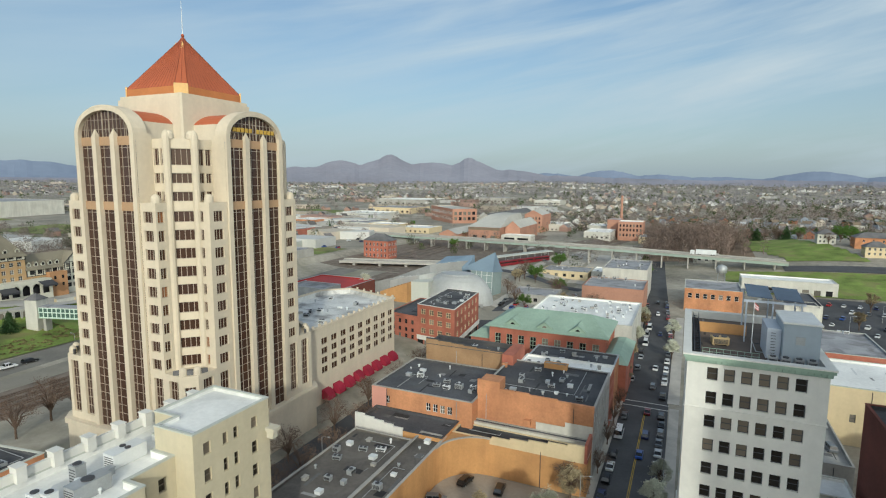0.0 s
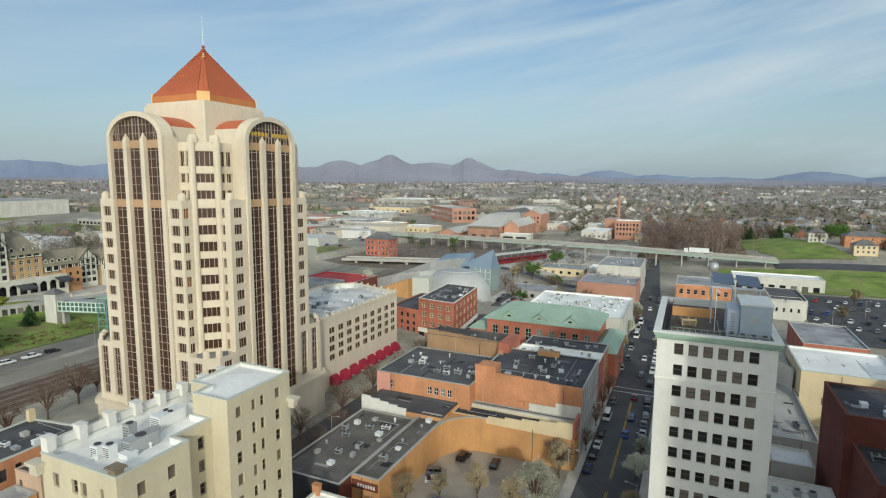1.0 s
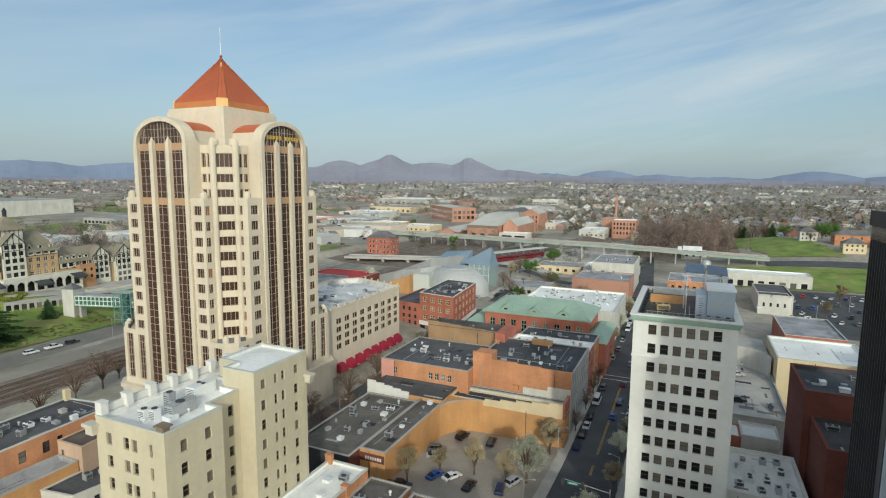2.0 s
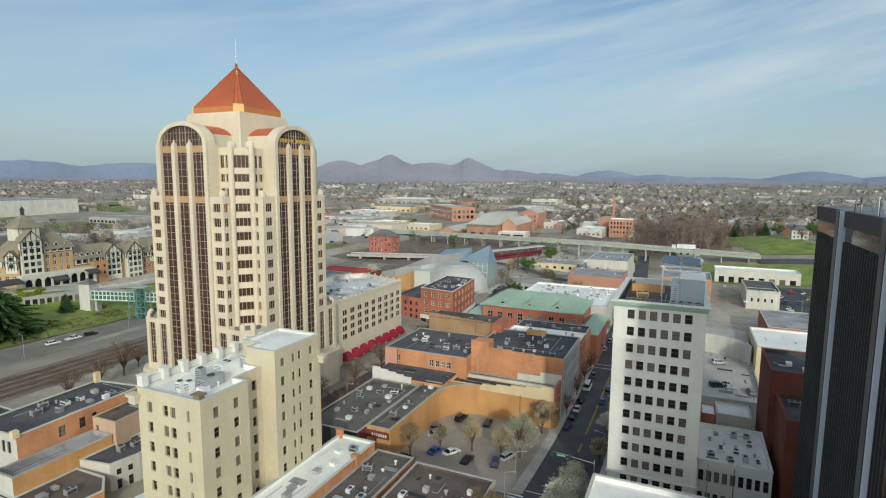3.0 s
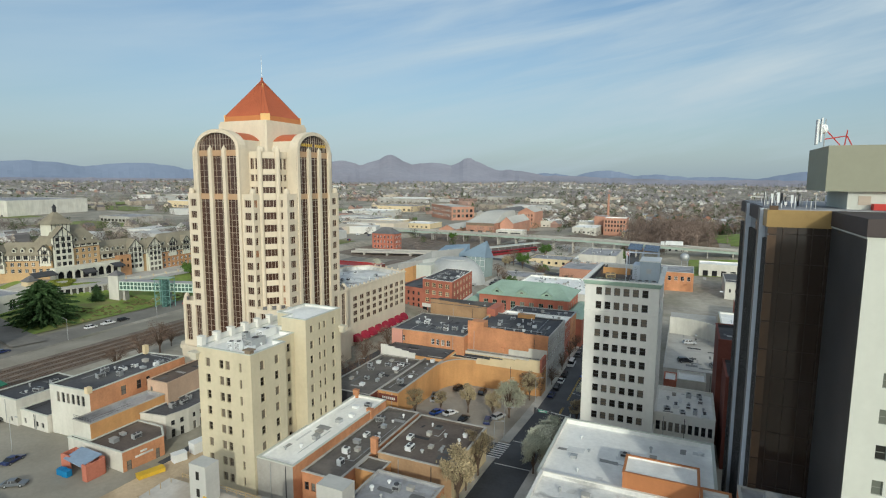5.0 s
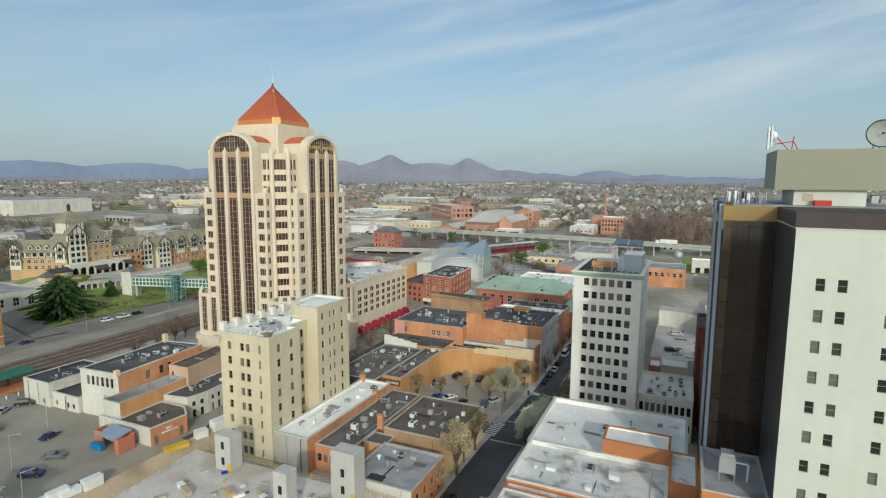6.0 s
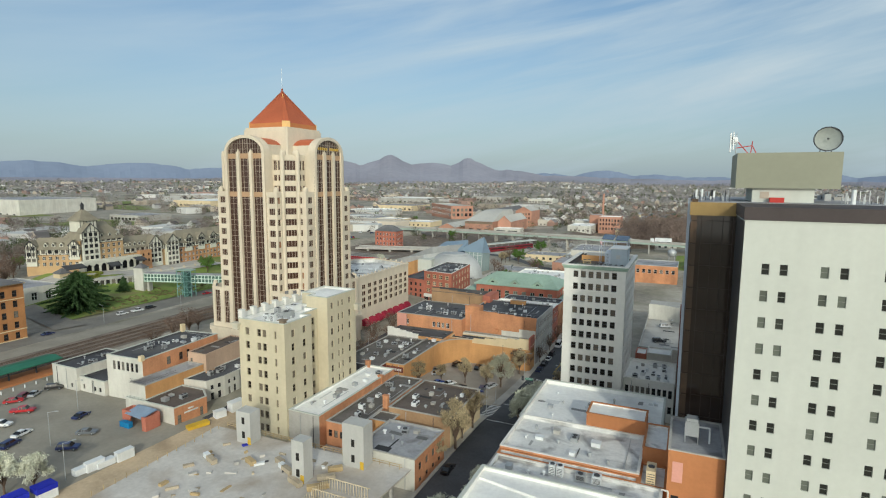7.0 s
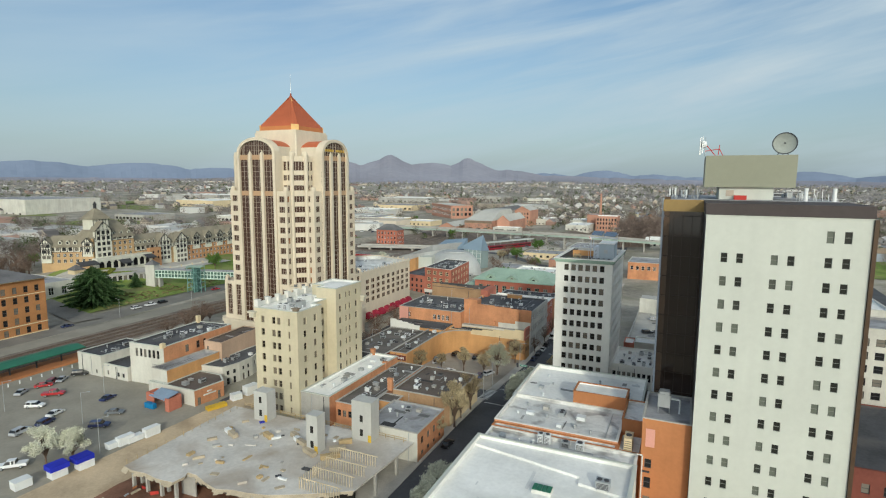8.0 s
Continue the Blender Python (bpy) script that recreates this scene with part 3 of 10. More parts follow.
area("ground_blocks", "dark paved yards between the buildings", -74, -16.2, -20, 72, paving, 0.03, "pavement")

# ---- the cream office tower ----
TX, TY = -111.0, 96.8


def tower():
    th = thing("office_tower", "cream concrete office tower with arched bays and red pyramid roof", "building", (TX, TY, 0))
    H, W, N = 20.6, 13.6, 16.9   # face, wing half width, notch
    bays = (9.1, 8.7)            # half widths of the arched bays (south/north, east/west)
    step, low_w = 3.85, 18.4
    body = Shape()

    def turned(q):
        """Side q: 0 south, 1 east, 2 north, 3 west."""
        c, s = ((1, 0), (0, 1), (-1, 0), (0, -1))[q]
        return lambda a, b: (TX + a * c - b * s, TY + a * s + b * c)

    rows_mid = [(24.5 + k * step, 26.8 + k * step) for k in range(9)]
    rows_top = [(59.6, 61.6), (63.3, 65.4), (67.0, 70.4)]
    for q in range(4):
        g = turned(q)
        bw = bays[q % 2]
        # lower storeys: pairs of tall slots
        for a0, a1 in ((-low_w, -bw), (bw, low_w)):
            p0, p1 = g(a0, -H), g(a1, -H)
            cols = [(a1 - a0) / 2 + d for d in (-2.25, 2.25)]
            cols = [(c - 1.3, c + 1.3) for c in cols]
            h = body.wall(p0, p1, 8.8, 24.0, cols, [(10.4, 22.7)], 0.5)
            glaze(th, p0, p1, h, 0.5, 3, 6, mullion, tower_glass, 0.12)
        # wing windows
        for a0, a1 in ((-W, -bw), (bw, W)):
            p0, p1 = g(a0, -H), g(a1, -H)
            h = body.wall(p0, p1, 24.0, 59.4, spread(a1 - a0, 1, 2.6), rows_mid, 0.4)
            glaze(th, p0, p1, h, 0.4, 3, 1, mullion, tower_glass, 0.1)
        # step faces beside the wing
        for p0, p1 in ((g(W, -H), g(W, -N)), (g(-W, -N), g(-W, -H))):
            h = body.wall(p0, p1, 24.0, 59.4, [(0.45, 1.95)], rows_mid, 0.35)
            # step windows: their orange reflections are in the glass colour
            glaze(th, p0, p1, h, 0.35, 2, 1, mullion, tower_glass_b, 0.1)
        # corner face, full height
        p0, p1 = g(W, -N), g(N, -W)
        length = math.dist(p0, p1)
        h = body.wall(p0, p1, 24.0, 72.4, [(0.12, length - 0.12)], rows_mid + rows_top, 0.4)
        glaze(th, p0, p1, h, 0.4, 4, 1, mullion, tower_glass, 0.12)
        # corner of the lower storeys
        p0, p1 = g(low_w, -H), g(H, -low_w)
        h = body.wall(p0, p1, 8.8, 24.0, [(0.5, math.dist(p0, p1) - 0.5)], [(12.0, 21.6)], 0.4)
        glaze(th, p0, p1, h, 0.4, 3, 4, mullion, tower_glass, 0.12)
        # upper body behind the wings
        for a0, a1 in ((-W, -bw), (bw, W)):
            p0, p1 = g(a0, -N), g(a1, -N)
            u = [(0.25, 1.75), (2.15, 3.6)]
            if a0 < 0:
                u = [(a1 - a0 - v1, a1 - a0 - v0) for v0, v1 in reversed(u)]
            h = body.wall(p0, p1, 57.0, 72.4, u, rows_top, 0.35)
            glaze(th, p0, p1, h, 0.35, 2, 1, mullion, tower_glass, 0.1)
        for p0, p1 in ((g(bw, -H), g(bw, -N)), (g(-bw, -N), g(-bw, -H))):
            body.wall(p0, p1, 57.0, 73.4)
        # roofs of wing, corner and lower storeys
        body.face([(*g(bw, -H), 59.4), (*g(W, -H), 59.4), (*g(W, -N), 59.4), (*g(bw, -N), 59.4)])
        body.face([(*g(-W, -H), 59.4), (*g(-bw, -H), 59.4), (*g(-bw, -N), 59.4), (*g(-W, -N), 59.4)])
        body.face([(*g(W, -H), 24.0), (*g(low_w, -H), 24.0), (*g(H, -low_w), 24.0), (*g(H, -W), 24.0), (*g(N, -W), 24.0), (*g(W, -N), 24.0)])
        # turrets on the wing ends and on the corner piers
        for a, b, z, r in ((W - 0.9, -H + 0.9, 59.4, 0.95), (-W + 0.9, -H + 0.9, 59.4, 0.95), (W - 0.2, -N + 0.5, 72.4, 1.05), (-W + 0.2, -N + 0.5, 72.4, 1.05), (low_w - 0.6, -H + 0.9, 24.0, 0.8), (-low_w + 0.6, -H + 0.9, 24.0, 0.8)):
            x, y = g(a, b)
            body.lathe((x, y, z - 0.1), [(r, 0), (r, 1.0), (r * 0.8, 1.5), (r * 0.35, 1.8)], 10)
        for a, b in ((W - 0.15, -N - 0.25), (N + 0.25, -W + 0.15)):
            x, y = g(a, b)
            body.lathe((x, y, 24.0), [(0.8, 0), (0.8, 48.8), (0.62, 49.6), (0.2, 50.1)], 10)
    part("wall", body, cream, th)

    # arched bays with glazing between two piers
    for q in range(4):
        g = turned(q)
        bw = bays[q % 2]
        r = bw
        spring, base = 73.3, 8.8
        F = -H - 0.55
        arch = Shape()
        n = 18
        ro, ri = bw, bw - 1.15
        rise = 5.9 / ro
        out = [(ro * math.cos(math.pi * k / n), spring + ro * rise * math.sin(math.pi * k / n)) for k in range(n + 1)]
        inn = [(ri * math.cos(math.pi * k / n), spring + ri * rise * 0.93 * math.sin(math.pi * k / n)) for k in range(n + 1)]
        outline_o = [(ro, base)] + out + [(-ro, base)]
        outline_i = [(ri, base)] + inn + [(-ri, base)]
        back = -8.0
        for k in range(len(outline_o) - 1):
            a, b, c, d = outline_o[k], outline_o[k + 1], outline_i[k + 1], outline_i[k]
            arch.face([(*g(b[0], F), b[1]), (*g(a[0], F), a[1]), (*g(d[0], F), d[1]), (*g(c[0], F), c[1])])
            arch.face([(*g(d[0], F), d[1]), (*g(d[0], F + 1.0), d[1]), (*g(c[0], F + 1.0), c[1]), (*g(c[0], F), c[1])])
        # thickness of the arch and its edge band
        for k in range(len(outline_o) - 1):
            a, b = outline_o[k], outline_o[k + 1]
            arch.face([(*g(a[0], F), a[1]), (*g(b[0], F), b[1]), (*g(b[0], F + (3.2 if 0 < k < n + 1 else 0.5)), b[1]), (*g(a[0], F + (3.2 if 0 < k < n + 1 else 0.5)), a[1])])
        part("arch", arch, cream, th)
        vault = Shape()
        ov = [(x * 0.95, 75.4 + (z - 75.6) * 0.92) for x, z in out if z > 75.6]
        side = Shape()
        for x in (ov[0][0], ov[-1][0]):
            side.face([(*g(x, F + 3.0), 72.3), (*g(x, back), 72.3), (*g(x, back), ov[0][1]), (*g(x, F + 3.0), ov[0][1])])
        part("vault_wall", side, cream, th)
        for k in range(len(ov) - 1):
            a, b = ov[k], ov[k + 1]
            vault.face([(*g(a[0], F + 3.0), a[1]), (*g(b[0], F + 3.0), b[1]), (*g(b[0], back), b[1]), (*g(a[0], back), a[1])])
        part("vault_roof", vault, red_metal, th, "red metal barrel roof behind the arch")
        glass = Shape()
        pts = [(*g(x, F + 0.9), z) for x, z in outline_i]
        glass.face([(*g(-ri, F + 0.9), base), (*g(ri, F + 0.9), base)] + pts[1:-1])
        part("glazing", glass, tower_glass, th, "bronze curtain glass of the arched bay")
        bars = Shape()
        o0 = g(0, F + 0.75)
        ux = Vector(g(1, 0)) - Vector(g(0, 0))
        uy = Vector(g(0, 1)) - Vector(g(0, 0))

        def top_at(x):
            return spring + ri * rise * 0.93 * math.sqrt(max(0.0, 1 - (x / ri) ** 2))
        piers = (-ri * 0.36, ri * 0.36)
        third = [(-ri, -ri * 0.36), (-ri * 0.36, ri * 0.36), (ri * 0.36, ri)]
        for c0, c1 in third:
            for f in (1 / 3, 2 / 3):
                x = c0 + (c1 - c0) * f
                bars.obox(o0, ux, uy, x - 0.05, x + 0.05, 0, 0.12, base, top_at(x))
        # finer bars in the head of the arch
        for x in np.linspace(-ri * 0.86, ri * 0.86, 13):
            bars.obox(o0, ux, uy, x - 0.04, x + 0.04, 0, 0.12, 72.8, top_at(x))
        z = base + 2
        while z < 78:
            half = ri if z < spring else ri * math.sqrt(max(0.0, 1 - ((z - spring) / (ri * rise * 0.93)) ** 2))
            if half > 0.5:
                bars.obox(o0, ux, uy, -half, half, 0.02, 0.1, z - 0.045, z + 0.045)
            z += step / 2
        part("glazing_grid", bars, mullion, th)
        for z in (57.6, 71.0):
            band = Shape()
            band.obox(o0, ux, uy, -ri, ri, -0.05, 0.16, z, z + 1.8)
            part("spandrel_band", band, bronze_band, th, "bronze spandrel band across the glazing")
        for p in piers:
            pier = Shape()
            o1 = g(p, F - 0.1)
            pier.obox(o1, ux, uy, -0.62, 0.62, 0, 1.0, base, 72.9)
            i = len(pier.v)
            ring = [(o1[0] + ux[0] * a + uy[0] * b, o1[1] + ux[1] * a + uy[1] * b) for a, b in ((-0.62, 0), (0.62, 0), (0.62, 1.0), (-0.62, 1.0))]
            tip = (o1[0] + uy[0] * 0.5, o1[1] + uy[1] * 0.5, 74.5)
            for k in range(4):
                pier.face([(*ring[k], 72.9), (*ring[(k + 1) % 4], 72.9), tip])
            part("pier", pier, cream, th)
        if q == 1:
            # plain lettering shapes of the sign
            o2 = g(0, F + 0.3)
            k = 0
            for x0 in np.linspace(-6.2, 5.6, 11):
                sign = Shape()
                if k != 5:
                    sign.obox(o2, ux, uy, x0, x0 + 0.85, -0.12 + 0.35, 0.35, 74.45, 75.35)
                    part("sign_shape", sign, sign_yellow, th, "plain yellow sign shape")
                k += 1

    # upper deck, core, pyramid
    deck = Shape()
    ring = []
    for q in range(4):
        g = turned(q)
        bw = bays[q % 2]
        ring += [g(-W, -N), g(W, -N)]
    deck.face([(*p, 72.4) for p in ring])
    part("roof", deck, grey_roof, th)
    core = Shape()
    c, e = 10.2, 0.35
    oc = [(-c + e, -c), (c - e, -c), (c, -c + e), (c, c - e), (c - e, c), (-c + e, c), (-c, c - e), (-c, -c + e)]
    core.prism([(TX + a, TY + b) for a, b in oc], 72.3, 81.9)
    core.prism([(TX + a * 0.965, TY + b * 0.965) for a, b in oc], 81.9, 82.7)
    part("core", core, cream, th)
    pyr, seams, band = Shape(), Shape(), Shape()
    p = 9.6
    k = 1.9
    base = [(-p + k, -p), (p - k, -p), (p, -p + k), (p, p - k), (p - k, p), (-p + k, p), (-p, p - k), (-p, -p + k)]
    band.prism([(TX + a, TY + b) for a, b in base], 82.7, 84.3)
    part("pyramid_band", band, copper_band, th, "orange copper band under the pyramid roof")
    for sx, sy in ((1, -1), (1, 1), (-1, -1), (-1, 1)):
        gp = Shape()
        gp.obox((TX + sx * (p - k / 2), TY + sy * (p - k / 2)), Vector((sx, sy)).normalized(), Vector((-sy, sx)).normalized(), -0.3, 0.12, -1.45, 1.45, 82.6, 84.9)
        part("corner_panel", gp, gold_metal, th, "bright gold corner panel")
    apex = (TX, TY, 97.2)
    t = 0.96
    for j in range(8):
        a, b = base[j], base[(j + 1) % 8]
        q0, q1 = (TX + a[0], TY + a[1], 84.3), (TX + b[0], TY + b[1], 84.3)
        r0 = Vector(q0).lerp(Vector(apex), t)
        r1 = Vector(q1).lerp(Vector(apex), t)
        pyr.face([q0, q1, r1, r0])
        nseam = 15 if j % 2 == 0 else 2
        for m in range(nseam + 1):
            f = Vector(q0).lerp(Vector(q1), m / nseam)
            e = Vector(r0).lerp(Vector(r1), m / nseam)
            seams.tube(f, e, 0.07, 0.05, 4, caps=False)
    part("pyramid_roof", pyr, red_metal, th, "red standing-seam pyramid roof")
    part("roof_seams", seams, red_metal_dark, th)
    cap = Shape()
    for sx, sy in ((1, -1), (1, 1), (-1, -1), (-1, 1)):
        a = Vector((TX + sx * 1.9, TY + sy * 1.9, 93.4))
        for m in range(7):
            f = m / 6
            x, y, z = TX + sx * (2.25 - 1.5 * f), TY + sy * (2.25 - 1.5 * f), 92.4 + 3.0 * f
            w = 0.55 * (1 - f) + 0.12
            cap.obox((x, y), Vector((sx, sy)).normalized(), Vector((-sy, sx)).normalized(), -0.5, 0.62, -w, w, z, z + 0.45)
    part("gold_louvre", cap, gold_metal, th, "small gold louvres at the pyramid's tip")
    fin = Shape()
    fin.lathe((TX, TY, 96.4), [(0.75, 0), (0.55, 0.5), (0.25, 0.8), (0.42, 1.2), (0.2, 1.6)], 12)
    part("finial", fin, red_metal_dark, th)
    mast = Shape()
    mast.tube((TX, TY, 97.6), (TX, TY, 105.4), 0.09, 0.05, 6)
    part("mast", mast, metal_white, th)
    # plinth and cornice
    plinth = Shape()
    lw = 18.4
    pl = []
    for q in range(4):
        g = turned(q)
        pl += [g(-lw - 0.5, -H - 0.9), g(lw + 0.5, -H - 0.9)]
    plinth.prism(pl, -6.0, 8.4)
    part("plinth", plinth, cream, th)
    cor = Shape()
    cor.prism(inset(pl, -0.5), 7.6, 8.8, floor=True)
    part("cornice", cor, cream, th)
    ledge = Shape()
    for q in range(4):
        g = turned(q)
        p0, p1 = Vector(g(low_w - 2.5, -H)), Vector(g(H, -low_w + 2.5))
        mid = (p0 + p1) / 2 + (Vector(g(1, -1)) - Vector(g(0, 0))) * 1.4
        line = [(1 - t) ** 2 * p0 + 2 * t * (1 - t) * mid + t * t * p1 for t in np.linspace(0, 1, 9)]
        ledge.prism([tuple(v) for v in line], 24.02, 25.0, floor=True)
    part("corner_canopy", ledge, slate, th, "dark curved ledge over the corner")


tower()

# ---- beige block ----
slab_sash = mat("brown_sash", (0.17, 0.14, 0.105), 0.6, 0.08)
bspec = dict(ny=2, depth=0.35, frame=slab_sash, glass=office_glass, sill=0.05, sill_m=beige_trim)
rows_s = [(25.7 - 3.53 * k - 0.95, 25.7 - 3.53 * k + 0.95) for k in range(7, -1, -1)]
rows_n = rows_s + [(28.6, 30.3)]
block("beige_building", "tall beige stucco building with white roof and air units", [(-70.6, 29.8), (-56.0, 29.8), (-56.0, 40.3), (-58.9, 40.3), (-58.9, 46.77), (-62.53, 46.77), (-62.53, 50.03), (-66.53, 50.03), (-66.53, 60.4), (-70.6, 60.4)], 28.7, beige, white_roof, 0.9, 0.4, white_paint,
      {0: dict(cols=[(2.2, 3.4), (5.95, 7.15), (7.7, 8.9), (11.5, 12.1)], rows=rows_s, **bspec),
       1: dict(cols=[(2.6, 3.9), (7.0, 8.3)], rows=rows_s, **bspec),
       3: dict(cols=[(1.2, 2.2), (3.9, 5.0)], rows=rows_s, **bspec)})
block("beige_building", "higher rear wing of the beige stucco building", [(-62.5, 46.8), (-55.6, 46.8), (-55.6, 60.5), (-66.5, 60.5), (-66.5, 50.0), (-62.5, 50.0)], 32.0, beige, white_roof, 0.5, 0.4, white_paint,
      {1: dict(cols=[(1.6, 2.8), (4.85, 5.75), (6.75, 7.65), (10.1, 11.3)], rows=rows_n, **bspec)})

# ---- pale annex beside the tower ----
arow = [(7.5, 9.6), (10.4, 12.5), (13.3, 15.4), (16.2, 18.3)]
block("annex_building", "cream concrete annex with small square windows", [(-104.5, 128.0), (-95.5, 121.5), (-95.5, 169.5), (-120, 178.0), (-128, 170), (-128, 128)], 21.6, cream, stained_roof, 1.6, 0.6, cream,
      {0: dict(n=2, w=1.8, rows=[(3.0, 19.0)], nx=2, ny=7, depth=0.4, frame=mullion, glass=tower_glass),
       1: dict(n=9, w=3.2, rows=arow, nx=2, ny=1, depth=0.4, frame=mullion, glass=tower_glass, m0=5.0, m1=1.2, bar=0.2)}, cop_out=0.35, cop_h=0.5)

# ---- white office block of the main street ----
orow = [(37.75 - 3.47 * k - 0.93, 37.75 - 3.47 * k + 0.93) for k in range(11, -1, -1)]
wo = block("white_office_block", "tall white stone office block with green copper cornice", rect(0.9, 17.8, 82.3, 110.5), 40.3, white_stone, brown_roof, 1.1, 0.5, white_stone,
      {0: dict(cols=[(2.6 + k * 2.11, 3.95 + k * 2.11) for k in range(6)], rows=orow, depth=0.45, frame=metal_dark, glass=office_glass),
       1: dict(n=9, w=1.35, rows=orow, depth=0.45, frame=metal_dark, glass=office_glass),
       3: dict(n=9, w=1.35, rows=orow, depth=0.45, frame=metal_dark, glass=office_glass)}, cop_out=0.62, cop_h=0.22, inner_m=white_stone)
for zc, zh, out, m_, nm in ((39.85, 0.42, 0.5, green_copper, "copper_cornice"), (39.3, 0.5, 0.25, green_copper, "copper_cornice"), (32.6, 0.22, 0.14, white_stone, "string_course"), (3.9, 0.35, 0.25, white_stone, "string_course"), (0.3, 0.3, 0.2, white_stone, "string_course")):
    b = Shape()
    if m_ is green_copper:
        for q in ((0.9 - out, 17.8 + out, 82.3 - out, 82.28), (0.9 - out, 17.8 + out, 110.52, 110.5 + out), (0.9 - out, 0.88, 82.28, 110.52), (17.82, 17.8 + out, 82.28, 110.52)):
            b.box(*q, zc, zc + zh)
    else:
        b.prism(rect(0.9 - out, 17.8 + out, 82.3 - out, 110.5 + out), zc, zc + zh, cap=True, floor=True)
    part(nm, b, m_, wo, "weathered green copper cornice" if m_ is green_copper else "")
dn = Shape()
dn.box(-0.18, 0.18, -0.3, 0.0, -0.35, 0.0)
dm = dn.mesh("dentil", green_copper)
for k in range(24):
    place("dentil", dm, wo, (1.2 + k * 0.71, 82.05, 39.85))
block("white_annex", "low white stone wing with tall windows and a cluttered roof", rect(17.85, 31.5, 88.0, 107.0), 7.5, white_stone, white_roof, 0.9, 0.4, None,
      {0: dict(n=9, w=0.95, rows=[(-1.5, 0.6), (3.0, 5.4)], depth=0.35)})

# ---- tall white slab with the dark glass tower ----
wrow = [(51.3 - 3.98 * k - 0.82, 51.3 - 3.98 * k + 0.82) for k in range(12, -1, -1)] + [(54.4, 56.3)]
slab_frame = mat("grey_green_sash", (0.20, 0.21, 0.18), 0.6, 0.05)
slab_glass = glassy("slab_window_glass", (0.025, 0.025, 0.022), 0.15, blind_or_reflection=(0.13, 0.14, 0.115), spec=0.4)
slab_cols = [(c - 40.0 - 0.5, c - 40.0 + 0.5) for c in (43.05, 45.35, 50.3, 52.6, 57.6, 59.9)]
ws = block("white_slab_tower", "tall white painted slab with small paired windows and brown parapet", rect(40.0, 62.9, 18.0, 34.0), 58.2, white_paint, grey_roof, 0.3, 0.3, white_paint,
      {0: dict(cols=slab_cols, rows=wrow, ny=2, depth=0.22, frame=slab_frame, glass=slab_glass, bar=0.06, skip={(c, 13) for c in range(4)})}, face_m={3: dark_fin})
b = Shape()
b.prism(rect(39.85, 63.05, 17.85, 33.9), 58.4, 60.3, floor=True)
part("parapet_band", b, brown_band, ws, "dark brown parapet band")
b = Shape()
b.box(62.95, 63.5, 17.6, 34.0, -2, 58.3)
part("end_panel", b, bronze_dark, ws, "bronze end wall")


def glass_tower():
    th = thing("glass_tower", "dark glass office tower with steel ribs and bronze panels", "building", (47, 55, -2))
    x0, x1, y0, y1, z1 = 32.7, 62.6, 34.03, 76.0, 58.2
    core = Shape()
    core.prism(rect(x0 + 0.25, x1, y0 + 0.02, y1), -3, z1)
    part("curtain_wall", core, dark_glass, th, "dark reflecting glass skin")
    top = Shape()
    top.prism(rect(x0 - 0.05, x1, y0 + 6.0, y1), z1, 60.3, floor=True)
    part("parapet_band", top, brown_band, th, "dark brown parapet band")
    # corner of the parapet: sunlight is put into its brighter bronze colour
    gold = Shape()
    gold.prism(rect(x0 - 0.1, 40.0, y0 - 0.15, y0 + 5.98), z1 - 0.2, 60.3, floor=True)
    part("corner_parapet", gold, bronze_panel, th, "corner parapet painted in a sunlit bronze tone")
    # fins of the west side
    fin = Shape()
    fin.box(-0.26, 0.0, -0.06, 0.06, 0, z1 + 1.0)
    fm = fin.mesh("fin", dark_fin)
    k = 0
    y = y0 + 1.0
    while y < y1 - 0.3:
        place("fin", fm, th, (x0 + 0.25, y, -3))
        y += 1.05
    for y in (38.4, 58.6):
        r = Shape()
        r.box(x0 - 0.5, x0 + 0.3, y - 0.24, y + 0.24, -3, 60.35)
        part("rib", r, steel_rib, th, "pale steel rib up the whole wall")
        d = Shape()
        d.box(x0 - 0.5, x0 + 0.28, y + 0.62, y + 2.3, -3, 60.33)
        part("dark_pier", d, dark_fin, th)
    # south side: spandrels, mullions and the bronze strip at the corner
    z = 1.0
    while z < z1 - 1:
        s = Shape()
        s.box(x0 + 1.7, 40.0, y0 - 0.05, y0 + 0.02, z, z + 0.12)
        part("transom", s, bronze_bar, th)
        q = Shape()
        q.box(x0 + 0.1, x0 + 1.15, y0 - 0.12, y0 + 0.3, z + 0.1, z + 3.88)
        part("bronze_strip", q, bronze_dark, th, "dark bronze corner panel")
        z += 4.0
    for x in (34.6, 36.3, 38.0, 39.6):
        s = Shape()
        s.box(x - 0.05, x + 0.05, y0 - 0.08, y0 + 0.02, -3, z1)
        part("mullion", s, bronze_bar, th)
    roof = Shape()
    roof.prism(rect(x0 + 0.5, x1 - 0.3, 34.4, y1 - 0.4), 60.3, 60.36, floor=True)
    part("roof", roof, grey_roof, th)
    return th


glass_tower()
ps = thing("penthouse", "plant room with an olive metal screen on the tower roof", "plant room", (47.7, 45, 60.3))
b = Shape()
b.prism(rect(42.6, 52.0, 39.6, 52.0), 60.3, 62.8)
part("base_wall", b, white_paint, ps, "white plant room under the screen")
b = Shape()
b.box(43.8, 45.2, 39.5, 39.62, 61.0, 62.2)
part("louvre", b, mullion, ps)
b = Shape()
b.prism(rect(39.8, 55.5, 38.8, 52.5), 62.8, 69.0, floor=True)
part("screen", b, olive_panel, ps, "plain olive metal screen")
b = Shape()
b.box(45.2, 47.4, 38.0, 39.2, 60.3, 61.2)
single("plant_unit", b, red_paint, "small red plant unit on the tower roof", "plant unit")
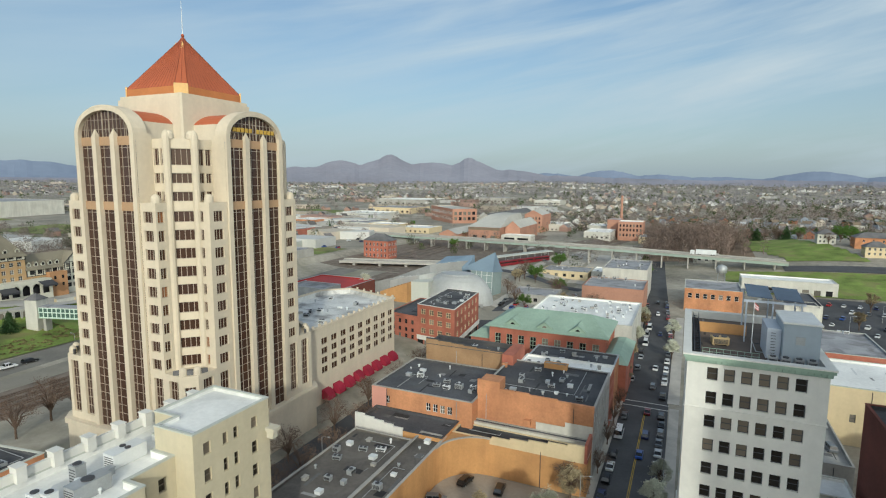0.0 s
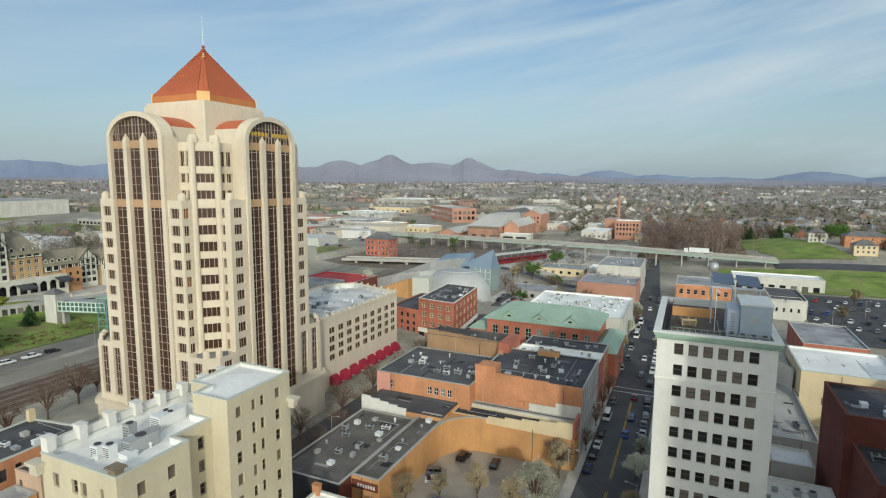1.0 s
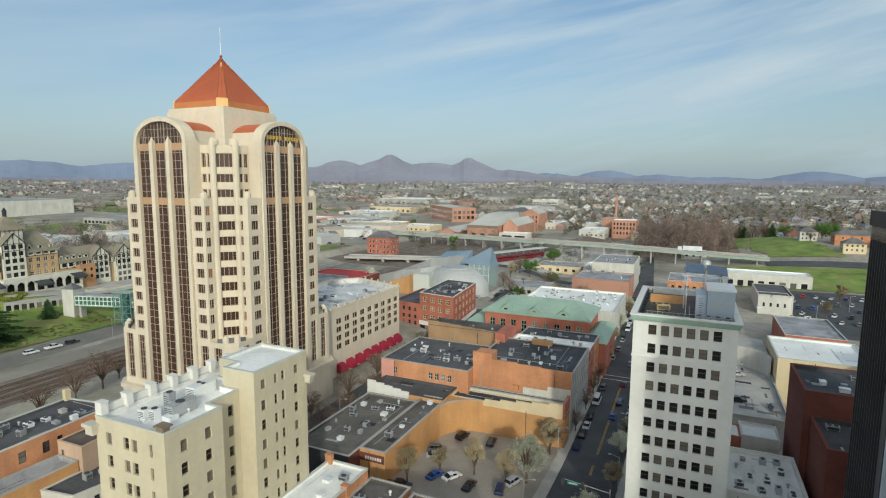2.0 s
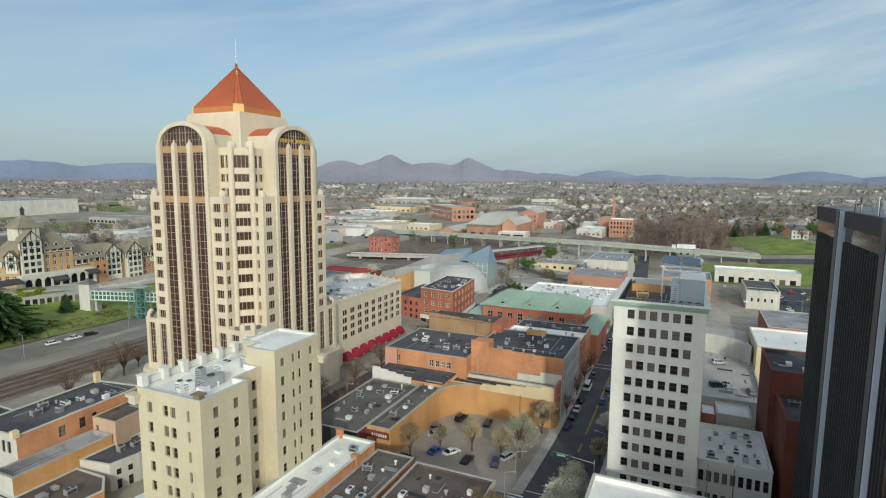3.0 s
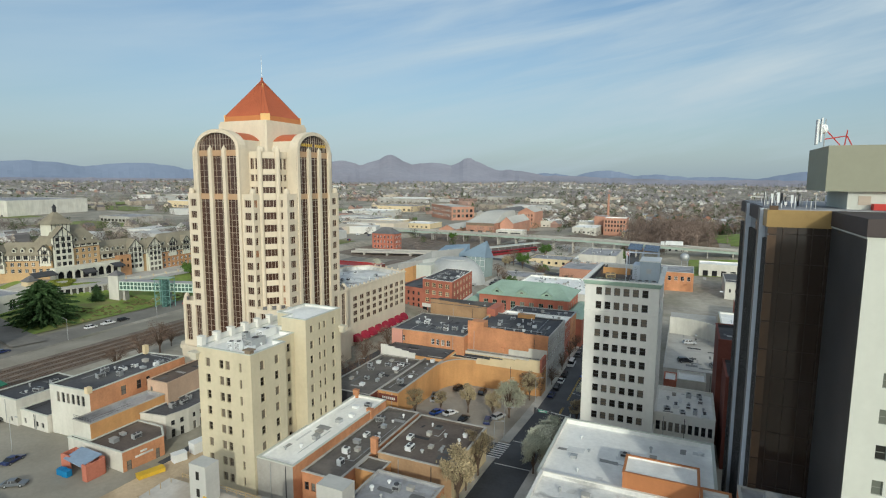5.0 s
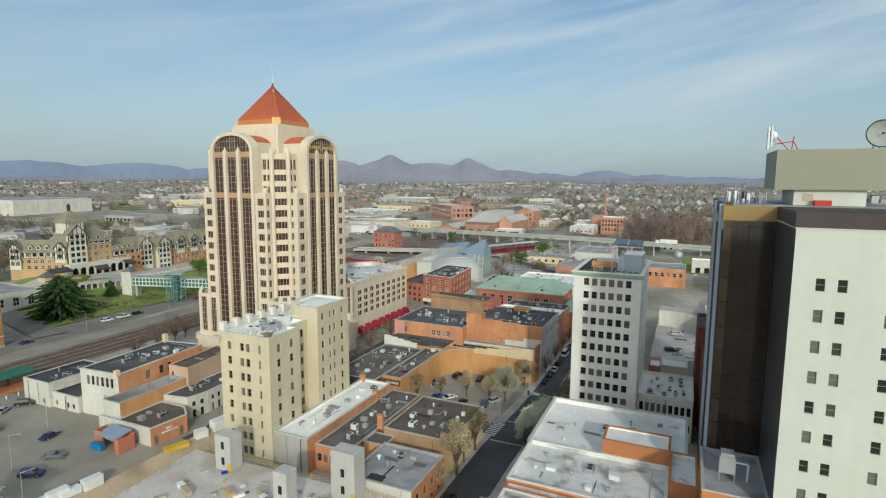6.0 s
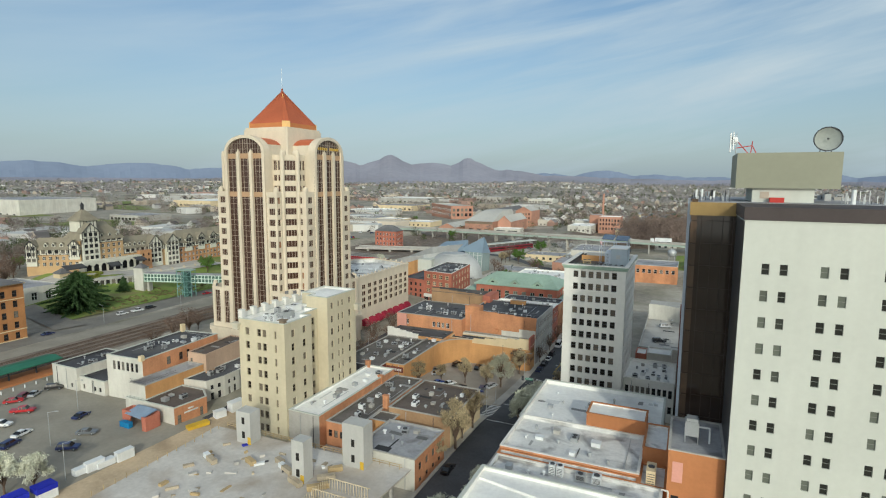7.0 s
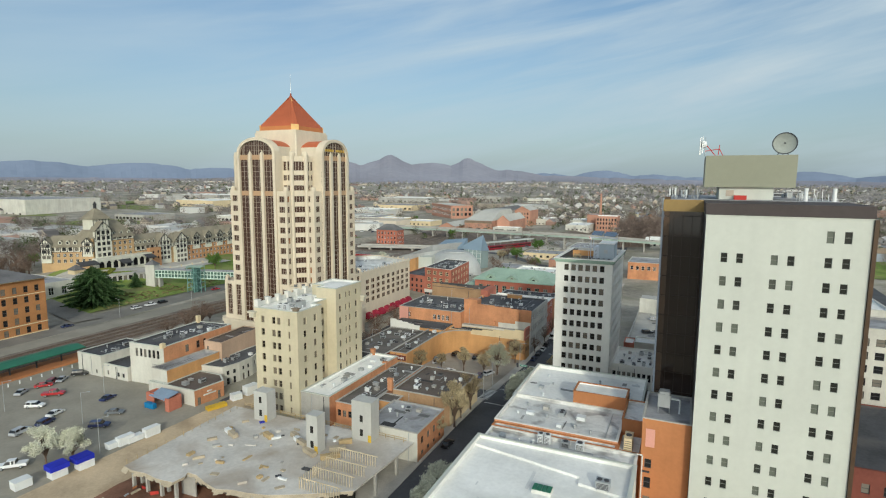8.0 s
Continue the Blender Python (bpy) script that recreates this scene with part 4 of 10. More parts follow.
obb = block("orange_brick_block", "bright orange brick block with rooftop plant", rect(31.6, 39.95, 20.0, 33.98), 20.2, bright_brick, grey_roof, 0.5, 0.3, grey_concrete, {0: dict(cols=[(0.7, 1.9)], rows=[(2.6, 5.0), (6.6, 8.8), (10.6, 12.4)], depth=0.25)})
b = Shape()
b.box(32.3, 33.9, 19.93, 19.99, 14.8, 18.3)
part("wall_patch", b, pink_paint, obb, "pale patch of new brick in the wall")
b = Shape()
b.tube((31.9, 19.8, -2), (31.9, 19.8, 13.0), 0.14, 0.14, 8)
b.tube((31.9, 19.8, 13.0), (30.9, 19.9, 13.0), 0.14, 0.14, 8)
part("downpipe", b, white_stone, obb)
b = Shape()
b.box(32.0, 33.3, 19.5, 19.98, 9.9, 10.05)
part("ledge", b, metal_dark, obb)

# ---- east side of the main street ----
block("white_roof_building", "low building with a white membrane roof and parapet", rect(0.6, 30.0, 40.0, 64.8), 12.0, white_brick, white_roof, 0.9, 0.4, white_paint)
block("brick_penthouse", "orange brick rooftop room with white roof", rect(15.2, 27.0, 39.9, 46.5), 15.4, bright_brick, white_roof, 0.3, 0.3, bright_brick, base=11)
block("stained_roof_building", "low brick building with a stained pale roof", rect(1.4, 27.0, 24.0, 39.8), 12.6, orange_brick, stained_roof, 0.7, 0.4, white_stone)
block("brick_stair_block", "orange brick stair block with a stained roof", rect(27.1, 31.5, 29.8, 41.0), 15.0, bright_brick, stained_roof, 0.5, 0.3, None)
block("narrow_white_roof", "narrow building with a pale roof and a row of air units", rect(1.6, 31.0, 12.4, 21.9), 11.9, orange_brick, stained_roof, 0.5, 0.4, white_stone)
block("low_link_roof", "low stained roof between the stair block and the strip", rect(27.1, 31.5, 21.95, 29.75), 11.9, bright_brick, stained_roof, 0.3, 0.3, None)
block("low_link_roof", "low link between two roofs with a brick edge", rect(1.5, 27.0, 21.95, 23.95), 12.0, bright_brick, stained_roof, 0.2, 0.3, None)
bw = block("white_roof_building", "large low building with a clean white membrane roof", rect(2.0, 31.5, -45.0, 12.3), 14.5, white_brick, white_roof, 1.0, 0.5, white_paint)
st_ = Shape()
st_.prism([(2.5, 9.4), (23.0, 5.6), (23.0, 3.6), (31.0, 2.2), (31.0, 11.8), (2.5, 11.8)], 13.5, 13.95)
part("roof_step", st_, white_roof, bw, "raised strip of white roof")

# ---- the block west of the main street ----
sh = dict(depth=0.25)
block("white_roof_shop", "narrow brick shop with a bright white roof", rect(-55.9, -46.6, 30.4, 67.5), 6.8, orange_brick, white_roof, 0.5, 0.4, white_paint, face_m={0: grey_concrete})
block("dark_roof_shop", "brick shop with a dark patched roof and air units", rect(-46.5, -37.5, 33.0, 68.5), 4.6, orange_brick, tar_roof, 0.5, 0.35, grey_concrete, {0: dict(n=5, w=1.1, rows=[(0.8, 2.6)], **sh), 1: dict(n=6, w=1.1, rows=[(0.8, 2.6)], **sh)})
block("brown_roof_shop", "corner shop with a brown gravel roof", rect(-35.0, -17.8, 44.0, 65.0), 6.0, brown_brick, brown_roof, 0.6, 0.35, grey_concrete, {1: dict(n=5, w=2.4, rows=[(0.6, 3.8)], **sh)}, face_m={1: cream_wall})
block("back_shed", "small back shed with a grey felt roof between shops", rect(-37.3, -31.7, 38.7, 43.8), 4.6, tan_brick, tar_roof, 0.3, 0.3, grey_concrete)
block("back_shed", "narrow dark flat roof between two shops", rect(-37.3, -35.2, 43.9, 66.0), 3.2, brown_brick, tar_roof, 0.3, 0.3, None)
block("grey_roof_shop", "orange brick shop with a grey stained roof", rect(-31.5, -17.0, 23.4, 38.5), 5.6, orange_brick, grey_roof, 0.4, 0.35, grey_concrete, {1: dict(n=4, w=1.4, rows=[(-0.5, 0.6), (2.2, 4.0)], **sh)}, face_m={0: white_brick})
# round the car park
block("brick_shop", "low brick shop with a dark roof beside the car park", rect(-56.2, -49.6, 79.3, 113.0), 3.8, tan_brick, tar_roof, 0.5, 0.4, grey_concrete)
block("dark_front_shop", "low shop with a black front and rooftop units", rect(-72.0, -56.3, 75.0, 108.5), 3.6, dark_brick, tar_roof, 0.5, 0.4, grey_concrete)
lsh = block("long_shop", "long low shop with black roof and white stepped front", rect(-73.5, -49.7, 110.5, 120.8), 4.3, tan_brick, black_roof, 0.5, 0.4, black_roof)
for k in range(5):
    b = Shape()
    b.box(-73.55 + k * 2.7, -73.55 + (k + 1) * 2.7, 110.3, 110.8, -3, 6.6 - 0.42 * k)
    part("stepped_front", b, white_stone, lsh, "white painted stepped wall")
pw = block("painted_wall_shop", "shop with cream stepped parapet above an orange painted wall", rect(-49.6, -17.4, 116.5, 122.4), 3.5, tan_brick, black_roof, 0.6, 0.4, cream_wall, {1: dict(n=3, w=1.3, rows=[(-2.5, -0.5), (0.6, 2.4)], depth=0.25)})
arc = [(-40.0 - 9.5 * math.cos(math.pi / 2 * k / 10), 106.9 + 9.5 * math.sin(math.pi / 2 * k / 10)) for k in range(11)]
b = Shape()
b.prism(arc[::-1] + [(-49.58, 116.48)], -6.5, 3.55)
part("curved_wall", b, tan_brick, pw, "orange painted wall rounding the corner of the car park")
b = Shape()
for q0, q1 in zip(arc[:-1], arc[1:]):
    d_ = (Vector(q1) - Vector(q0)).normalized()
    b.obox(q0, d_, Vector((-d_.y, d_.x)), -0.03, math.dist(q0, q1) + 0.03, -0.15, 0.35, 3.55, 3.8)
part("wall_coping", b, grey_concrete, pw)
for k in range(6):
    b = Shape()
    b.box(-44.0 + k * 4.45, -44.0 + (k + 1) * 4.45 - (0.2 if k == 5 else 0.0), 116.45, 116.95, 2.4, 3.75 + k * 0.52)
    part("parapet_step", b, cream_wall, pw, "cream painted parapet step")
b = Shape()
b.box(-18.0, -17.35, 116.3, 122.3, 2.5, 6.9)
part("end_parapet", b, red_brick, pw, "red brick parapet on the street side")
block("low_ledge_roof", "narrow low black roof before a brick wall", rect(-47.0, -17.5, 122.5, 124.5), 4.3, white_brick, black_roof, 0.3, 0.4, grey_concrete)
block("orange_brick_shop", "orange brick shop with dark roof and small square windows", rect(-75.0, -46.3, 121.0, 146.5), 9.6, orange_brick, black_roof, 0.5, 0.4, grey_concrete,
      {0: dict(cols=[(2.4, 3.5), (4.2, 5.3), (16.0, 17.3), (18.0, 19.3), (20.0, 21.3), (22.0, 23.3)], rows=[(5.4, 7.5)], nx=2, frame=metal_white, **sh)}, base=-4)
b = Shape()
b.box(-75.05, -70.6, 120.85, 120.98, -5, 9.55)
single("painted_end_wall", b, pink_paint, "pink painted corner of an orange brick shop", "wall", kind="structure")
ob_ = block("orange_brick_shop", "large orange brick shop with stepped parapet on the street", rect(-46.2, -17.5, 124.6, 152.0), 11.6, orange_brick, black_roof, 0.5, 0.4, grey_concrete,
      {1: dict(n=9, w=1.7, rows=[(-2.6, 1.2), (3.4, 5.9), (7.6, 9.8)], frame=metal_white, **sh)}, face_m={1: grey_concrete})
for x0, x1, zt in ((-46.25, -40.3, 14.6), (-40.3, -33.0, 12.9), (-33.0, -26.0, 12.6), (-26.0, -17.45, 12.3)):
    b = Shape()
    b.box(x0, x1, 124.42, 125.0, 10.9, zt)
    b.box(x0 - 0.05, x1 + 0.0, 124.37, 125.05, zt, zt + 0.15)
    part("parapet_step", b, orange_brick, ob_)
b = Shape()
b.box(-31.0, -17.6, 124.28, 124.41, 4.5, 6.4)
b.box(-24.0, -17.6, 124.28, 124.41, 6.4, 7.6)
part("painted_band", b, white_brick, ob_, "patches of white paint on the brick wall")
b = Shape()
b.prism(rect(-46.2, -41.0, 125.0, 131.0), 11.0, 14.0)
part("stair_house", b, orange_brick, ob_)
block("white_step_shop", "shop with white stepped rear walls and several low roofs", rect(-44.0, -17.6, 152.1, 163.0), 10.2, white_brick, white_roof, 0.5, 0.4, white_stone, {1: dict(n=4, w=1.5, rows=[(-2.6, 1.0), (3.2, 5.6), (7.0, 9.0)], frame=metal_white, **sh)}, face_m={1: red_brick})
block("dark_rim_shop", "brick shop with a dark flat roof beside the market", rect(-44.0, -17.8, 163.1, 176.5), 9.4, orange_brick, black_roof, 0.6, 0.4, metal_grey, {1: dict(n=4, w=1.2, rows=[(0.5, 2.6), (4.6, 6.6)], **sh)})
block("roof_room", "orange brick room on the shop roof", rect(-35.5, -29.0, 150.0, 152.0), 12.4, tan_brick, grey_roof, 0.2, 0.2, None, base=10)
block("brown_parapet_shop", "brick shop with a long weathered parapet", rect(-73.0, -47.6, 150.0, 160.0), 13.4, brown_brick, black_roof, 1.2, 0.4, black_roof, base=-6)
bps = thing("parapet_wall", "uneven brick parapet with a worn dark top", "parapet", (-60, 150, 13.4))
for k in range(6):
    b = Shape()
    b.box(-73.05 + k * 4.23, -73.05 + (k + 1) * 4.23, 149.95, 150.5, 13.2, 15.1 - 0.24 * k)
    part("parapet_step", b, brown_brick, bps)
    b = Shape()
    b.box(-73.05 + k * 4.23, -73.05 + (k + 1) * 4.23, 149.85, 150.6, 15.1 - 0.24 * k, 15.3 - 0.24 * k)
    part("parapet_cap", b, black_roof, bps)
b = Shape()
b.prism(rect(-47.5, -44.1, 148.0, 160.0), -6, 14.0)
single("brick_stair_tower", b, red_brick, "narrow red brick stair tower between shops", "tower")
for x, y, h_ in ((-47.0, 60.2, 3.0), (-36.2, 44.6, 3.2), (-46.0, 146.0, 3.0), (-55.5, 67.0, 2.0), (-33.0, 124.0, 1.2)):
    b = Shape()
    b.box(-0.7, 0.7, -0.5, 0.5, 0, h_)
    b.box(-0.8, 0.8, -0.6, 0.6, h_, h_ + 0.2)
    c_ = single("chimney", b, orange_brick, "square brick chimney stack on a shop roof", "chimney", "chimney stacks")
    c_.location = (x, y, {60.2: 4.1, 44.6: 5.4, 146.0: 9.0, 67.0: 6.2, 124.0: 5.3}[y])


# ---- market hall ----
def market():
    x0, x1, y0, y1 = -64.0, -23.0, 184.0, 208.0
    th = thing("market_hall", "red brick market hall with green copper hip roof", "building", (-43, 194, gz(-43, 194)))
    s = Shape()
    pts = rect(x0, x1, y0, y1)
    for k in range(4):
        p0, p1 = pts[k], pts[(k + 1) % 4]
        length = math.dist(p0, p1)
        n = 9 if k in (0, 2) else 4
        h = s.wall(p0, p1, -7, 12.4, spread(length, n, 2.2), [(5.0, 9.6)], 0.35)
        glaze(th, p0, p1, h, 0.35, 2, 3, green_copper, window_glass, 0.16)
    part("wall", s, red_brick, th)
    r = Shape()
    e = rect(x0 - 1, x1 + 1, y0 - 1, y1 + 1)
    a, b = (x0 + 7, (y0 + y1) / 2), (x1 - 7, (y0 + y1) / 2)
    zr, ze = 17.0, 12.4
    r.face([(*e[0], ze), (*e[1], ze), (*b, zr), (*a, zr)])
    r.face([(*e[1], ze), (*e[2], ze), (*b, zr)])
    r.face([(*e[2], ze), (*e[3], ze), (*a, zr), (*b, zr)])
    r.face([(*e[3], ze), (*e[0], ze), (*a, zr)])
    r.prism(e, ze - 0.5, ze - 0.01, floor=True)
    part("roof", r, green_copper, th, "green copper hip roof with seams")
    seams = Shape()
    for k in range(42):
        x = x0 - 0.5 + k * (x1 - x0 + 1) / 41
        f = min(1.0, (x - x0 + 1) / 8, (x1 + 1 - x) / 8)
        seams.tube((x, y0 - 1, ze + 0.05), (x, y0 - 1 + f * (y1 - y0 + 2) / 2, ze + (zr - ze) * f + 0.05), 0.06, 0.06, 4, caps=False)
    part("roof_seams", seams, green_copper, th)
    for x in (-55.5, -44.0, -32.5):
        d = Shape()
        d.face([(x - 3.2, 184.6, 12.9), (x + 3.2, 184.6, 12.9), (x, 184.6, 15.2)])
        d.face([(x - 3.6, 184.2, 12.7), (x, 184.2, 15.4), (x, 191.5, 15.6), (x - 3.6, 186.0, 13.2)])
        d.face([(x + 3.6, 184.2, 12.7), (x + 3.6, 186.0, 13.2), (x, 191.5, 15.6), (x, 184.2, 15.4)])
        part("dormer", d, green_copper, th)
        d = Shape()
        arc_ = [(x + 0.8 * math.cos(math.pi * k / 8), 184.56, 13.2 + 0.7 * math.sin(math.pi * k / 8)) for k in range(9)]
        d.face(arc_)
        part("lunette", d, window_glass, th, "half-round dormer window")
    for x2, x3 in ((-72.0, -64.05), (-22.95, -15.5)):
        w = Shape()
        w.prism(rect(x2, x3, 176 if x2 > -30 else 186, 204), -7, 6.6)
        part("side_wing", w, red_brick, th)
        q = Shape()
        ya = 176 if x2 > -30 else 186
        q.face([(x2 - 0.6, ya - 0.6, 6.6), (x3 + 0.6, ya - 0.6, 6.6), (x3 - 2.5, ya + 4, 9.0), (x2 + 2.5, ya + 4, 9.0)])
        q.face([(x3 + 0.6, ya - 0.6, 6.6), (x3 + 0.6, 204.6, 6.6), (x3 - 2.5, 200, 9.0), (x3 - 2.5, ya + 4, 9.0)])
        q.face([(x2 - 0.6, 204.6, 6.6), (x2 - 0.6, ya - 0.6, 6.6), (x2 + 2.5, ya + 4, 9.0), (x2 + 2.5, 200, 9.0)])
        q.face([(x2 + 2.5, ya + 4, 9.0), (x3 - 2.5, ya + 4, 9.0), (x3 - 2.5, 200, 9.0), (x2 + 2.5, 200, 9.0)])
        part("side_roof", q, green_copper, th)


market()
rrow = [(-1.0, 1.2), (3.0, 5.2), (7.0, 9.2), (10.8, 13.0)]
rc_ = block("red_brick_corner_house", "four-storey red brick corner house with white windows", [(-98, 193), (-80.5, 190), (-84, 226), (-100, 228)], 14.6, red_brick, black_roof, 0.8, 0.4, white_stone,
      {0: dict(n=4, w=2.3, rows=rrow[1:], nx=2, frame=cream_wall, depth=0.25, bar=0.22), 1: dict(n=6, w=2.3, rows=rrow[1:], nx=2, frame=cream_wall, depth=0.25, bar=0.22)})
for a_, b_ in (((-98.1, 192.9), (-80.3, 189.85)), ((-80.3, 189.85), (-83.85, 226.1))):
    d_ = (Vector(b_) - Vector(a_)).normalized()
    q_ = Vector((d_.y, -d_.x))
    L_ = math.dist(a_, b_)
    b = Shape()
    b.obox(a_, d_, q_, 0, L_, 0.0, 0.25, 0.4, 2.2)
    part("shop_fascia", b, white_stone, rc_, "white shop fascia over dark shop windows")
    for k in range(int(L_ / 3.4)):
        b = Shape()
        b.obox(a_, d_, q_, k * 3.4 + 0.4, k * 3.4 + 3.0, 0.0, 0.1, -4.6, 0.3)
        part("shop_window", b, window_glass, rc_)
block("red_brick_house", "three-storey red brick house", [(-113, 196), (-98.1, 193.3), (-100, 224), (-113, 226)], 9.2, red_brick, black_roof, 0.8, 0.4, None,
      {0: dict(n=4, w=1.3, rows=[(-0.5, 1.3), (2.4, 4.0), (5.6, 7.4)], depth=0.25)})
block("white_roof_building", "low building with a broad white roof behind the market", rect(-62, -18, 222, 268), 7.5, white_brick, white_roof, 0.8, 0.4, None)
block("brick_warehouse", "brick warehouse with dark roof and pale upper floor", rect(-50, -19, 292, 322), 9.0, far_brick, grey_roof, 0.8, 0.4, None)
block("white_store", "pale two-storey store with a flat roof", rect(-45, -20, 330, 372), 13.5, white_brick, grey_roof, 0.8, 0.4, None)

# ---- low buildings by the western car park ----
block("white_wall_shop", "low white building with a dark roof", rect(-144.3, -132.7, 26.6, 44.0), 6.9, white_brick, black_roof, 0.5, 0.35, white_paint, {0: dict(cols=[(8.6, 9.5)], rows=[(0.9, 2.2)], depth=0.25)})
block("white_wall_shop", "lower end of the white building with a dark roof", rect(-132.6, -121.4, 27.4, 44.0), 4.4, white_brick, black_roof, 0.5, 0.35, white_paint, {0: dict(cols=[(1.4, 2.3), (6.2, 7.3), (8.6, 9.7)], rows=[(0.9, 2.3)], depth=0.25)})
block("dark_roof_hall", "brick and white hall with a black roof", [(-120.9, 28.3), (-106.8, 29.2), (-108.7, 58.3), (-122.5, 56.2)], 12.6, orange_brick, black_roof, 0.6, 0.4, white_paint,
      {0: dict(cols=[(2.4 + k * 1.75, 3.5 + k * 1.75) for k in range(6)], rows=[(8.6, 11.2)], depth=0.25, frame=metal_dark), 1: dict(cols=[(8.4, 9.9), (13.0, 14.5), (16.0, 17.2)], rows=[(8.6, 11.0)], depth=0.25)}, face_m={0: white_brick})
b = Shape()
b.box(-107.6, -106.4, 28.5, 29.7, 12.4, 13.9)
b.box(-122.4, -121.2, 55.2, 56.4, 12.4, 15.0)
single("chimney", b, cream_wall, "pale chimney stacks at the hall's corners", "chimney")
block("pink_shed", "pink plastered shed with a flat brown roof behind the hall", [(-106.6, 44.4), (-99.2, 44.6), (-101.5, 64.0), (-108.4, 64.0)], 10.6, mat("pink_plaster", (0.56, 0.40, 0.29), 0.85, 0.08, 1.5, streak=0.15), brown_roof, 0.4, 0.35, None, {0: dict(cols=[(1.0, 1.9)], rows=[(7.6, 9.0)], depth=0.2)})
block("tan_brick_shed", "tan brick shed with a white front and a roof terrace", rect(-106.4, -100.1, 24.6, 44.3), 7.7, tan_brick, grey_roof, 0.8, 0.35, grey_concrete, face_m={0: white_brick})
tr_ = thing("roof_railing", "thin dark railing round the roof terrace", "railing", (-103, 25, 7.8))
for k in range(12):
    p_ = Shape()
    p_.tube((-106.2 + k * 0.54, 24.8, 7.8), (-106.2 + k * 0.54, 24.8, 8.9), 0.035, 0.035, 5)
    part("post", p_, metal_dark, tr_)
for z_ in (8.35, 8.88):
    p_ = Shape()
    p_.tube((-106.25, 24.8, z_), (-100.2, 24.8, z_), 0.035, 0.035, 5)
    p_.tube((-100.2, 24.8, z_), (-100.2, 34.8, z_), 0.035, 0.035, 5)
    part("rail", p_, metal_dark, tr_)
block("white_curved_shop", "white shop with a dark roof and a curved side wall", [(-100.0, 37.0), (-92.4, 38.2), (-91.2, 44.0), (-91.6, 50.0), (-93.6, 56.0), (-97.0, 61.0), (-100.0, 62.0)], 5.4, white_brick, black_roof, 0.5, 0.35, None,
      {1: dict(n=2, w=1.0, rows=[(-1.0, 1.6), (2.6, 3.9)], depth=0.25), 2: dict(n=2, w=1.0, rows=[(-1.0, 1.6), (2.6, 3.9)], depth=0.25), 3: dict(n=2, w=1.0, rows=[(2.6, 3.9)], depth=0.25), 4: dict(n=2, w=1.0, rows=[(2.6, 3.9)], depth=0.25)})
wsh = block("brick_workshop", "low brick and white workshop with a dark roof", [(-106.4, 23.2), (-88.0, 23.5), (-86.9, 33.2), (-91.5, 36.5), (-99.95, 36.4), (-99.95, 24.5), (-106.4, 24.5)], 3.9, orange_brick, brown_roof, 0.4, 0.35, white_paint,
      {1: dict(cols=[(0.9, 2.0), (7.6, 8.6)], rows=[(-0.8, 1.6)], depth=0.2)}, face_m={0: white_brick})
for z_, a_, w_ in ((2.3, 4.0, 1.6), (1.5, 2.8, 4.2)):
    b = Shape()
    b.obox((-88.0, 23.5), Vector((1.1, 9.7)).normalized(), Vector((9.7, -1.1)).normalized(), a_, a_ + w_, 0.0, 0.05, z_, z_ + 0.45)
    part("sign_bar", b, line_white, wsh, "plain pale sign bar on the brick wall")

# ---- western brick house and hotel mass ----
oh_ = block("orange_brick_house", "tall orange brick house with rows of windows", rect(-243, -207.5, 27, 54), 22.2, hotel_brick, slate, 0.5, 0.4, None,
      {1: dict(n=6, w=1.7, rows=[(0.6 + k * 4.2, 3.2 + k * 4.2) for k in range(5)], depth=0.35), 0: dict(n=8, w=1.7, rows=[(0.6 + k * 4.2, 3.2 + k * 4.2) for k in range(5)], depth=0.35)})

for zc, zh, out in ((22.2, 0.5, 0.6), (16.4, 0.3, 0.2), (4.0, 0.35, 0.25), (-0.6, 1.0, 0.15)):
    b = Shape()
    b.prism(rect(-243 - out, -207.5 + out, 27 - out, 54 + out), zc, zc + zh, floor=True)
    part("stone_band", b, cream_wall, oh_)

# ---- hotel on the hill ----
def gable(s, x0, x1, y0, y1, ze, zr, m=0, along="y", over=0.6):
    """A gable roof; the ridge runs along the named axis."""
    if along == "y":
        xm = (x0 + x1) / 2
        s.face([(x1 + over, y0 - over, ze), (x1 + over, y1 + over, ze), (xm, y1 + over, zr), (xm, y0 - over, zr)], m)
        s.face([(x0 - over, y1 + over, ze), (x0 - over, y0 - over, ze), (xm, y0 - over, zr), (xm, y1 + over, zr)], m)
    else:
        ym = (y0 + y1) / 2
        s.face([(x0 - over, y0 - over, ze), (x1 + over, y0 - over, ze), (x1 + over, ym, zr), (x0 - over, ym, zr)], m)
        s.face([(x1 + over, y1 + over, ze), (x0 - over, y1 + over, ze), (x0 - over, ym, zr), (x1 + over, ym, zr)], m)


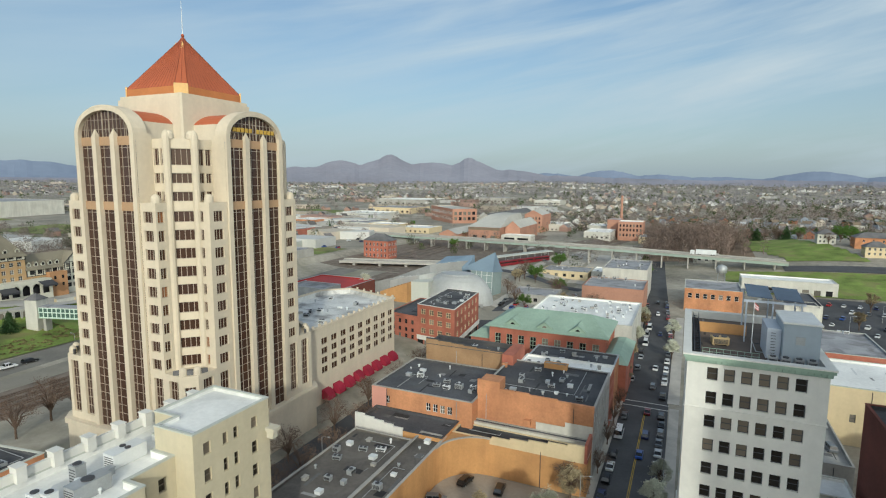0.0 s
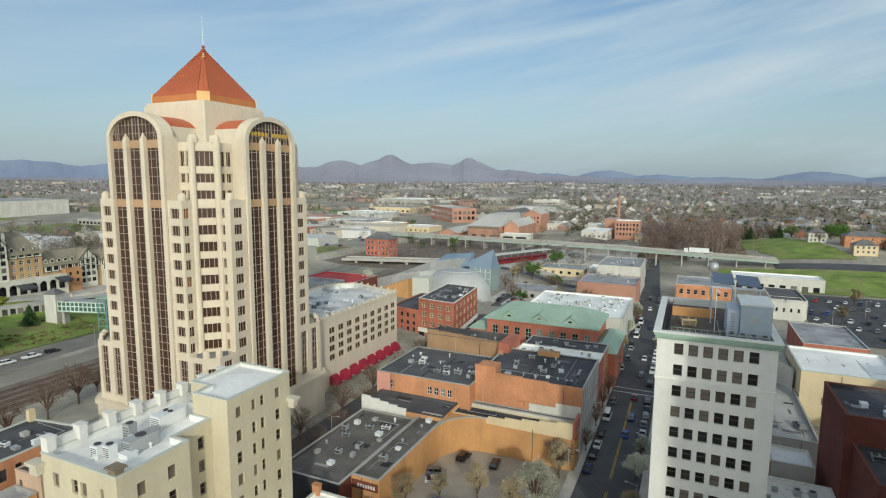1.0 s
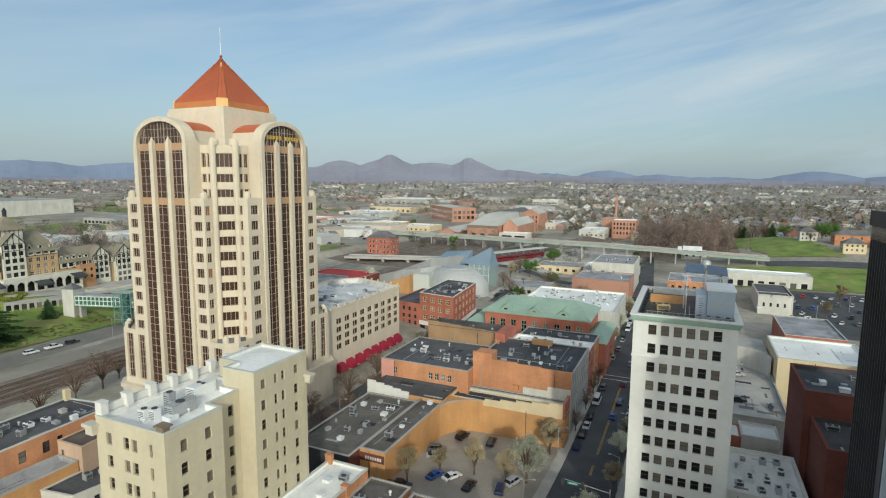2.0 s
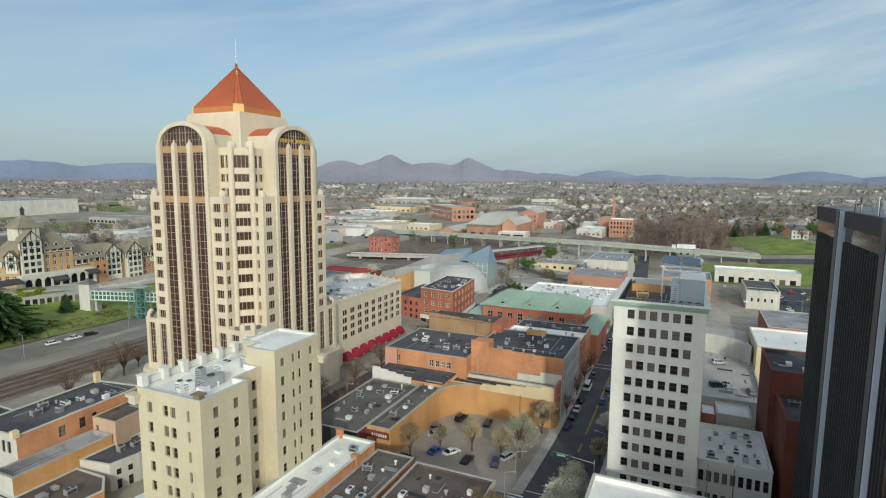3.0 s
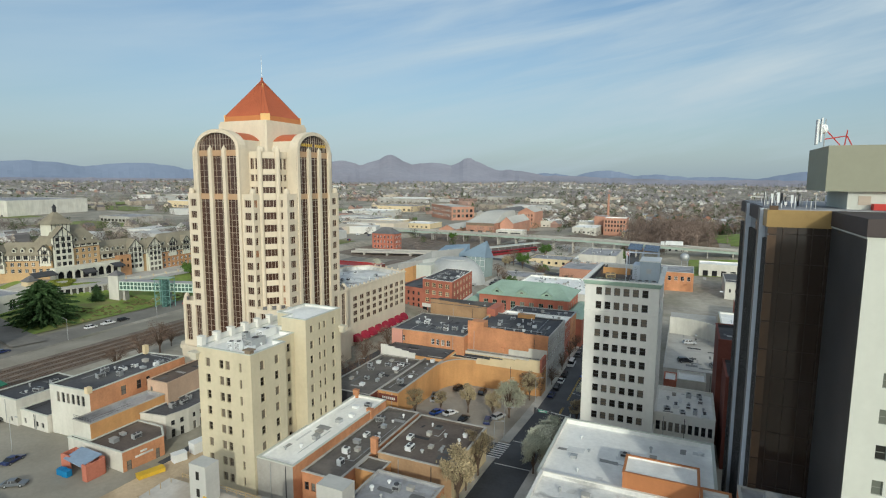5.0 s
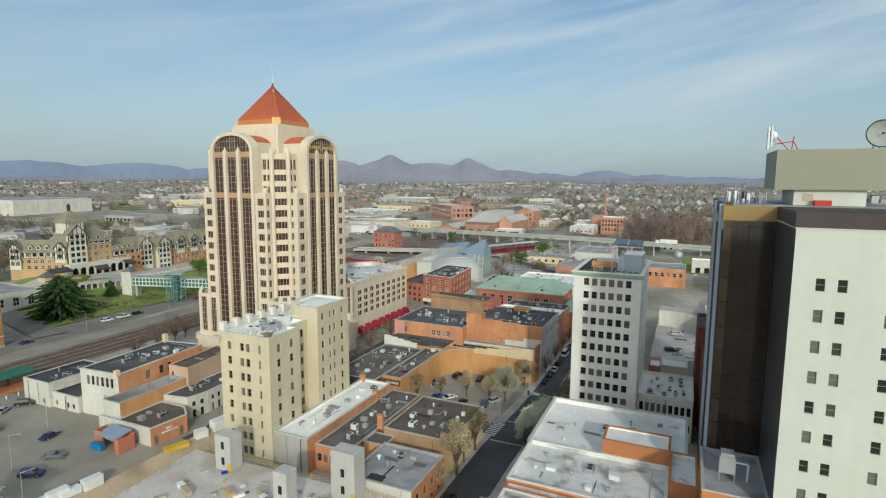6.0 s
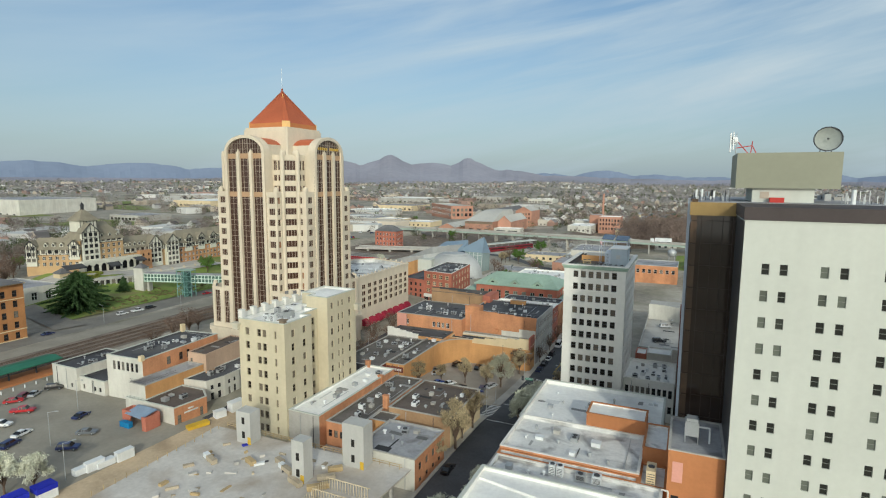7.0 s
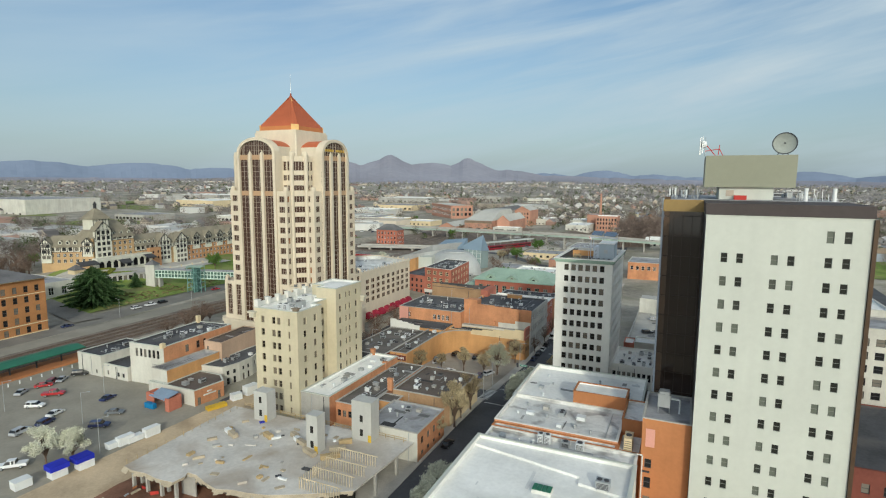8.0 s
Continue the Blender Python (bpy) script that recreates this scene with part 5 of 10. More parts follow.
def hotel():
    th = thing("tudor_hotel", "long tan brick hotel with half-timbered white gables", "hotel", (-296, 170, 6))
    tan = mat("hotel_tan_brick", (0.50, 0.335, 0.175), 0.9, 0.10, 2)
    orange = mat("hotel_orange_brick", (0.46, 0.25, 0.125), 0.9, 0.10, 2)
    plaster = mat("hotel_plaster", (0.62, 0.60, 0.50), 0.85, 0.08)
    beam = mat("hotel_dark_beams_and_shade", (0.035, 0.035, 0.038), 0.8, 0.1)
    shingle = mat("hotel_shingle", (0.25, 0.22, 0.16), 0.9, 0.15, 1.0)

    def wing(p0, p1, depth, low, ze, zr, brick, band=3.4, n=None, gables=(), dormers=0):
        """One range: brick storeys, a timbered plaster storey under the eaves, a gable roof with dormers and gable fronts."""
        a, b = Vector(p0), Vector(p1)
        d = (b - a).normalized()
        q = Vector((-d.y, d.x))
        L = (b - a).length
        n = n or int(L / 3.3)
        at = lambda u, v, z: (a.x + d.x * u + q.x * v, a.y + d.y * u + q.y * v, z)
        rows = [(z, z + 2.0) for z in np.arange(ze - band - 2.9, low - 0.5, -3.35)][::-1]
        s = Shape()
        h = s.wall(p0, p1, low - 6, ze - band, spread(L, n, 1.7), rows, 0.25)
        back0, back1 = at(0, depth, 0)[:2], at(L, depth, 0)[:2]
        s.wall(back0, p0, low - 6, ze)
        s.wall(p1, back1, low - 6, ze)
        s.wall(back1, back0, low - 6, ze)
        part("brick_wall", s, brick, th)
        glaze(th, p0, p1, h, 0.25, 2, 2, metal_white, window_glass)
        s = Shape()
        off = (a.x - q.x * 0.25, a.y - q.y * 0.25), (b.x - q.x * 0.25, b.y - q.y * 0.25)
        h = s.wall(*off, ze - band, ze, spread(L, n, 2.1), [(ze - band + 0.8, ze - 0.5)], 0.2)
        s.face([at(0, -0.25, ze - band), at(0, 0, ze - band), at(L, 0, ze - band), at(L, -0.25, ze - band)])
        part("plaster_storey", s, plaster, th, "white plaster storey with dark timbers")
        glaze(th, *off, h, 0.2, 2, 2, beam, window_glass)
        for k in range(n + 1):
            w = Shape()
            u = L * k / n
            w.obox(off[0], d, q, u - 0.2, u + 0.2, -0.07, 0.0, ze - band, ze)
            part("timber", w, beam, th)
        for z in (ze - band, ze - 0.35):
            w = Shape()
            w.obox(off[0], d, q, 0, L, -0.1, 0.0, z, z + 0.26)
            part("beam", w, beam, th)
        r = Shape()
        for v, e in ((-0.9, depth / 2), (depth + 0.9, depth / 2)):
            hip = depth * 0.3
            quad = [at(-0.7, v, ze - 0.2), at(L + 0.7, v, ze - 0.2), at(L - hip, e, zr), at(hip, e, zr)]
            r.face(quad if v < 0 else quad[::-1])
            low_e = [(x, y, z - 0.25) for x, y, z in quad]
            r.face(low_e[::-1] if v < 0 else low_e)
            r.face([low_e[0], low_e[1], quad[1], quad[0]])
        for u, e in ((-0.7, hip), (L + 0.7, L - hip)):
            r.face([at(u, -0.9, ze - 0.2), at(u, depth + 0.9, ze - 0.2), at(e, depth / 2, zr)])
        part("roof", r, shingle, th)

        def front(u0, u1, foot, zg, out, timbered=True, label=""):
            """A gabled bay before the wall."""
            o = at(0, -out, 0)
            um, eave = (u0 + u1) / 2, zg - (u1 - u0) * 0.52
            s = Shape()
            nb = max(1, int((u1 - u0) / 2.7))
            hs = s.wall(at(u0, -out, 0)[:2], at(u1, -out, 0)[:2], foot, eave, spread(u1 - u0, nb, 2.0), [(z, z + 2.1) for z in np.arange(eave - 2.5, foot + 0.6, -3.35)][::-1], 0.2)
            for u in (u0, u1):
                s.face([at(u, -out, foot), at(u, 1.0, foot), at(u, 1.0, eave), at(u, -out, eave)])
            s.face([at(u0, -out, eave), at(u1, -out, eave), at(um, -out, zg)])
            s.face([at(u0, -out, foot), at(u0, 0.2, foot), at(u1, 0.2, foot), at(u1, -out, foot)])
            part("gable_front", s, plaster, th, "white half-timbered gable front")
            glaze(th, at(u0, -out, 0)[:2], at(u1, -out, 0)[:2], hs, 0.2, 2, 2, beam, window_glass)
            roof = Shape()
            reach = depth * 0.42
            for sgn, ue in ((-1, u0 - 0.5), (1, u1 + 0.5)):
                quad = [at(ue, -out - 0.5, eave - 0.5), at(um, -out - 0.5, zg + 0.15), at(um, reach, zg + 0.15), at(ue, reach * 0.45, eave - 0.5)]
                roof.face(quad)
                roof.face([(x, y, z - 0.2) for x, y, z in quad])
            part("gable_roof", roof, shingle, th)
            for sgn, ue in ((-1, u0 - 0.3), (1, u1 + 0.3)):
                t = Shape()
                t.tube(at(ue, -out - 0.45, eave - 0.4), at(um, -out - 0.45, zg), 0.2, 0.2, 4)
                part("bargeboard", t, beam, th, "dark gable board")
            if timbered:
                for f in (0.0, 0.25, 0.5, 0.75, 1.0):
                    u = u0 + (u1 - u0) * f
                    t = Shape()
                    t.obox(o, d, q, u - 0.18, u + 0.18, -0.08, 0.0, max(foot, eave - 6.9), eave + (zg - eave) * (1 - abs(f - 0.5) * 2) * 0.9)
                    part("timber", t, beam, th)
                for z in (eave - 0.1, eave - 3.4):
                    if z > foot:
                        t = Shape()
                        t.obox(o, d, q, u0, u1, -0.1, 0.0, z, z + 0.24)
                        part("beam", t, beam, th)

        for g in gables:
            front(*g)
        for k in range(dormers):
            u = L * (k + 0.5) / dormers
            if any(g[0] - 1.5 < u < g[1] + 1.5 for g in gables):
                continue
            z0 = ze + 1.2
            s = Shape()
            s.face([at(u - 0.95, 0.7, z0), at(u + 0.95, 0.7, z0), at(u + 0.95, 0.7, z0 + 1.5), at(u, 0.7, z0 + 2.4), at(u - 0.95, 0.7, z0 + 1.5)])
            for e in (-0.95, 0.95):
                s.face([at(u + e, 0.7, z0), at(u + e, 3.2, z0), at(u + e, 3.2, z0 + 1.5), at(u + e, 0.7, z0 + 1.5)])
            dm = part("dormer", s, plaster, th, "small white dormer")
            t = Shape()
            for e in (-1.2, 1.2):
                t.face([at(u + e, 0.5, z0 + 1.25), at(u, 0.5, z0 + 2.5), at(u, 4.2, z0 + 2.5), at(u + e, 3.4, z0 + 1.25)])
            rf = new("dormer_roof", t.mesh("dormer_roof", shingle))
            rf.parent = dm
            rf.location = -ORIGIN[th.name]
            t = Shape()
            t.obox(at(0, 0.7, 0), d, q, u - 0.55, u + 0.55, -0.06, 0.0, z0 + 0.25, z0 + 1.5)
            pn = new("pane", t.mesh("pane", window_glass))
            pn.parent = dm
            pn.location = -ORIGIN[th.name]

    # western range, tall middle block, eastern ranges
    wing((-308, 110), (-284.6, 126), 13, 13.5, 23.6, 29.6, tan, gables=((0.6, 6.0, 14.0, 28.4, 1.2), (22.5, 27.8, 17.5, 28.6, 0.6)), dormers=7)
    wing((-284, 126.4), (-284, 151.6), 17, 12.0, 28.2, 38.0, tan, band=2.2, gables=((0.0, 9.8, 12.0, 38.0, 1.2),), dormers=5)
    wing((-284, 151.8), (-284, 180.5), 14, 8.0, 20.9, 27.6, tan, gables=((16.8, 26.0, 7.0, 27.2, 1.0),), dormers=9)
    wing((-284, 191.3), (-286, 250.0), 14, 5.0, 20.4, 28.4, orange, gables=((6.0, 11.5, 14.0, 26.0, 0.7), (17.0, 22.5, 14.0, 26.0, 0.7), (28.0, 33.5, 14.0, 26.0, 0.7), (39.0, 44.5, 14.0, 26.0, 0.7)), dormers=12)
    wing((-283, 180.7), (-283, 191.1), 13, 5.0, 21.4, 26.6, plaster, gables=((0.6, 9.8, 4.0, 27.2, 0.8),))
    t = Shape()
    t.prism(rect(-297, -287.5, 128.5, 138.5), 30.0, 39.3)
    part("turret_wall", t, plaster, th, "white timbered turret")
    for y in np.linspace(128.7, 138.3, 6):
        w = Shape()
        w.box(-287.52, -287.4, y - 0.12, y + 0.12, 34.0, 39.3)
        part("timber", w, beam, th)
    t = Shape()
    e = [(-298.2, 127.3, 39.2), (-286.3, 127.3, 39.2), (-286.3, 139.7, 39.2), (-298.2, 139.7, 39.2)]
    for k in range(4):
        t.face([e[k], e[(k + 1) % 4], (-292.2, 133.5, 46.4)])
    t.face(e[::-1])
    part("turret_roof", t, shingle, th, "steep brown pyramid roof of the turret")
    # arcade and awnings along the foot
    s = Shape()
    s.wall((-279, 124), (-279, 160), 2, 16.4, spread(36, 8, 3.3), [(9.6, 14.6)], 0.6)
    s.wall((-284, 124), (-279, 124), 2, 16.4)
    s.wall((-279, 160), (-284, 160), 2, 16.4)
    s.face([(-284, 124, 16.4), (-279, 124, 16.4), (-279, 160, 16.4), (-284, 160, 16.4)])
    for u0, u1 in spread(36, 8, 3.3):
        for e0, sg in ((124 + u0, 1), (124 + u1, -1)):
            s.face([(-279.02, e0, 13.0), (-279.02, e0 + sg * 1.5, 14.6), (-279.02, e0, 14.6)])
            s.face([(-279.02, e0, 13.0), (-279.02, e0 + sg * 0.45, 14.1), (-279.02, e0 + sg * 1.5, 14.6)])
    part("arcade", s, plaster, th, "pale arcaded porch along the front")
    # dark sheet behind the arches, painted in for the shade of the porch
    s = Shape()
    s.face([(-282, 124, 2), (-282, 160, 2), (-282, 160, 16.2), (-282, 124, 16.2)])
    part("arcade_back", s, beam, th)
    for y0, y1, z in ((111.0, 122.5, 16.0), (153.5, 160.0, 15.6), (136.5, 143.5, 14.4)):
        w = Shape()
        w.face([(-279, y0, z), (-274.5, y0, z - 1.5), (-274.5, y1, z - 1.5), (-279, y1, z)])
        w.face([(-274.5, y0, z - 1.5), (-274.5, y0, z - 2.3), (-274.5, y1, z - 2.3), (-274.5, y1, z - 1.5)])
        part("awning", w, metal_dark, th, "black awning over the entrance")
    s = Shape()
    s.prism(rect(-284, -280.6, 160.2, 168.2), 4.0, 18.7)
    part("brick_bay", s, orange, th, "square orange brick bay with small windows")
    for y in (162.4, 166.0):
        for z in (11.6, 15.2):
            w = Shape()
            w.box(-280.62, -280.5, y - 0.5, y + 0.5, z, z + 1.6)
            part("window", w, window_glass, th)
    s = Shape()
    s.lathe((-292.2, 133.5, 45.2), [(0.9, 0), (0.9, 2.6), (1.2, 2.7), (0.1, 4.6)], 8)
    part("cupola", s, beam, th, "small dark cupola on the turret")
    # glazed gallery on the retaining wall
    s = Shape()
    p0, p1 = (-267.0, 117.0), (-256.5, 140.5)
    h = s.wall(p0, p1, 1.0, 8.2, spread(math.dist(p0, p1), 9, 2.1), [(4.0, 7.3)], 0.4)
    s.face([(*p0, 8.2), (*p1, 8.2), (-261.5, 143.0, 8.9), (-272.5, 119.5, 8.9)])
    s.wall((-272.5, 119.5), p0, 1.0, 8.2)
    s.wall(p1, (-261.5, 143.0), 1.0, 8.2)
    part("gallery_wall", s, grey_concrete, th, "pale concrete gallery wall with wide dark windows")
    glaze(th, p0, p1, h, 0.4, 1, 1, metal_white, window_glass)


hotel()
block("terrace_building", "low pale conference hall with flat roof", rect(-300, -263, 50, 100), 9.6, white_brick, grey_roof, 0.6, 0.4, None, {1: dict(n=7, w=2.6, rows=[(3.2, 7.0)], depth=0.3, nx=2, frame=metal_white), 0: dict(n=5, w=2.6, rows=[(3.2, 7.0)], depth=0.3, nx=2, frame=metal_white)})


def foot_bridge():
    th = thing("foot_bridge", "pale green glazed pedestrian bridge over the tracks", "bridge", (-215, 150, 0))
    p0, p1 = Vector((-241.5, 133.8)), Vector((-150, 162))
    d = (p1 - p0).normalized()
    q = Vector((-d.y, d.x))
    L = (p1 - p0).length
    s = Shape()
    s.obox(p0, d, q, 0, L, -2, 2, 7.0, 7.6)
    part("floor_deck", s, green_copper, th)
    s = Shape()
    s.obox(p0, d, q, 0, L, -2.3, 2.3, 11.6, 12.0)
    part("bridge_roof", s, grey_roof, th)
    s = Shape()
    s.obox(p0, d, q, 0, L, -1.8, 1.8, 7.6, 11.6)
    part("glazing", s, mat("bridge_glass", (0.09, 0.15, 0.125), 0.2, 0.1), th, "greenish glass walls")
    pale = mat("pale_green_steel", (0.64, 0.76, 0.67), 0.6, 0.06)
    n = 48
    for k in range(n + 1):
        for sy in (-1, 1):
            m_ = Shape()
            m_.obox(p0, d, q, L * k / n - 0.15, L * k / n + 0.15, sy * 1.95 - 0.12, sy * 1.95 + 0.12, 7.1, 11.7)
            part("post", m_, pale, th)
    for sy in (-1, 1):
        for z in (7.3, 9.4, 11.25):
            m_ = Shape()
            m_.obox(p0, d, q, 0, L, sy * 1.95 - 0.14, sy * 1.95 + 0.14, z, z + 0.32)
            part("rail", m_, pale, th)
    for f in (0.02, 0.27, 0.6):
        m_ = Shape()
        m_.obox(p0, d, q, L * f - 0.6, L * f + 0.6, -1.5, 1.5, -1, 7.0)
        part("pillar", m_, grey_concrete, th)
    m_ = Shape()
    m_.obox(p0, d, q, 25.1, 27.9, -5.4, -2.4, 0, 13.6)
    lt = part("lift_tower", m_, mat("lift_green_glass", (0.07, 0.14, 0.125), 0.2, 0.15), th, "green glass lift shaft in an open steel tower")
    steel = mat("teal_tower_steel", (0.16, 0.30, 0.27), 0.55, 0.08)
    a0, a1 = 22.5, 30.5

    def spot(u, w, z):
        return (p0.x + d.x * u + q.x * w, p0.y + d.y * u + q.y * w, z)

    def strut(name, u, v, r=0.14):
        g = Shape()
        g.tube(spot(*u), spot(*v), r, r, 5)
        ob = new(name, g.mesh(name, steel))
        ob.parent = lt
        ob.location = -ORIGIN[th.name]

    for u in (a0, (a0 + a1) / 2, a1):
        for w in (-6.4, -2.2):
            strut("post", (u, w, 0), (u, w, 14.4), 0.2)
    for z in (2.8, 5.7, 8.6, 11.5, 14.4):
        for w in (-6.4, -2.2):
            strut("beam", (a0, w, z), (a1, w, z))
        for u in (a0, a1):
            strut("beam", (u, -6.4, z), (u, -2.2, z))
    for k, z in enumerate((0.0, 2.8, 5.7, 8.6, 11.5)):
        for u, v in ((a0, (a0 + a1) / 2), ((a0 + a1) / 2, a1)):
            if k % 2:
                u, v = v, u
            strut("brace", (u, -6.4, z), (v, -6.4, z + 2.8), 0.1)
    m_ = Shape()
    m_.obox(p0, d, q, 22.1, 30.9, -6.8, -1.9, 14.5, 14.9)
    part("tower_roof", m_, green_copper, th)
    m_ = Shape()
    m_.obox(p0, d, q, -5.4, 0, -2.8, 2.8, 1, 14.6)
    part("stair_house", m_, white_brick, th)
    m_ = Shape()
    c = p0 - d * 2.7
    for k in range(4):
        a = [(-3.1, -3.1), (3.1, -3.1), (3.1, 3.1), (-3.1, 3.1)]
        u, v = a[k], a[(k + 1) % 4]
        f = lambda w: (c.x + d.x * w[0] + q.x * w[1], c.y + d.y * w[0] + q.y * w[1], 14.6)
        m_.face([f(u), f(v), (c.x, c.y, 17.2)])
    part("stair_roof", m_, slate, th)


foot_bridge()

# ---- viaduct and bridges ----
def viaduct():
    th = thing("viaduct", "long pale green steel highway viaduct on concrete piers", "bridge", (-150, 460, -5))
    pale = mat("viaduct_green_steel", (0.36, 0.44, 0.38), 0.6, 0.08)
    pts = [(-470, 500, 8.5), (-330, 490, 9.0), (-200, 478, 9.5), (-60, 466, 9.5), (66, 455, 7.0)]
    for a, b in zip(pts[:-1], pts[1:]):
        for lo, hi, y0, y1, nm, m in ((0.0, 0.35, -6, 6, "bridge_deck", grey_concrete), (0.35, 1.25, -6.2, -5.8, "parapet", grey_concrete), (0.35, 1.25, 5.8, 6.2, "parapet", grey_concrete), (-1.9, 0.0, -5.4, -4.9, "girder", pale), (-1.9, 0.0, 4.9, 5.4, "girder", pale), (-1.9, 0.0, -0.3, 0.3, "girder", pale)):
            sh = Shape()
            for p in (a, b):
                for y, z in ((y0, lo), (y1, lo), (y1, hi), (y0, hi)):
                    sh.v.append((p[0], p[1] + y, p[2] + z))
            for f in ((0, 4, 5, 1), (1, 5, 6, 2), (2, 6, 7, 3), (3, 7, 4, 0), (0, 1, 2, 3), (4, 7, 6, 5)):
                sh.f.append(f)
                sh.m.append(0)
            part(nm, sh, m, th, "pale green steel girder" if nm == "girder" else "")
    x = -455
    while x < 60:
        for j in range(len(pts) - 1):
            if pts[j][0] <= x < pts[j + 1][0]:
                f = (x - pts[j][0]) / (pts[j + 1][0] - pts[j][0])
                y, z = pts[j][1] + (pts[j + 1][1] - pts[j][1]) * f, pts[j][2] + (pts[j + 1][2] - pts[j][2]) * f
        for dy in (-4, 0, 4):
            c = Shape()
            c.tube((x, y + dy, gz(x, y) - 1), (x, y + dy, z - 2.2), 0.55, 0.55, 8)
            part("pier", c, grey_concrete, th)
        c = Shape()
        c.box(x - 0.6, x + 0.6, y - 5.6, y + 5.6, z - 2.4, z - 1.4)
        part("pier_cap", c, grey_concrete, th)
        x += 19
    # the truck on it
    tr = thing("truck", "white articulated lorry on the viaduct", "truck", (14, 457, 8.6))
    c = Shape()
    c.box(6, 20, 455.5, 458.1, 9.7, 13.0)
    part("trailer", c, metal_white, tr)
    c = Shape()
    c.box(2.2, 5.2, 455.6, 458.0, 9.2, 12.4)
    part("cab", c, metal_white, tr)
    for x in (3.2, 8, 9.5, 17, 18.5):
        c = Shape()
        c.tube((x, 455.4, 9.25), (x, 458.2, 9.25), 0.5, 0.5, 10)
        part("wheel", c, rubber, tr)


viaduct()
sheet("road_highway", "grey highway along the foot of the hill", [(64, 456, 8.0), (160, 456, 9.0), (330, 470, 9.0)], asphalt, 0.35)
area("ground_hill_grass", "grass slope under the highway", 25, 260, 380, 446, lawn, 0.3, "grass")
ms = Shape()
for i in range(36):
    for j in range(48):
        x, y = 40 + i * 3.2, 478 + j * 3.4
        edge = 5 * noise.noise((x * 0.06, y * 0.06, 4.0))
        if x + edge > 46 + max(0, 530 - y) * 0.45 and x + edge < 116 - (y - 490) * 0.28 and y < 636 + edge:
            ms.face([(u, v, gz(u, v) + 0.4) for u, v in ((x, y), (x + 3.25, y), (x + 3.25, y + 3.45), (x, y + 3.45))])
single("ground_hill_meadow", ms, lawn, "green meadow wedge on the hill", "grass", kind="structure")


def street_bridge():
    th = thing("street_bridge", "concrete road bridge over the railway", "bridge", (-200, 352, 0))
    s = Shape()
    s.obox((-240, 345), Vector((0.96, 0.28)), Vector((-0.28, 0.96)), 0, 85, -6, 6, 2.2, 3.2)
    part("bridge_deck", s, paving, th)
    for w in (-6.1, 5.9):
        s = Shape()
        s.obox((-240, 345), Vector((0.96, 0.28)), Vector((-0.28, 0.96)), 0, 85, w, w + 0.3, 3.2, 4.2)
        part("parapet", s, grey_concrete, th)
    for a in (10, 30, 50, 70):
        s = Shape()
        s.obox((-240, 345), Vector((0.96, 0.28)), Vector((-0.28, 0.96)), a, a + 2, -5, 5, -8, 2.2)
        part("pier", s, grey_concrete, th)


street_bridge()


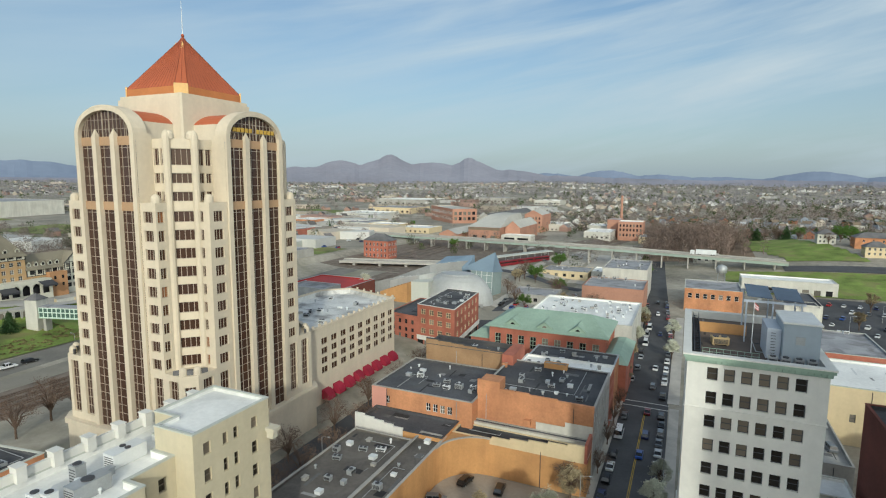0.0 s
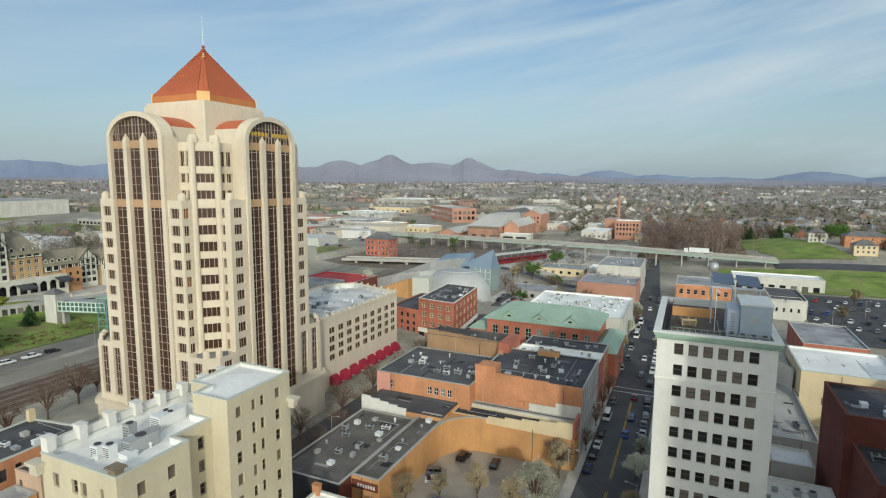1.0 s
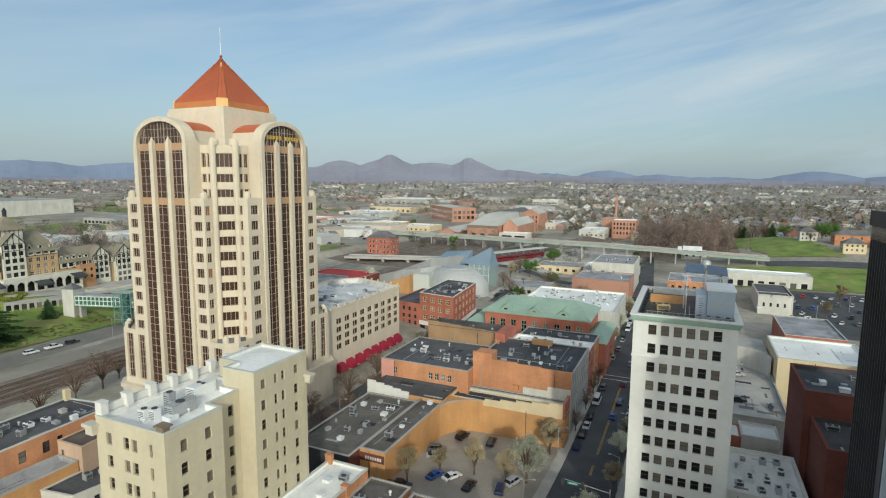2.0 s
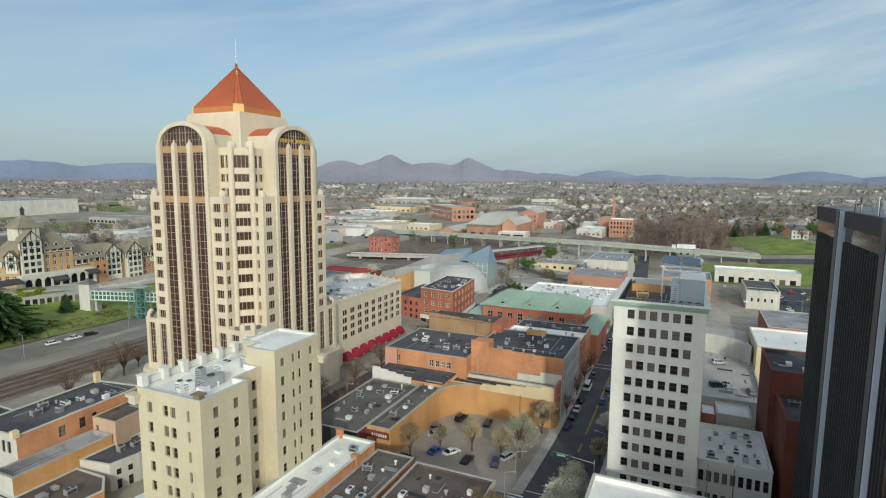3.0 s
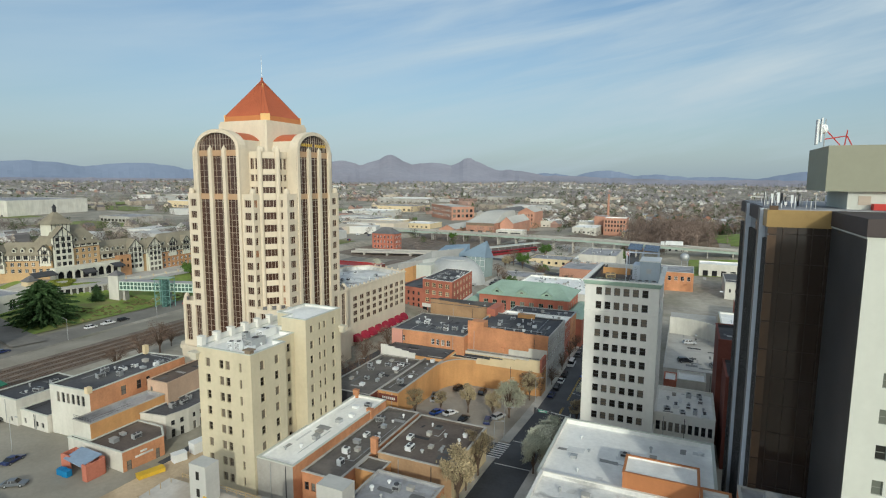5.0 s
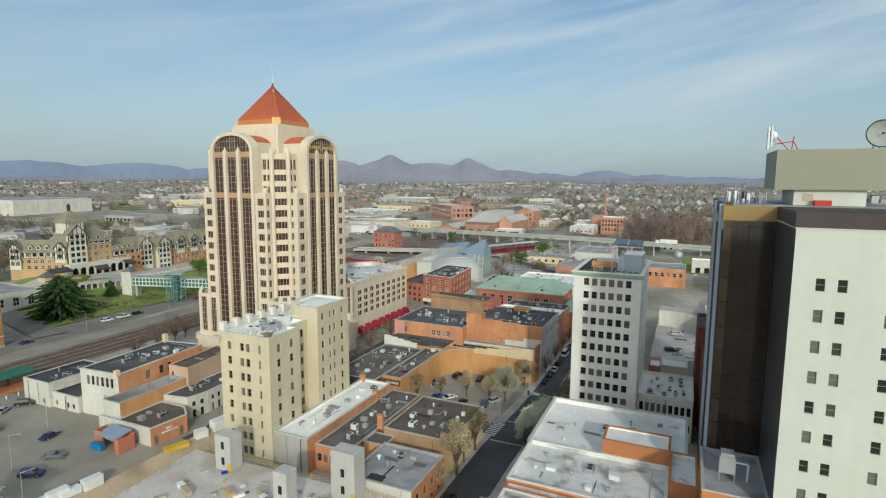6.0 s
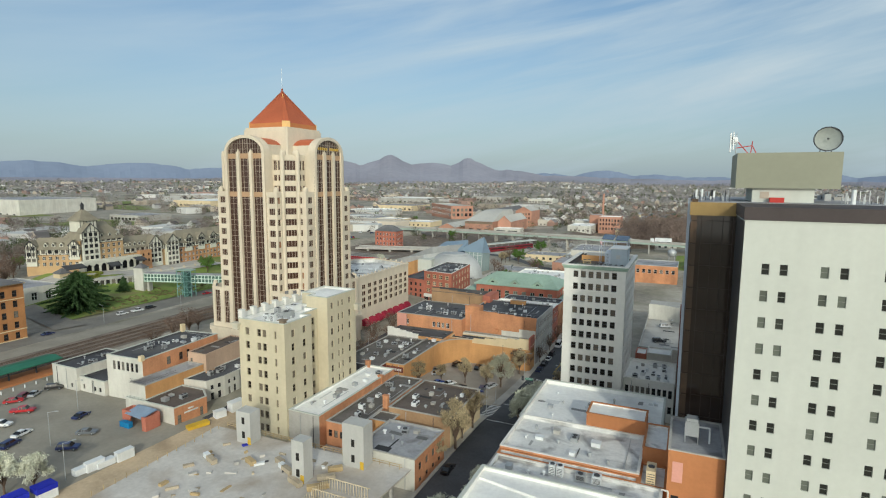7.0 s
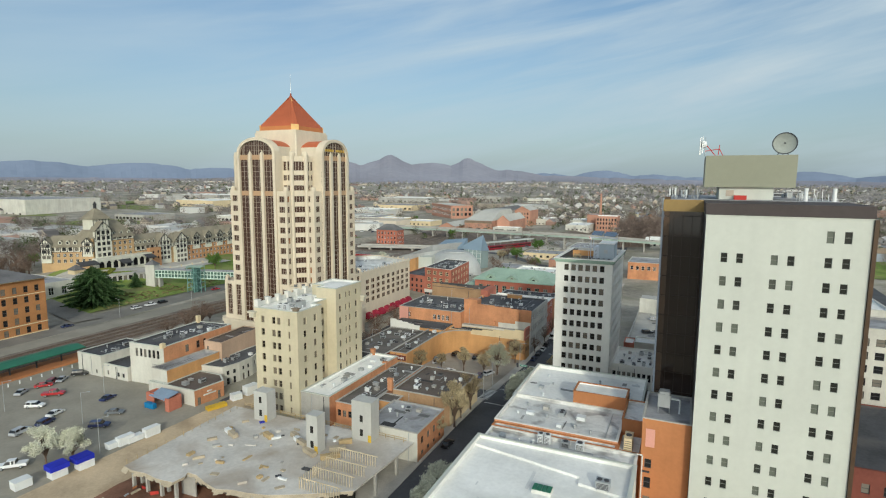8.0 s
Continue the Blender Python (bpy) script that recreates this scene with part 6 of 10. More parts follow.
# ---- museum ----
def museum():
    th = thing("museum", "museum with curved pale metal walls and a blue-grey roof blade", "museum", (-118, 280, -5))
    zinc = mat("pale_zinc", (0.50, 0.50, 0.48), 0.5, 0.08, 2, metal=0.15, streak=0.12)
    dark = mat("dark_zinc", (0.30, 0.30, 0.29), 0.6, 0.12, 2)
    blue = mat("blue_grey_panels", (0.20, 0.27, 0.34), 0.45, 0.08, 2)
    # rounded drum of lapped metal plates, open towards the back
    n = 30
    for j in range(7):
        s = Shape()
        for k in range(n):
            a, b = radians(-165 + 240 * k / n), radians(-165 + 240 * (k + 1) / n)
            f0, f1 = j / 7, (j + 1.06) / 7
            q = lambda t, f: (-113.5 + 20.5 * math.cos(f * 1.35) ** 0.6 * math.cos(t), 272 + 16 * math.cos(f * 1.35) ** 0.6 * math.sin(t), -6 + 19.6 * math.sin(f * 1.35) + 0.12 * j)
            s.face([q(a, f0), q(b, f0), q(b, f1), q(a, f1)])
        part("drum_plate", s, zinc, th, "curved pale metal plate", smooth=True)
    s = Shape()
    s.prism([(-113.5 + 9.5 * math.cos(2 * math.pi * k / 16), 272 + 7.4 * math.sin(2 * math.pi * k / 16)) for k in range(16)], 11.0, 13.9)
    part("drum_roof", s, zinc, th)
    s = Shape()
    h = s.wall((-112, 255.2), (-95, 262), -6.5, 0.5, spread(18, 4, 3.4), [(-5.5, -0.6)], 0.3)
    part("entrance_wall", s, dark, th)
    glaze(th, (-112, 255.2), (-95, 262), h, 0.3, 2, 1, metal_grey, window_glass)
    # pale wall and ochre wing beside the drum
    s = Shape()
    s.prism([(-133, 254.5), (-124, 257), (-126, 275), (-134, 275)], -7, 10.6)
    part("white_wall", s, white_paint, th, "plain pale blue-white wall")
    s = Shape()
    s.prism([(-150, 251), (-133.2, 250), (-133.2, 262), (-150, 266)], -7, 4.5)
    for x0, x1, z0, z1 in ((-150, -133.2, 4.5, 10.4),):
        s.face([(x0, 251, z0), (x1, 250, z0), (x1, 250, z1)])
        s.face([(x1, 250, z0), (x1, 262, z0), (x1, 262, z1), (x1, 250, z1)])
        s.face([(x0, 251, z0), (x1, 250, z1), (x1, 262, z1), (x0, 266, z0)])
    part("ochre_wall", s, tan_brick, th, "ochre panelled wing with a raking top")
    # long roof wings lapped like leaves, raking up to the drum
    for p, za, zb, m in ((((-184, 264), (-150, 268), (-136, 280), (-176, 284)), 0.5, 9.5, dark), (((-170, 272), (-132, 262), (-120, 284), (-158, 296)), 3.5, 12.8, zinc), (((-160, 284), (-134, 280), (-118, 300), (-150, 312)), 6.0, 16.2, dark)):
        s = Shape()
        top = [(*p[0], za), (*p[1], zb), (*p[2], zb + 0.8), (*p[3], za + 0.6)]
        s.face(top)
        for k in range(4):
            c, d = top[k], top[(k + 1) % 4]
            s.face([(c[0], c[1], -7), (d[0], d[1], -7), d, c])
        part("wing", s, m, th, "long tilted zinc roof wing")
        e = Shape()
        for k in range(3):
            f = (k + 1) / 4
            u, v = Vector(top[0]).lerp(Vector(top[3]), f), Vector(top[1]).lerp(Vector(top[2]), f)
            e.tube(u + Vector((0, 0, 0.1)), v + Vector((0, 0, 0.1)), 0.22, 0.22, 5)
        part("roof_edge", e, zinc, th)
    # blue-grey slab and the pointed blade over the glass prow
    s = Shape()
    top = [(-139, 298, 13.6), (-117.8, 296, 13.4), (-115.5, 303, 20.0), (-137, 310, 17.0)]
    s.face(top)
    for k in range(4):
        c, d = top[k], top[(k + 1) % 4]
        s.face([(c[0], c[1], 4), (d[0], d[1], 4), d, c])
    part("blue_slab", s, blue, th, "tilted blue-grey roof slab")
    s = Shape()
    s.face([(-118, 288, 13.6), (-98.9, 288, 13.0), (-98.2, 290, 24.3)])
    s.face([(-98.9, 288, 13.0), (-97.0, 301, 11.5), (-98.2, 290, 24.3)])
    s.face([(-118, 288, 13.6), (-98.2, 290, 24.3), (-97.0, 301, 11.5), (-116, 304, 12.5)])
    s.face([(-118, 288, 13.6), (-116, 304, 12.5), (-97.0, 301, 11.5), (-98.9, 288, 13.0)])
    part("blade", s, blue, th, "pointed blue-grey roof blade")
    s = Shape()
    s.face([(-112, 288.4, -5), (-99.9, 288.4, -5), (-99.0, 288.4, 12.9), (-112, 288.4, 13.3)])
    s.face([(-99.9, 288.4, -5), (-98.0, 300, -5), (-97.4, 300, 11.5), (-99.0, 288.4, 12.9)])
    part("glass_front", s, mat("pale_green_glass", (0.27, 0.33, 0.32), 0.2, 0.1, 2), th, "pale green glass front")
    for f in (0.0, 0.25, 0.5, 0.75, 1.0):
        e = Shape()
        e.tube((-112 + 12.1 * f, 288.2, -5), (-112 + 13.0 * f, 288.2, 13.2), 0.14, 0.14, 5)
        part("mullion", e, metal_white, th)
    for z in (-1, 3, 7, 11):
        e = Shape()
        e.tube((-112, 288.2, z), (-99.4, 288.2, z), 0.1, 0.1, 5)
        part("transom", e, metal_white, th)


museum()
block("red_roof_hall", "low hall with dark red roof and glazed front", rect(-196, -160, 226, 262), 8.5, dark_brick, red_paint, 0.5, 0.4, metal_grey)
block("grey_glazed_hall", "grey glazed rooftop hall", rect(-180, -158, 212, 225.9), 12.0, metal_grey, grey_roof, 0.5, 0.4, None)


# ---- red brick house beside the viaduct, train shed and works ----
def hip_house(name, label, x0, x1, y0, y1, ze, zr, wm, rm, n0, n1, rows, base=-8.0):
    th = thing(name, label, "house", ((x0 + x1) / 2, (y0 + y1) / 2, gz((x0 + x1) / 2, (y0 + y1) / 2)))
    s = Shape()
    pts = rect(x0, x1, y0, y1)
    for k in range(4):
        p0, p1 = pts[k], pts[(k + 1) % 4]
        n = n0 if k % 2 == 0 else n1
        h = s.wall(p0, p1, base, ze, spread(math.dist(p0, p1), n, 1.5), rows, 0.25)
        if k < 2:
            glaze(th, p0, p1, h, 0.25, 1, 2, metal_white, window_glass)
    part("wall", s, wm, th)
    r = Shape()
    e = rect(x0 - 0.6, x1 + 0.6, y0 - 0.6, y1 + 0.6)
    ln = min(x1 - x0, y1 - y0) / 2
    a, b = (x0 + ln, (y0 + y1) / 2), (x1 - ln, (y0 + y1) / 2)
    if x1 - x0 < y1 - y0:
        a, b = ((x0 + x1) / 2, y0 + ln), ((x0 + x1) / 2, y1 - ln)
        r.face([(*e[0], ze), (*e[1], ze), (*a, zr)])
        r.face([(*e[1], ze), (*e[2], ze), (*b, zr), (*a, zr)])
        r.face([(*e[2], ze), (*e[3], ze), (*b, zr)])
        r.face([(*e[3], ze), (*e[0], ze), (*a, zr), (*b, zr)])
    else:
        r.face([(*e[0], ze), (*e[1], ze), (*b, zr), (*a, zr)])
        r.face([(*e[1], ze), (*e[2], ze), (*b, zr)])
        r.face([(*e[2], ze), (*e[3], ze), (*a, zr), (*b, zr)])
        r.face([(*e[3], ze), (*e[0], ze), (*a, zr)])
    part("roof", r, rm, th)
    return th


hip_house("red_brick_house", "square red brick house with a grey hip roof", -243, -220, 381, 395, 15.0, 20.5, red_brick, slate, 6, 5, [(2, 4.4), (6.4, 8.8), (10.8, 13.2)])


def shed(name, label, x0, x1, y0, y1, ze, zr, wm, rm, arch=False):
    th = thing(name, label, "shed", ((x0 + x1) / 2, (y0 + y1) / 2, gz((x0 + x1) / 2, (y0 + y1) / 2)))
    s = Shape()
    s.prism(rect(x0, x1, y0, y1), gz(x0, y0) - 4, ze)
    xm = (x0 + x1) / 2
    n = 10 if arch else 2
    prof = []
    for k in range(n + 1):
        f = -1 + 2 * k / n
        prof.append((xm + f * (x1 - x0) / 2, ze + (zr - ze) * (math.sqrt(max(0, 1 - f * f)) if arch else 1 - abs(f))))
    s.face([(x, y0, z) for x, z in prof])
    part("wall", s, wm, th)
    r = Shape()
    for a, b in zip(prof[:-1], prof[1:]):
        r.face([(a[0], y0 - 0.8, a[1] + 0.1), (b[0], y0 - 0.8, b[1] + 0.1), (b[0], y1, b[1] + 0.1), (a[0], y1, a[1] + 0.1)])
    part("roof", r, rm, th)
    return th


pale_roof = mat("pale_metal_roof", (0.50, 0.48, 0.43), 0.7, 0.1, 4)


def station_hall():
    th = thing("train_shed", "low rose brick hall with a broad pale hip roof", "shed", (-200, 600, 0))
    x0, x1, y0, y1, ze, zr = -222, -186, 562, 650, 13.5, 25.0
    s = Shape()
    h = s.wall((x0, y0), (x1, y0), -6, ze, spread(x1 - x0, 3, 5.0), [(1.0, 4.5)], 0.4)
    s.wall((x1, y0), (x1, y1), -6, ze)
    s.wall((x1, y1), (x0, y1), -6, ze)
    s.wall((x0, y1), (x0, y0), -6, ze)
    part("wall", s, far_brick, th)
    glaze(th, (x0, y0), (x1, y0), h, 0.4, 3, 1, metal_dark, window_glass)
    r = Shape()
    r.face([(x0 - 1, y0 - 1, ze), (x1 + 1, y0 - 1, ze), (x1 - 2, y0 + 44, zr), (x0 + 10, y0 + 44, zr)])
    r.face([(x0 - 1, y1, ze), (x0 - 1, y0 - 1, ze), (x0 + 10, y0 + 44, zr), (x0 + 10, y1, zr)])
    r.face([(x0 + 10, y0 + 44, zr), (x1 - 2, y0 + 44, zr), (x1 - 2, y1, zr), (x0 + 10, y1, zr)])
    r.face([(x1 + 1, y0 - 1, ze), (x1 + 1, y1, ze), (x1 - 2, y1, zr), (x1 - 2, y0 + 44, zr)])
    part("roof", r, pale_roof, th)
    b = Shape()
    b.box(x0 - 0.2, x1 + 0.2, y0 - 0.25, y0, ze - 3.2, ze - 0.4)
    part("eaves_band", b, brown_shingle, th)


station_hall()
shed("train_shed", "brick hall with a pale gabled roof and tan gable", -184, -167, 576, 650, 13.0, 20.5, far_brick, pale_roof)
lo = block("loading_hall", "white loading hall with a dark open front", rect(-182, -150, 556, 575), 6.5, white_brick, white_roof, 0.5, 0.4, None, {0: dict(n=2, w=12, rows=[(-2, 4.2)], depth=1.5, nx=4, ny=1, frame=metal_dark)})
hip = shed("brick_mill", "tall red brick mill with a white-edged gable", -193, -170, 684, 730, 21.0, 27.0, far_brick, pale_roof)
for z in (4, 9.5, 15):
    for x in (-189.5, -185.2, -181.5, -177.8, -173.5):
        w = Shape()
        w.box(x - 0.9, x + 0.9, 683.85, 684.05, z, z + 3)
        part("window", w, window_glass, hip)
block("brick_works", "long rose brick works with two rows of windows", [(-375, 788), (-303, 706), (-276, 730), (-348, 812)], 24.0, far_brick, pale_roof, 0.8, 0.4, None, {0: dict(n=18, w=4.2, rows=[(8, 12.5), (15.5, 20)], depth=0.3, nx=3, frame=metal_white), 1: dict(n=5, w=4.2, rows=[(8, 12.5), (15.5, 20)], depth=0.3)})
shed("long_shed", "long shed with a dark roof beside the works", -262, -240, 700, 900, 13.0, 19.0, grey_concrete, slate)
shed("goods_shed", "long goods shed with a tan gabled roof", -250, -228, 545, 690, 6.0, 11.0, far_brick, pale_roof)
block("brick_store", "square rose brick store with a white roof", rect(-76, -48, 672, 700), 17.0, far_brick, white_roof, 0.8, 0.4, None, {0: dict(n=7, w=2.0, rows=[(0, 3), (6, 9), (11, 14)], depth=0.3)})
block("brick_store", "dark brick store beside the chimney", rect(-92, -76.1, 700, 730), 17.0, far_brick, grey_roof, 0.8, 0.4, None)
ch = Shape()
ch.lathe((-80.5, 745, 0), [(2.0, 0), (1.3, 44), (1.55, 44.2), (1.55, 45.6), (0.6, 45.7)], 12)
single("chimney", ch, far_brick, "tall slender red brick factory chimney", "chimney")


def train():
    th = thing("train", "dark red railway carriages under a white platform canopy", "train", (-120, 420, 0))
    for k, (x, y) in enumerate(((-128, 386), (-119.5, 403), (-111, 420))):
        s = Shape()
        s.obox((x, y), Vector((0.45, 0.89)), Vector((-0.89, 0.45)), 0, 18.5, -1.5, 1.5, 0.5, 4.2)
        part("carriage", s, dark_red_paint, th)
        s = Shape()
        s.obox((x, y), Vector((0.45, 0.89)), Vector((-0.89, 0.45)), 0.5, 18.0, -1.53, 1.53, 2.4, 3.4)
        part("window_band", s, car_glass, th)
    s = Shape()
    s.obox((-137, 392), Vector((0.45, 0.89)), Vector((-0.89, 0.45)), 0, 70, -4, 4, 5.6, 6.1)
    cn = single("platform_canopy", s, white_paint, "long white platform canopy", "canopy")
    for k in range(9):
        p = Shape()
        p.obox((-137, 392), Vector((0.45, 0.89)), Vector((-0.89, 0.45)), k * 8.5, k * 8.5 + 0.4, -0.2, 0.2, -1, 5.6)
        q = part_of(cn, "post", p, metal_grey)


dark_red_paint = mat("dark_red_paint", (0.20, 0.015, 0.02), 0.5, 0.1)


def part_of(ob, name, shape, material):
    c = new(name, shape.mesh(name, material))
    c.parent = ob
    return c


train()

# ---- right-hand blocks ----
block("dark_brick_block", "tall dark red brick block with stepped black roofs", rect(31.8, 46, 103, 121), 23.5, dark_brick, black_roof, 0.8, 0.4, None)
block("dark_brick_block", "lower dark red brick block with a black roof", rect(33.0, 58, 88, 102.97), 18.6, dark_brick, black_roof, 0.8, 0.4, None)
block("cream_hall", "cream painted hall with a broad white roof", rect(36.5, 62, 171, 198), 10.4, cream_wall, white_roof, 0.6, 0.4, white_paint, {0: dict(n=3, w=1.4, rows=[(1.0, 3.2)], depth=0.3)})
pd = block("parking_deck", "pale concrete parking deck with a curved upper ramp", rect(18, 36.2, 140, 205), 2.2, grey_concrete, grey_concrete, 0.9, 0.3, None)
bend = [(18.3 + 17.5 * math.sin(math.pi / 2 * k / 12), 178.0 + 12.5 * math.cos(math.pi / 2 * k / 12)) for k in range(13)]
b = Shape()
b.prism(bend + [(35.85, 204.6), (18.35, 204.6)], 1.25, 7.0, floor=True)
part("upper_deck", b, grey_concrete, pd)
b = Shape()
for q0, q1 in zip(bend[:-1], bend[1:]):
    d_ = (Vector(q1) - Vector(q0)).normalized()
    b.obox(q0, d_, Vector((-d_.y, d_.x)), -0.02, math.dist(q0, q1) + 0.02, -0.3, -0.01, 1.3, 8.2)
part("curved_ramp_wall", b, white_brick, pd, "smooth pale wall curving along the ramp")
block("white_plant_house", "small white rooftop house", rect(22.5, 30.0, 113.1, 121), 8.0, white_brick, white_roof, 0.5, 0.3, None)
block("brick_hut", "small red brick hut with white roof", rect(19.0, 22.4, 113.1, 120), 7.4, red_brick, white_roof, 0.4, 0.3, None)
block("white_garage_row", "long white garage row with dark doors", rect(32, 82, 382, 400), 5.0, white_brick, white_roof, 0.6, 0.3, None, {0: dict(n=8, w=3.4, rows=[(-4, 0.5)], depth=0.4, nx=1, ny=1)})
block("brick_store", "orange brick store with a white end wall", rect(0, 28, 322, 352), 6.8, orange_brick, grey_roof, 0.6, 0.3, white_paint, {0: dict(n=7, w=2.0, rows=[(1.5, 4.2)], depth=0.3, frame=metal_white)})
block("white_flat_shop", "white painted shop with a flat black roof", rect(45.3, 61.5, 311.5, 346), 4.6, white_brick, black_roof, 0.5, 0.3, None, {0: dict(n=4, w=1.1, rows=[(0.2, 2.4)], depth=0.3)})
block("white_house", "small white house with small windows", rect(45, 60, 308, 322), 4.2, white_brick, black_roof, 0.6, 0.3, None, {0: dict(n=4, w=1.0, rows=[(-1.0, 1.0)], depth=0.2)})
block("red_roof_shop", "shop with a rust red and grey roof", rect(47, 68, 232, 268), 3.2, red_brick, grey_roof, 0.5, 0.3, white_paint)
block("orange_shop", "low orange brick shop", rect(66, 90, 176, 200), 8.0, orange_brick, grey_roof, 0.5, 0.3, None)
block("brick_hall", "brick hall with a flat dark roof", rect(66, 100, 108, 130), 16.0, dark_brick, black_roof, 0.6, 0.3, None, {0: dict(n=8, w=1.4, rows=[(3, 5), (8, 10)], depth=0.25)})
block("white_hall", "pale office hall with horizontal windows", rect(70, 100, 136, 160), 22.0, white_brick, white_roof, 0.6, 0.3, None, {0: dict(n=6, w=3.6, rows=[(4, 6.2), (9, 11.2), (14, 16.2)], depth=0.25), 3: dict(n=5, w=3.2, rows=[(4, 6.2), (9, 11.2), (14, 16.2)], depth=0.25)})
area("ground_parking_east", "dark asphalt car park in the east", 62, 150, 270, 376, asphalt, 0.08, "car park")


# ---- the distant town ----
def far_town():
    rnd = random.Random(77)
    kinds = []
    tones = [(0.62, 0.60, 0.54), (0.55, 0.50, 0.42), (0.42, 0.40, 0.38), (0.36, 0.16, 0.10), (0.58, 0.52, 0.36), (0.30, 0.33, 0.38)]
    roofs = [slate, brown_shingle, grey_roof, slate, grey_roof, brown_shingle]
    for i, c in enumerate(tones):
        w, d, h = rnd.uniform(8, 11), rnd.uniform(9, 13), rnd.uniform(4.5, 6.5)
        th = thing("house", "small town house with a gable roof among trees", "house", (0, 0, 0), "town houses")
        s = Shape()
        s.prism(rect(-w / 2, w / 2, -d / 2, d / 2), -3, h)
        s.face([(-w / 2, -d / 2, h), (w / 2, -d / 2, h), (0, -d / 2, h + w * 0.36)])
        part("wall", s, mat(f"house_wall_{'abcdef'[i]}", c, 0.85, 0.06), th)
        r = Shape()
        gable(r, -w / 2, w / 2, -d / 2, d / 2, h, h + w * 0.38)
        part("roof", r, roofs[i], th)
        for x in (-w / 4, w / 4):
            for z in (0.8, 3.4):
                q = Shape()
                q.box(x - 0.6, x + 0.6, -d / 2 - 0.05, -d / 2 + 0.02, z, z + 1.5)
                part("window", q, window_glass, th)
        kinds.append([th, False])
    count = 0
    stuff_w, stuff_r = [Shape() for _ in range(3)], Shape()
    wood, green = Shape(), Shape()

    haze_wood = Shape()

    def crown(s, x, y, z, r, h, n, size, slim):
        """Many thin twig slips spread through a rounded, uneven crown."""
        for k in range(n):
            a, f = rnd.uniform(0, 6.283), rnd.random()
            rr = r * math.sqrt(rnd.random()) * (1.0 - 0.75 * abs(f - 0.42) ** 1.3 * 1.6)
            cx, cy, cz = x + rr * math.cos(a), y + rr * math.sin(a), z + h * (0.12 + 0.88 * f)
            ln = size * rnd.uniform(0.6, 1.3)
            ux, uy, uz = rnd.gauss(0, 0.6) * ln, rnd.gauss(0, 0.6) * ln, rnd.uniform(0.2, 1.0) * ln
            b = rnd.uniform(0, 6.283)
            vx, vy = math.cos(b) * ln * slim, math.sin(b) * ln * slim
            s.face([(cx - vx, cy - vy, cz), (cx + vx, cy + vy, cz), (cx + ux, cy + uy, cz + uz)])

    def industrial(x, y):
        return x < -230 and y < 1250 and x > -1300

    for k in range(3700):
        d = 480 + 3700 * rnd.random() ** 1.4
        a = radians(24 + rnd.uniform(-52, 56))
        x, y = -math.sin(a) * d, math.cos(a) * d
        if -300 < x < 60 and y < 720:
            continue
        if 20 < x < 175 and 370 < y < 660 or -400 < x < -220 and 520 < y < 830 or -880 < x < -600 and 340 < y < 545:
            continue
        dens = noise.noise((x * 0.003, y * 0.003, 1.0))
        if dens > -0.2:
            z = gz(x, y)
            if d < 1150 and x > -60 and count < 190:
                slot = kinds[rnd.randrange(6)]
                m = Matrix.Translation((x, y, z)) @ Matrix.Rotation(rnd.uniform(-0.6, 0.6) + rnd.choice((0, 1.57)), 4, "Z")
                if slot[1]:
                    copy_thing(slot[0], m)
                else:
                    slot[0].matrix_basis = m
                    slot[1] = True
                count += 1
            else:
                ind = industrial(x, y)
                if ind and rnd.random() < 0.6:
                    continue
                big = rnd.random() < (0.5 if ind else 0.05)
                w, e, h = (rnd.uniform(25, 75), rnd.uniform(18, 40), rnd.uniform(5, 9)) if big else (rnd.uniform(8, 13), rnd.uniform(9, 14), rnd.uniform(4, 6.5))
                t = rnd.uniform(-0.5, 0.5)
                ux, uy = Vector((math.cos(t), math.sin(t))), Vector((-math.sin(t), math.cos(t)))
                sw = stuff_w[rnd.choice((0, 0, 0, 0, 1, 1, 1, 2))]
                sw.obox((x, y), ux, uy, -w / 2, w / 2, -e / 2, e / 2, z - 4, z + h)
                if not big:
                    p = lambda a_, b_, c_: (x + ux.x * a_ + uy.x * b_, y + ux.y * a_ + uy.y * b_, z + c_)
                    zr = h + w * 0.36
                    stuff_r.face([p(w / 2 + 0.5, -e / 2, h), p(w / 2 + 0.5, e / 2, h), p(0, e / 2, zr), p(0, -e / 2, zr)])
                    stuff_r.face([p(-w / 2 - 0.5, e / 2, h), p(-w / 2 - 0.5, -e / 2, h), p(0, -e / 2, zr), p(0, e / 2, zr)])
                    sw.face([p(-w / 2, -e / 2, h), p(w / 2, -e / 2, h), p(0, -e / 2, zr)])
    for k in range(30000):
        d = 430 + 4000 * rnd.random() ** 1.25
        a = radians(24 + rnd.uniform(-52, 56))
        x, y = -math.sin(a) * d, math.cos(a) * d
        if -400 < x < 25 and y < 720 and rnd.random() < 0.9:
            continue
        if 20 < x < 175 and 360 < y < 650 or 20 < x < 60 and 360 < y < 480:
            continue
        if industrial(x, y) and rnd.random() < 0.5:
            continue
        if noise.noise((x * 0.0034, y * 0.005, 7.0)) < (0.02 if x < -250 else -0.2) and rnd.random() < 0.82:
            continue
        if -880 < x < -600 and 340 < y < 545:
            continue
        z = gz(x, y)
        far = d / 1000
        r = rnd.uniform(3.2, 6.0) * (1 + 0.22 * far)
        ever = rnd.random() < 0.15
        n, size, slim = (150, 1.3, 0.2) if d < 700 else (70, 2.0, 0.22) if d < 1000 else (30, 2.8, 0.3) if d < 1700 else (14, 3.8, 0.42)
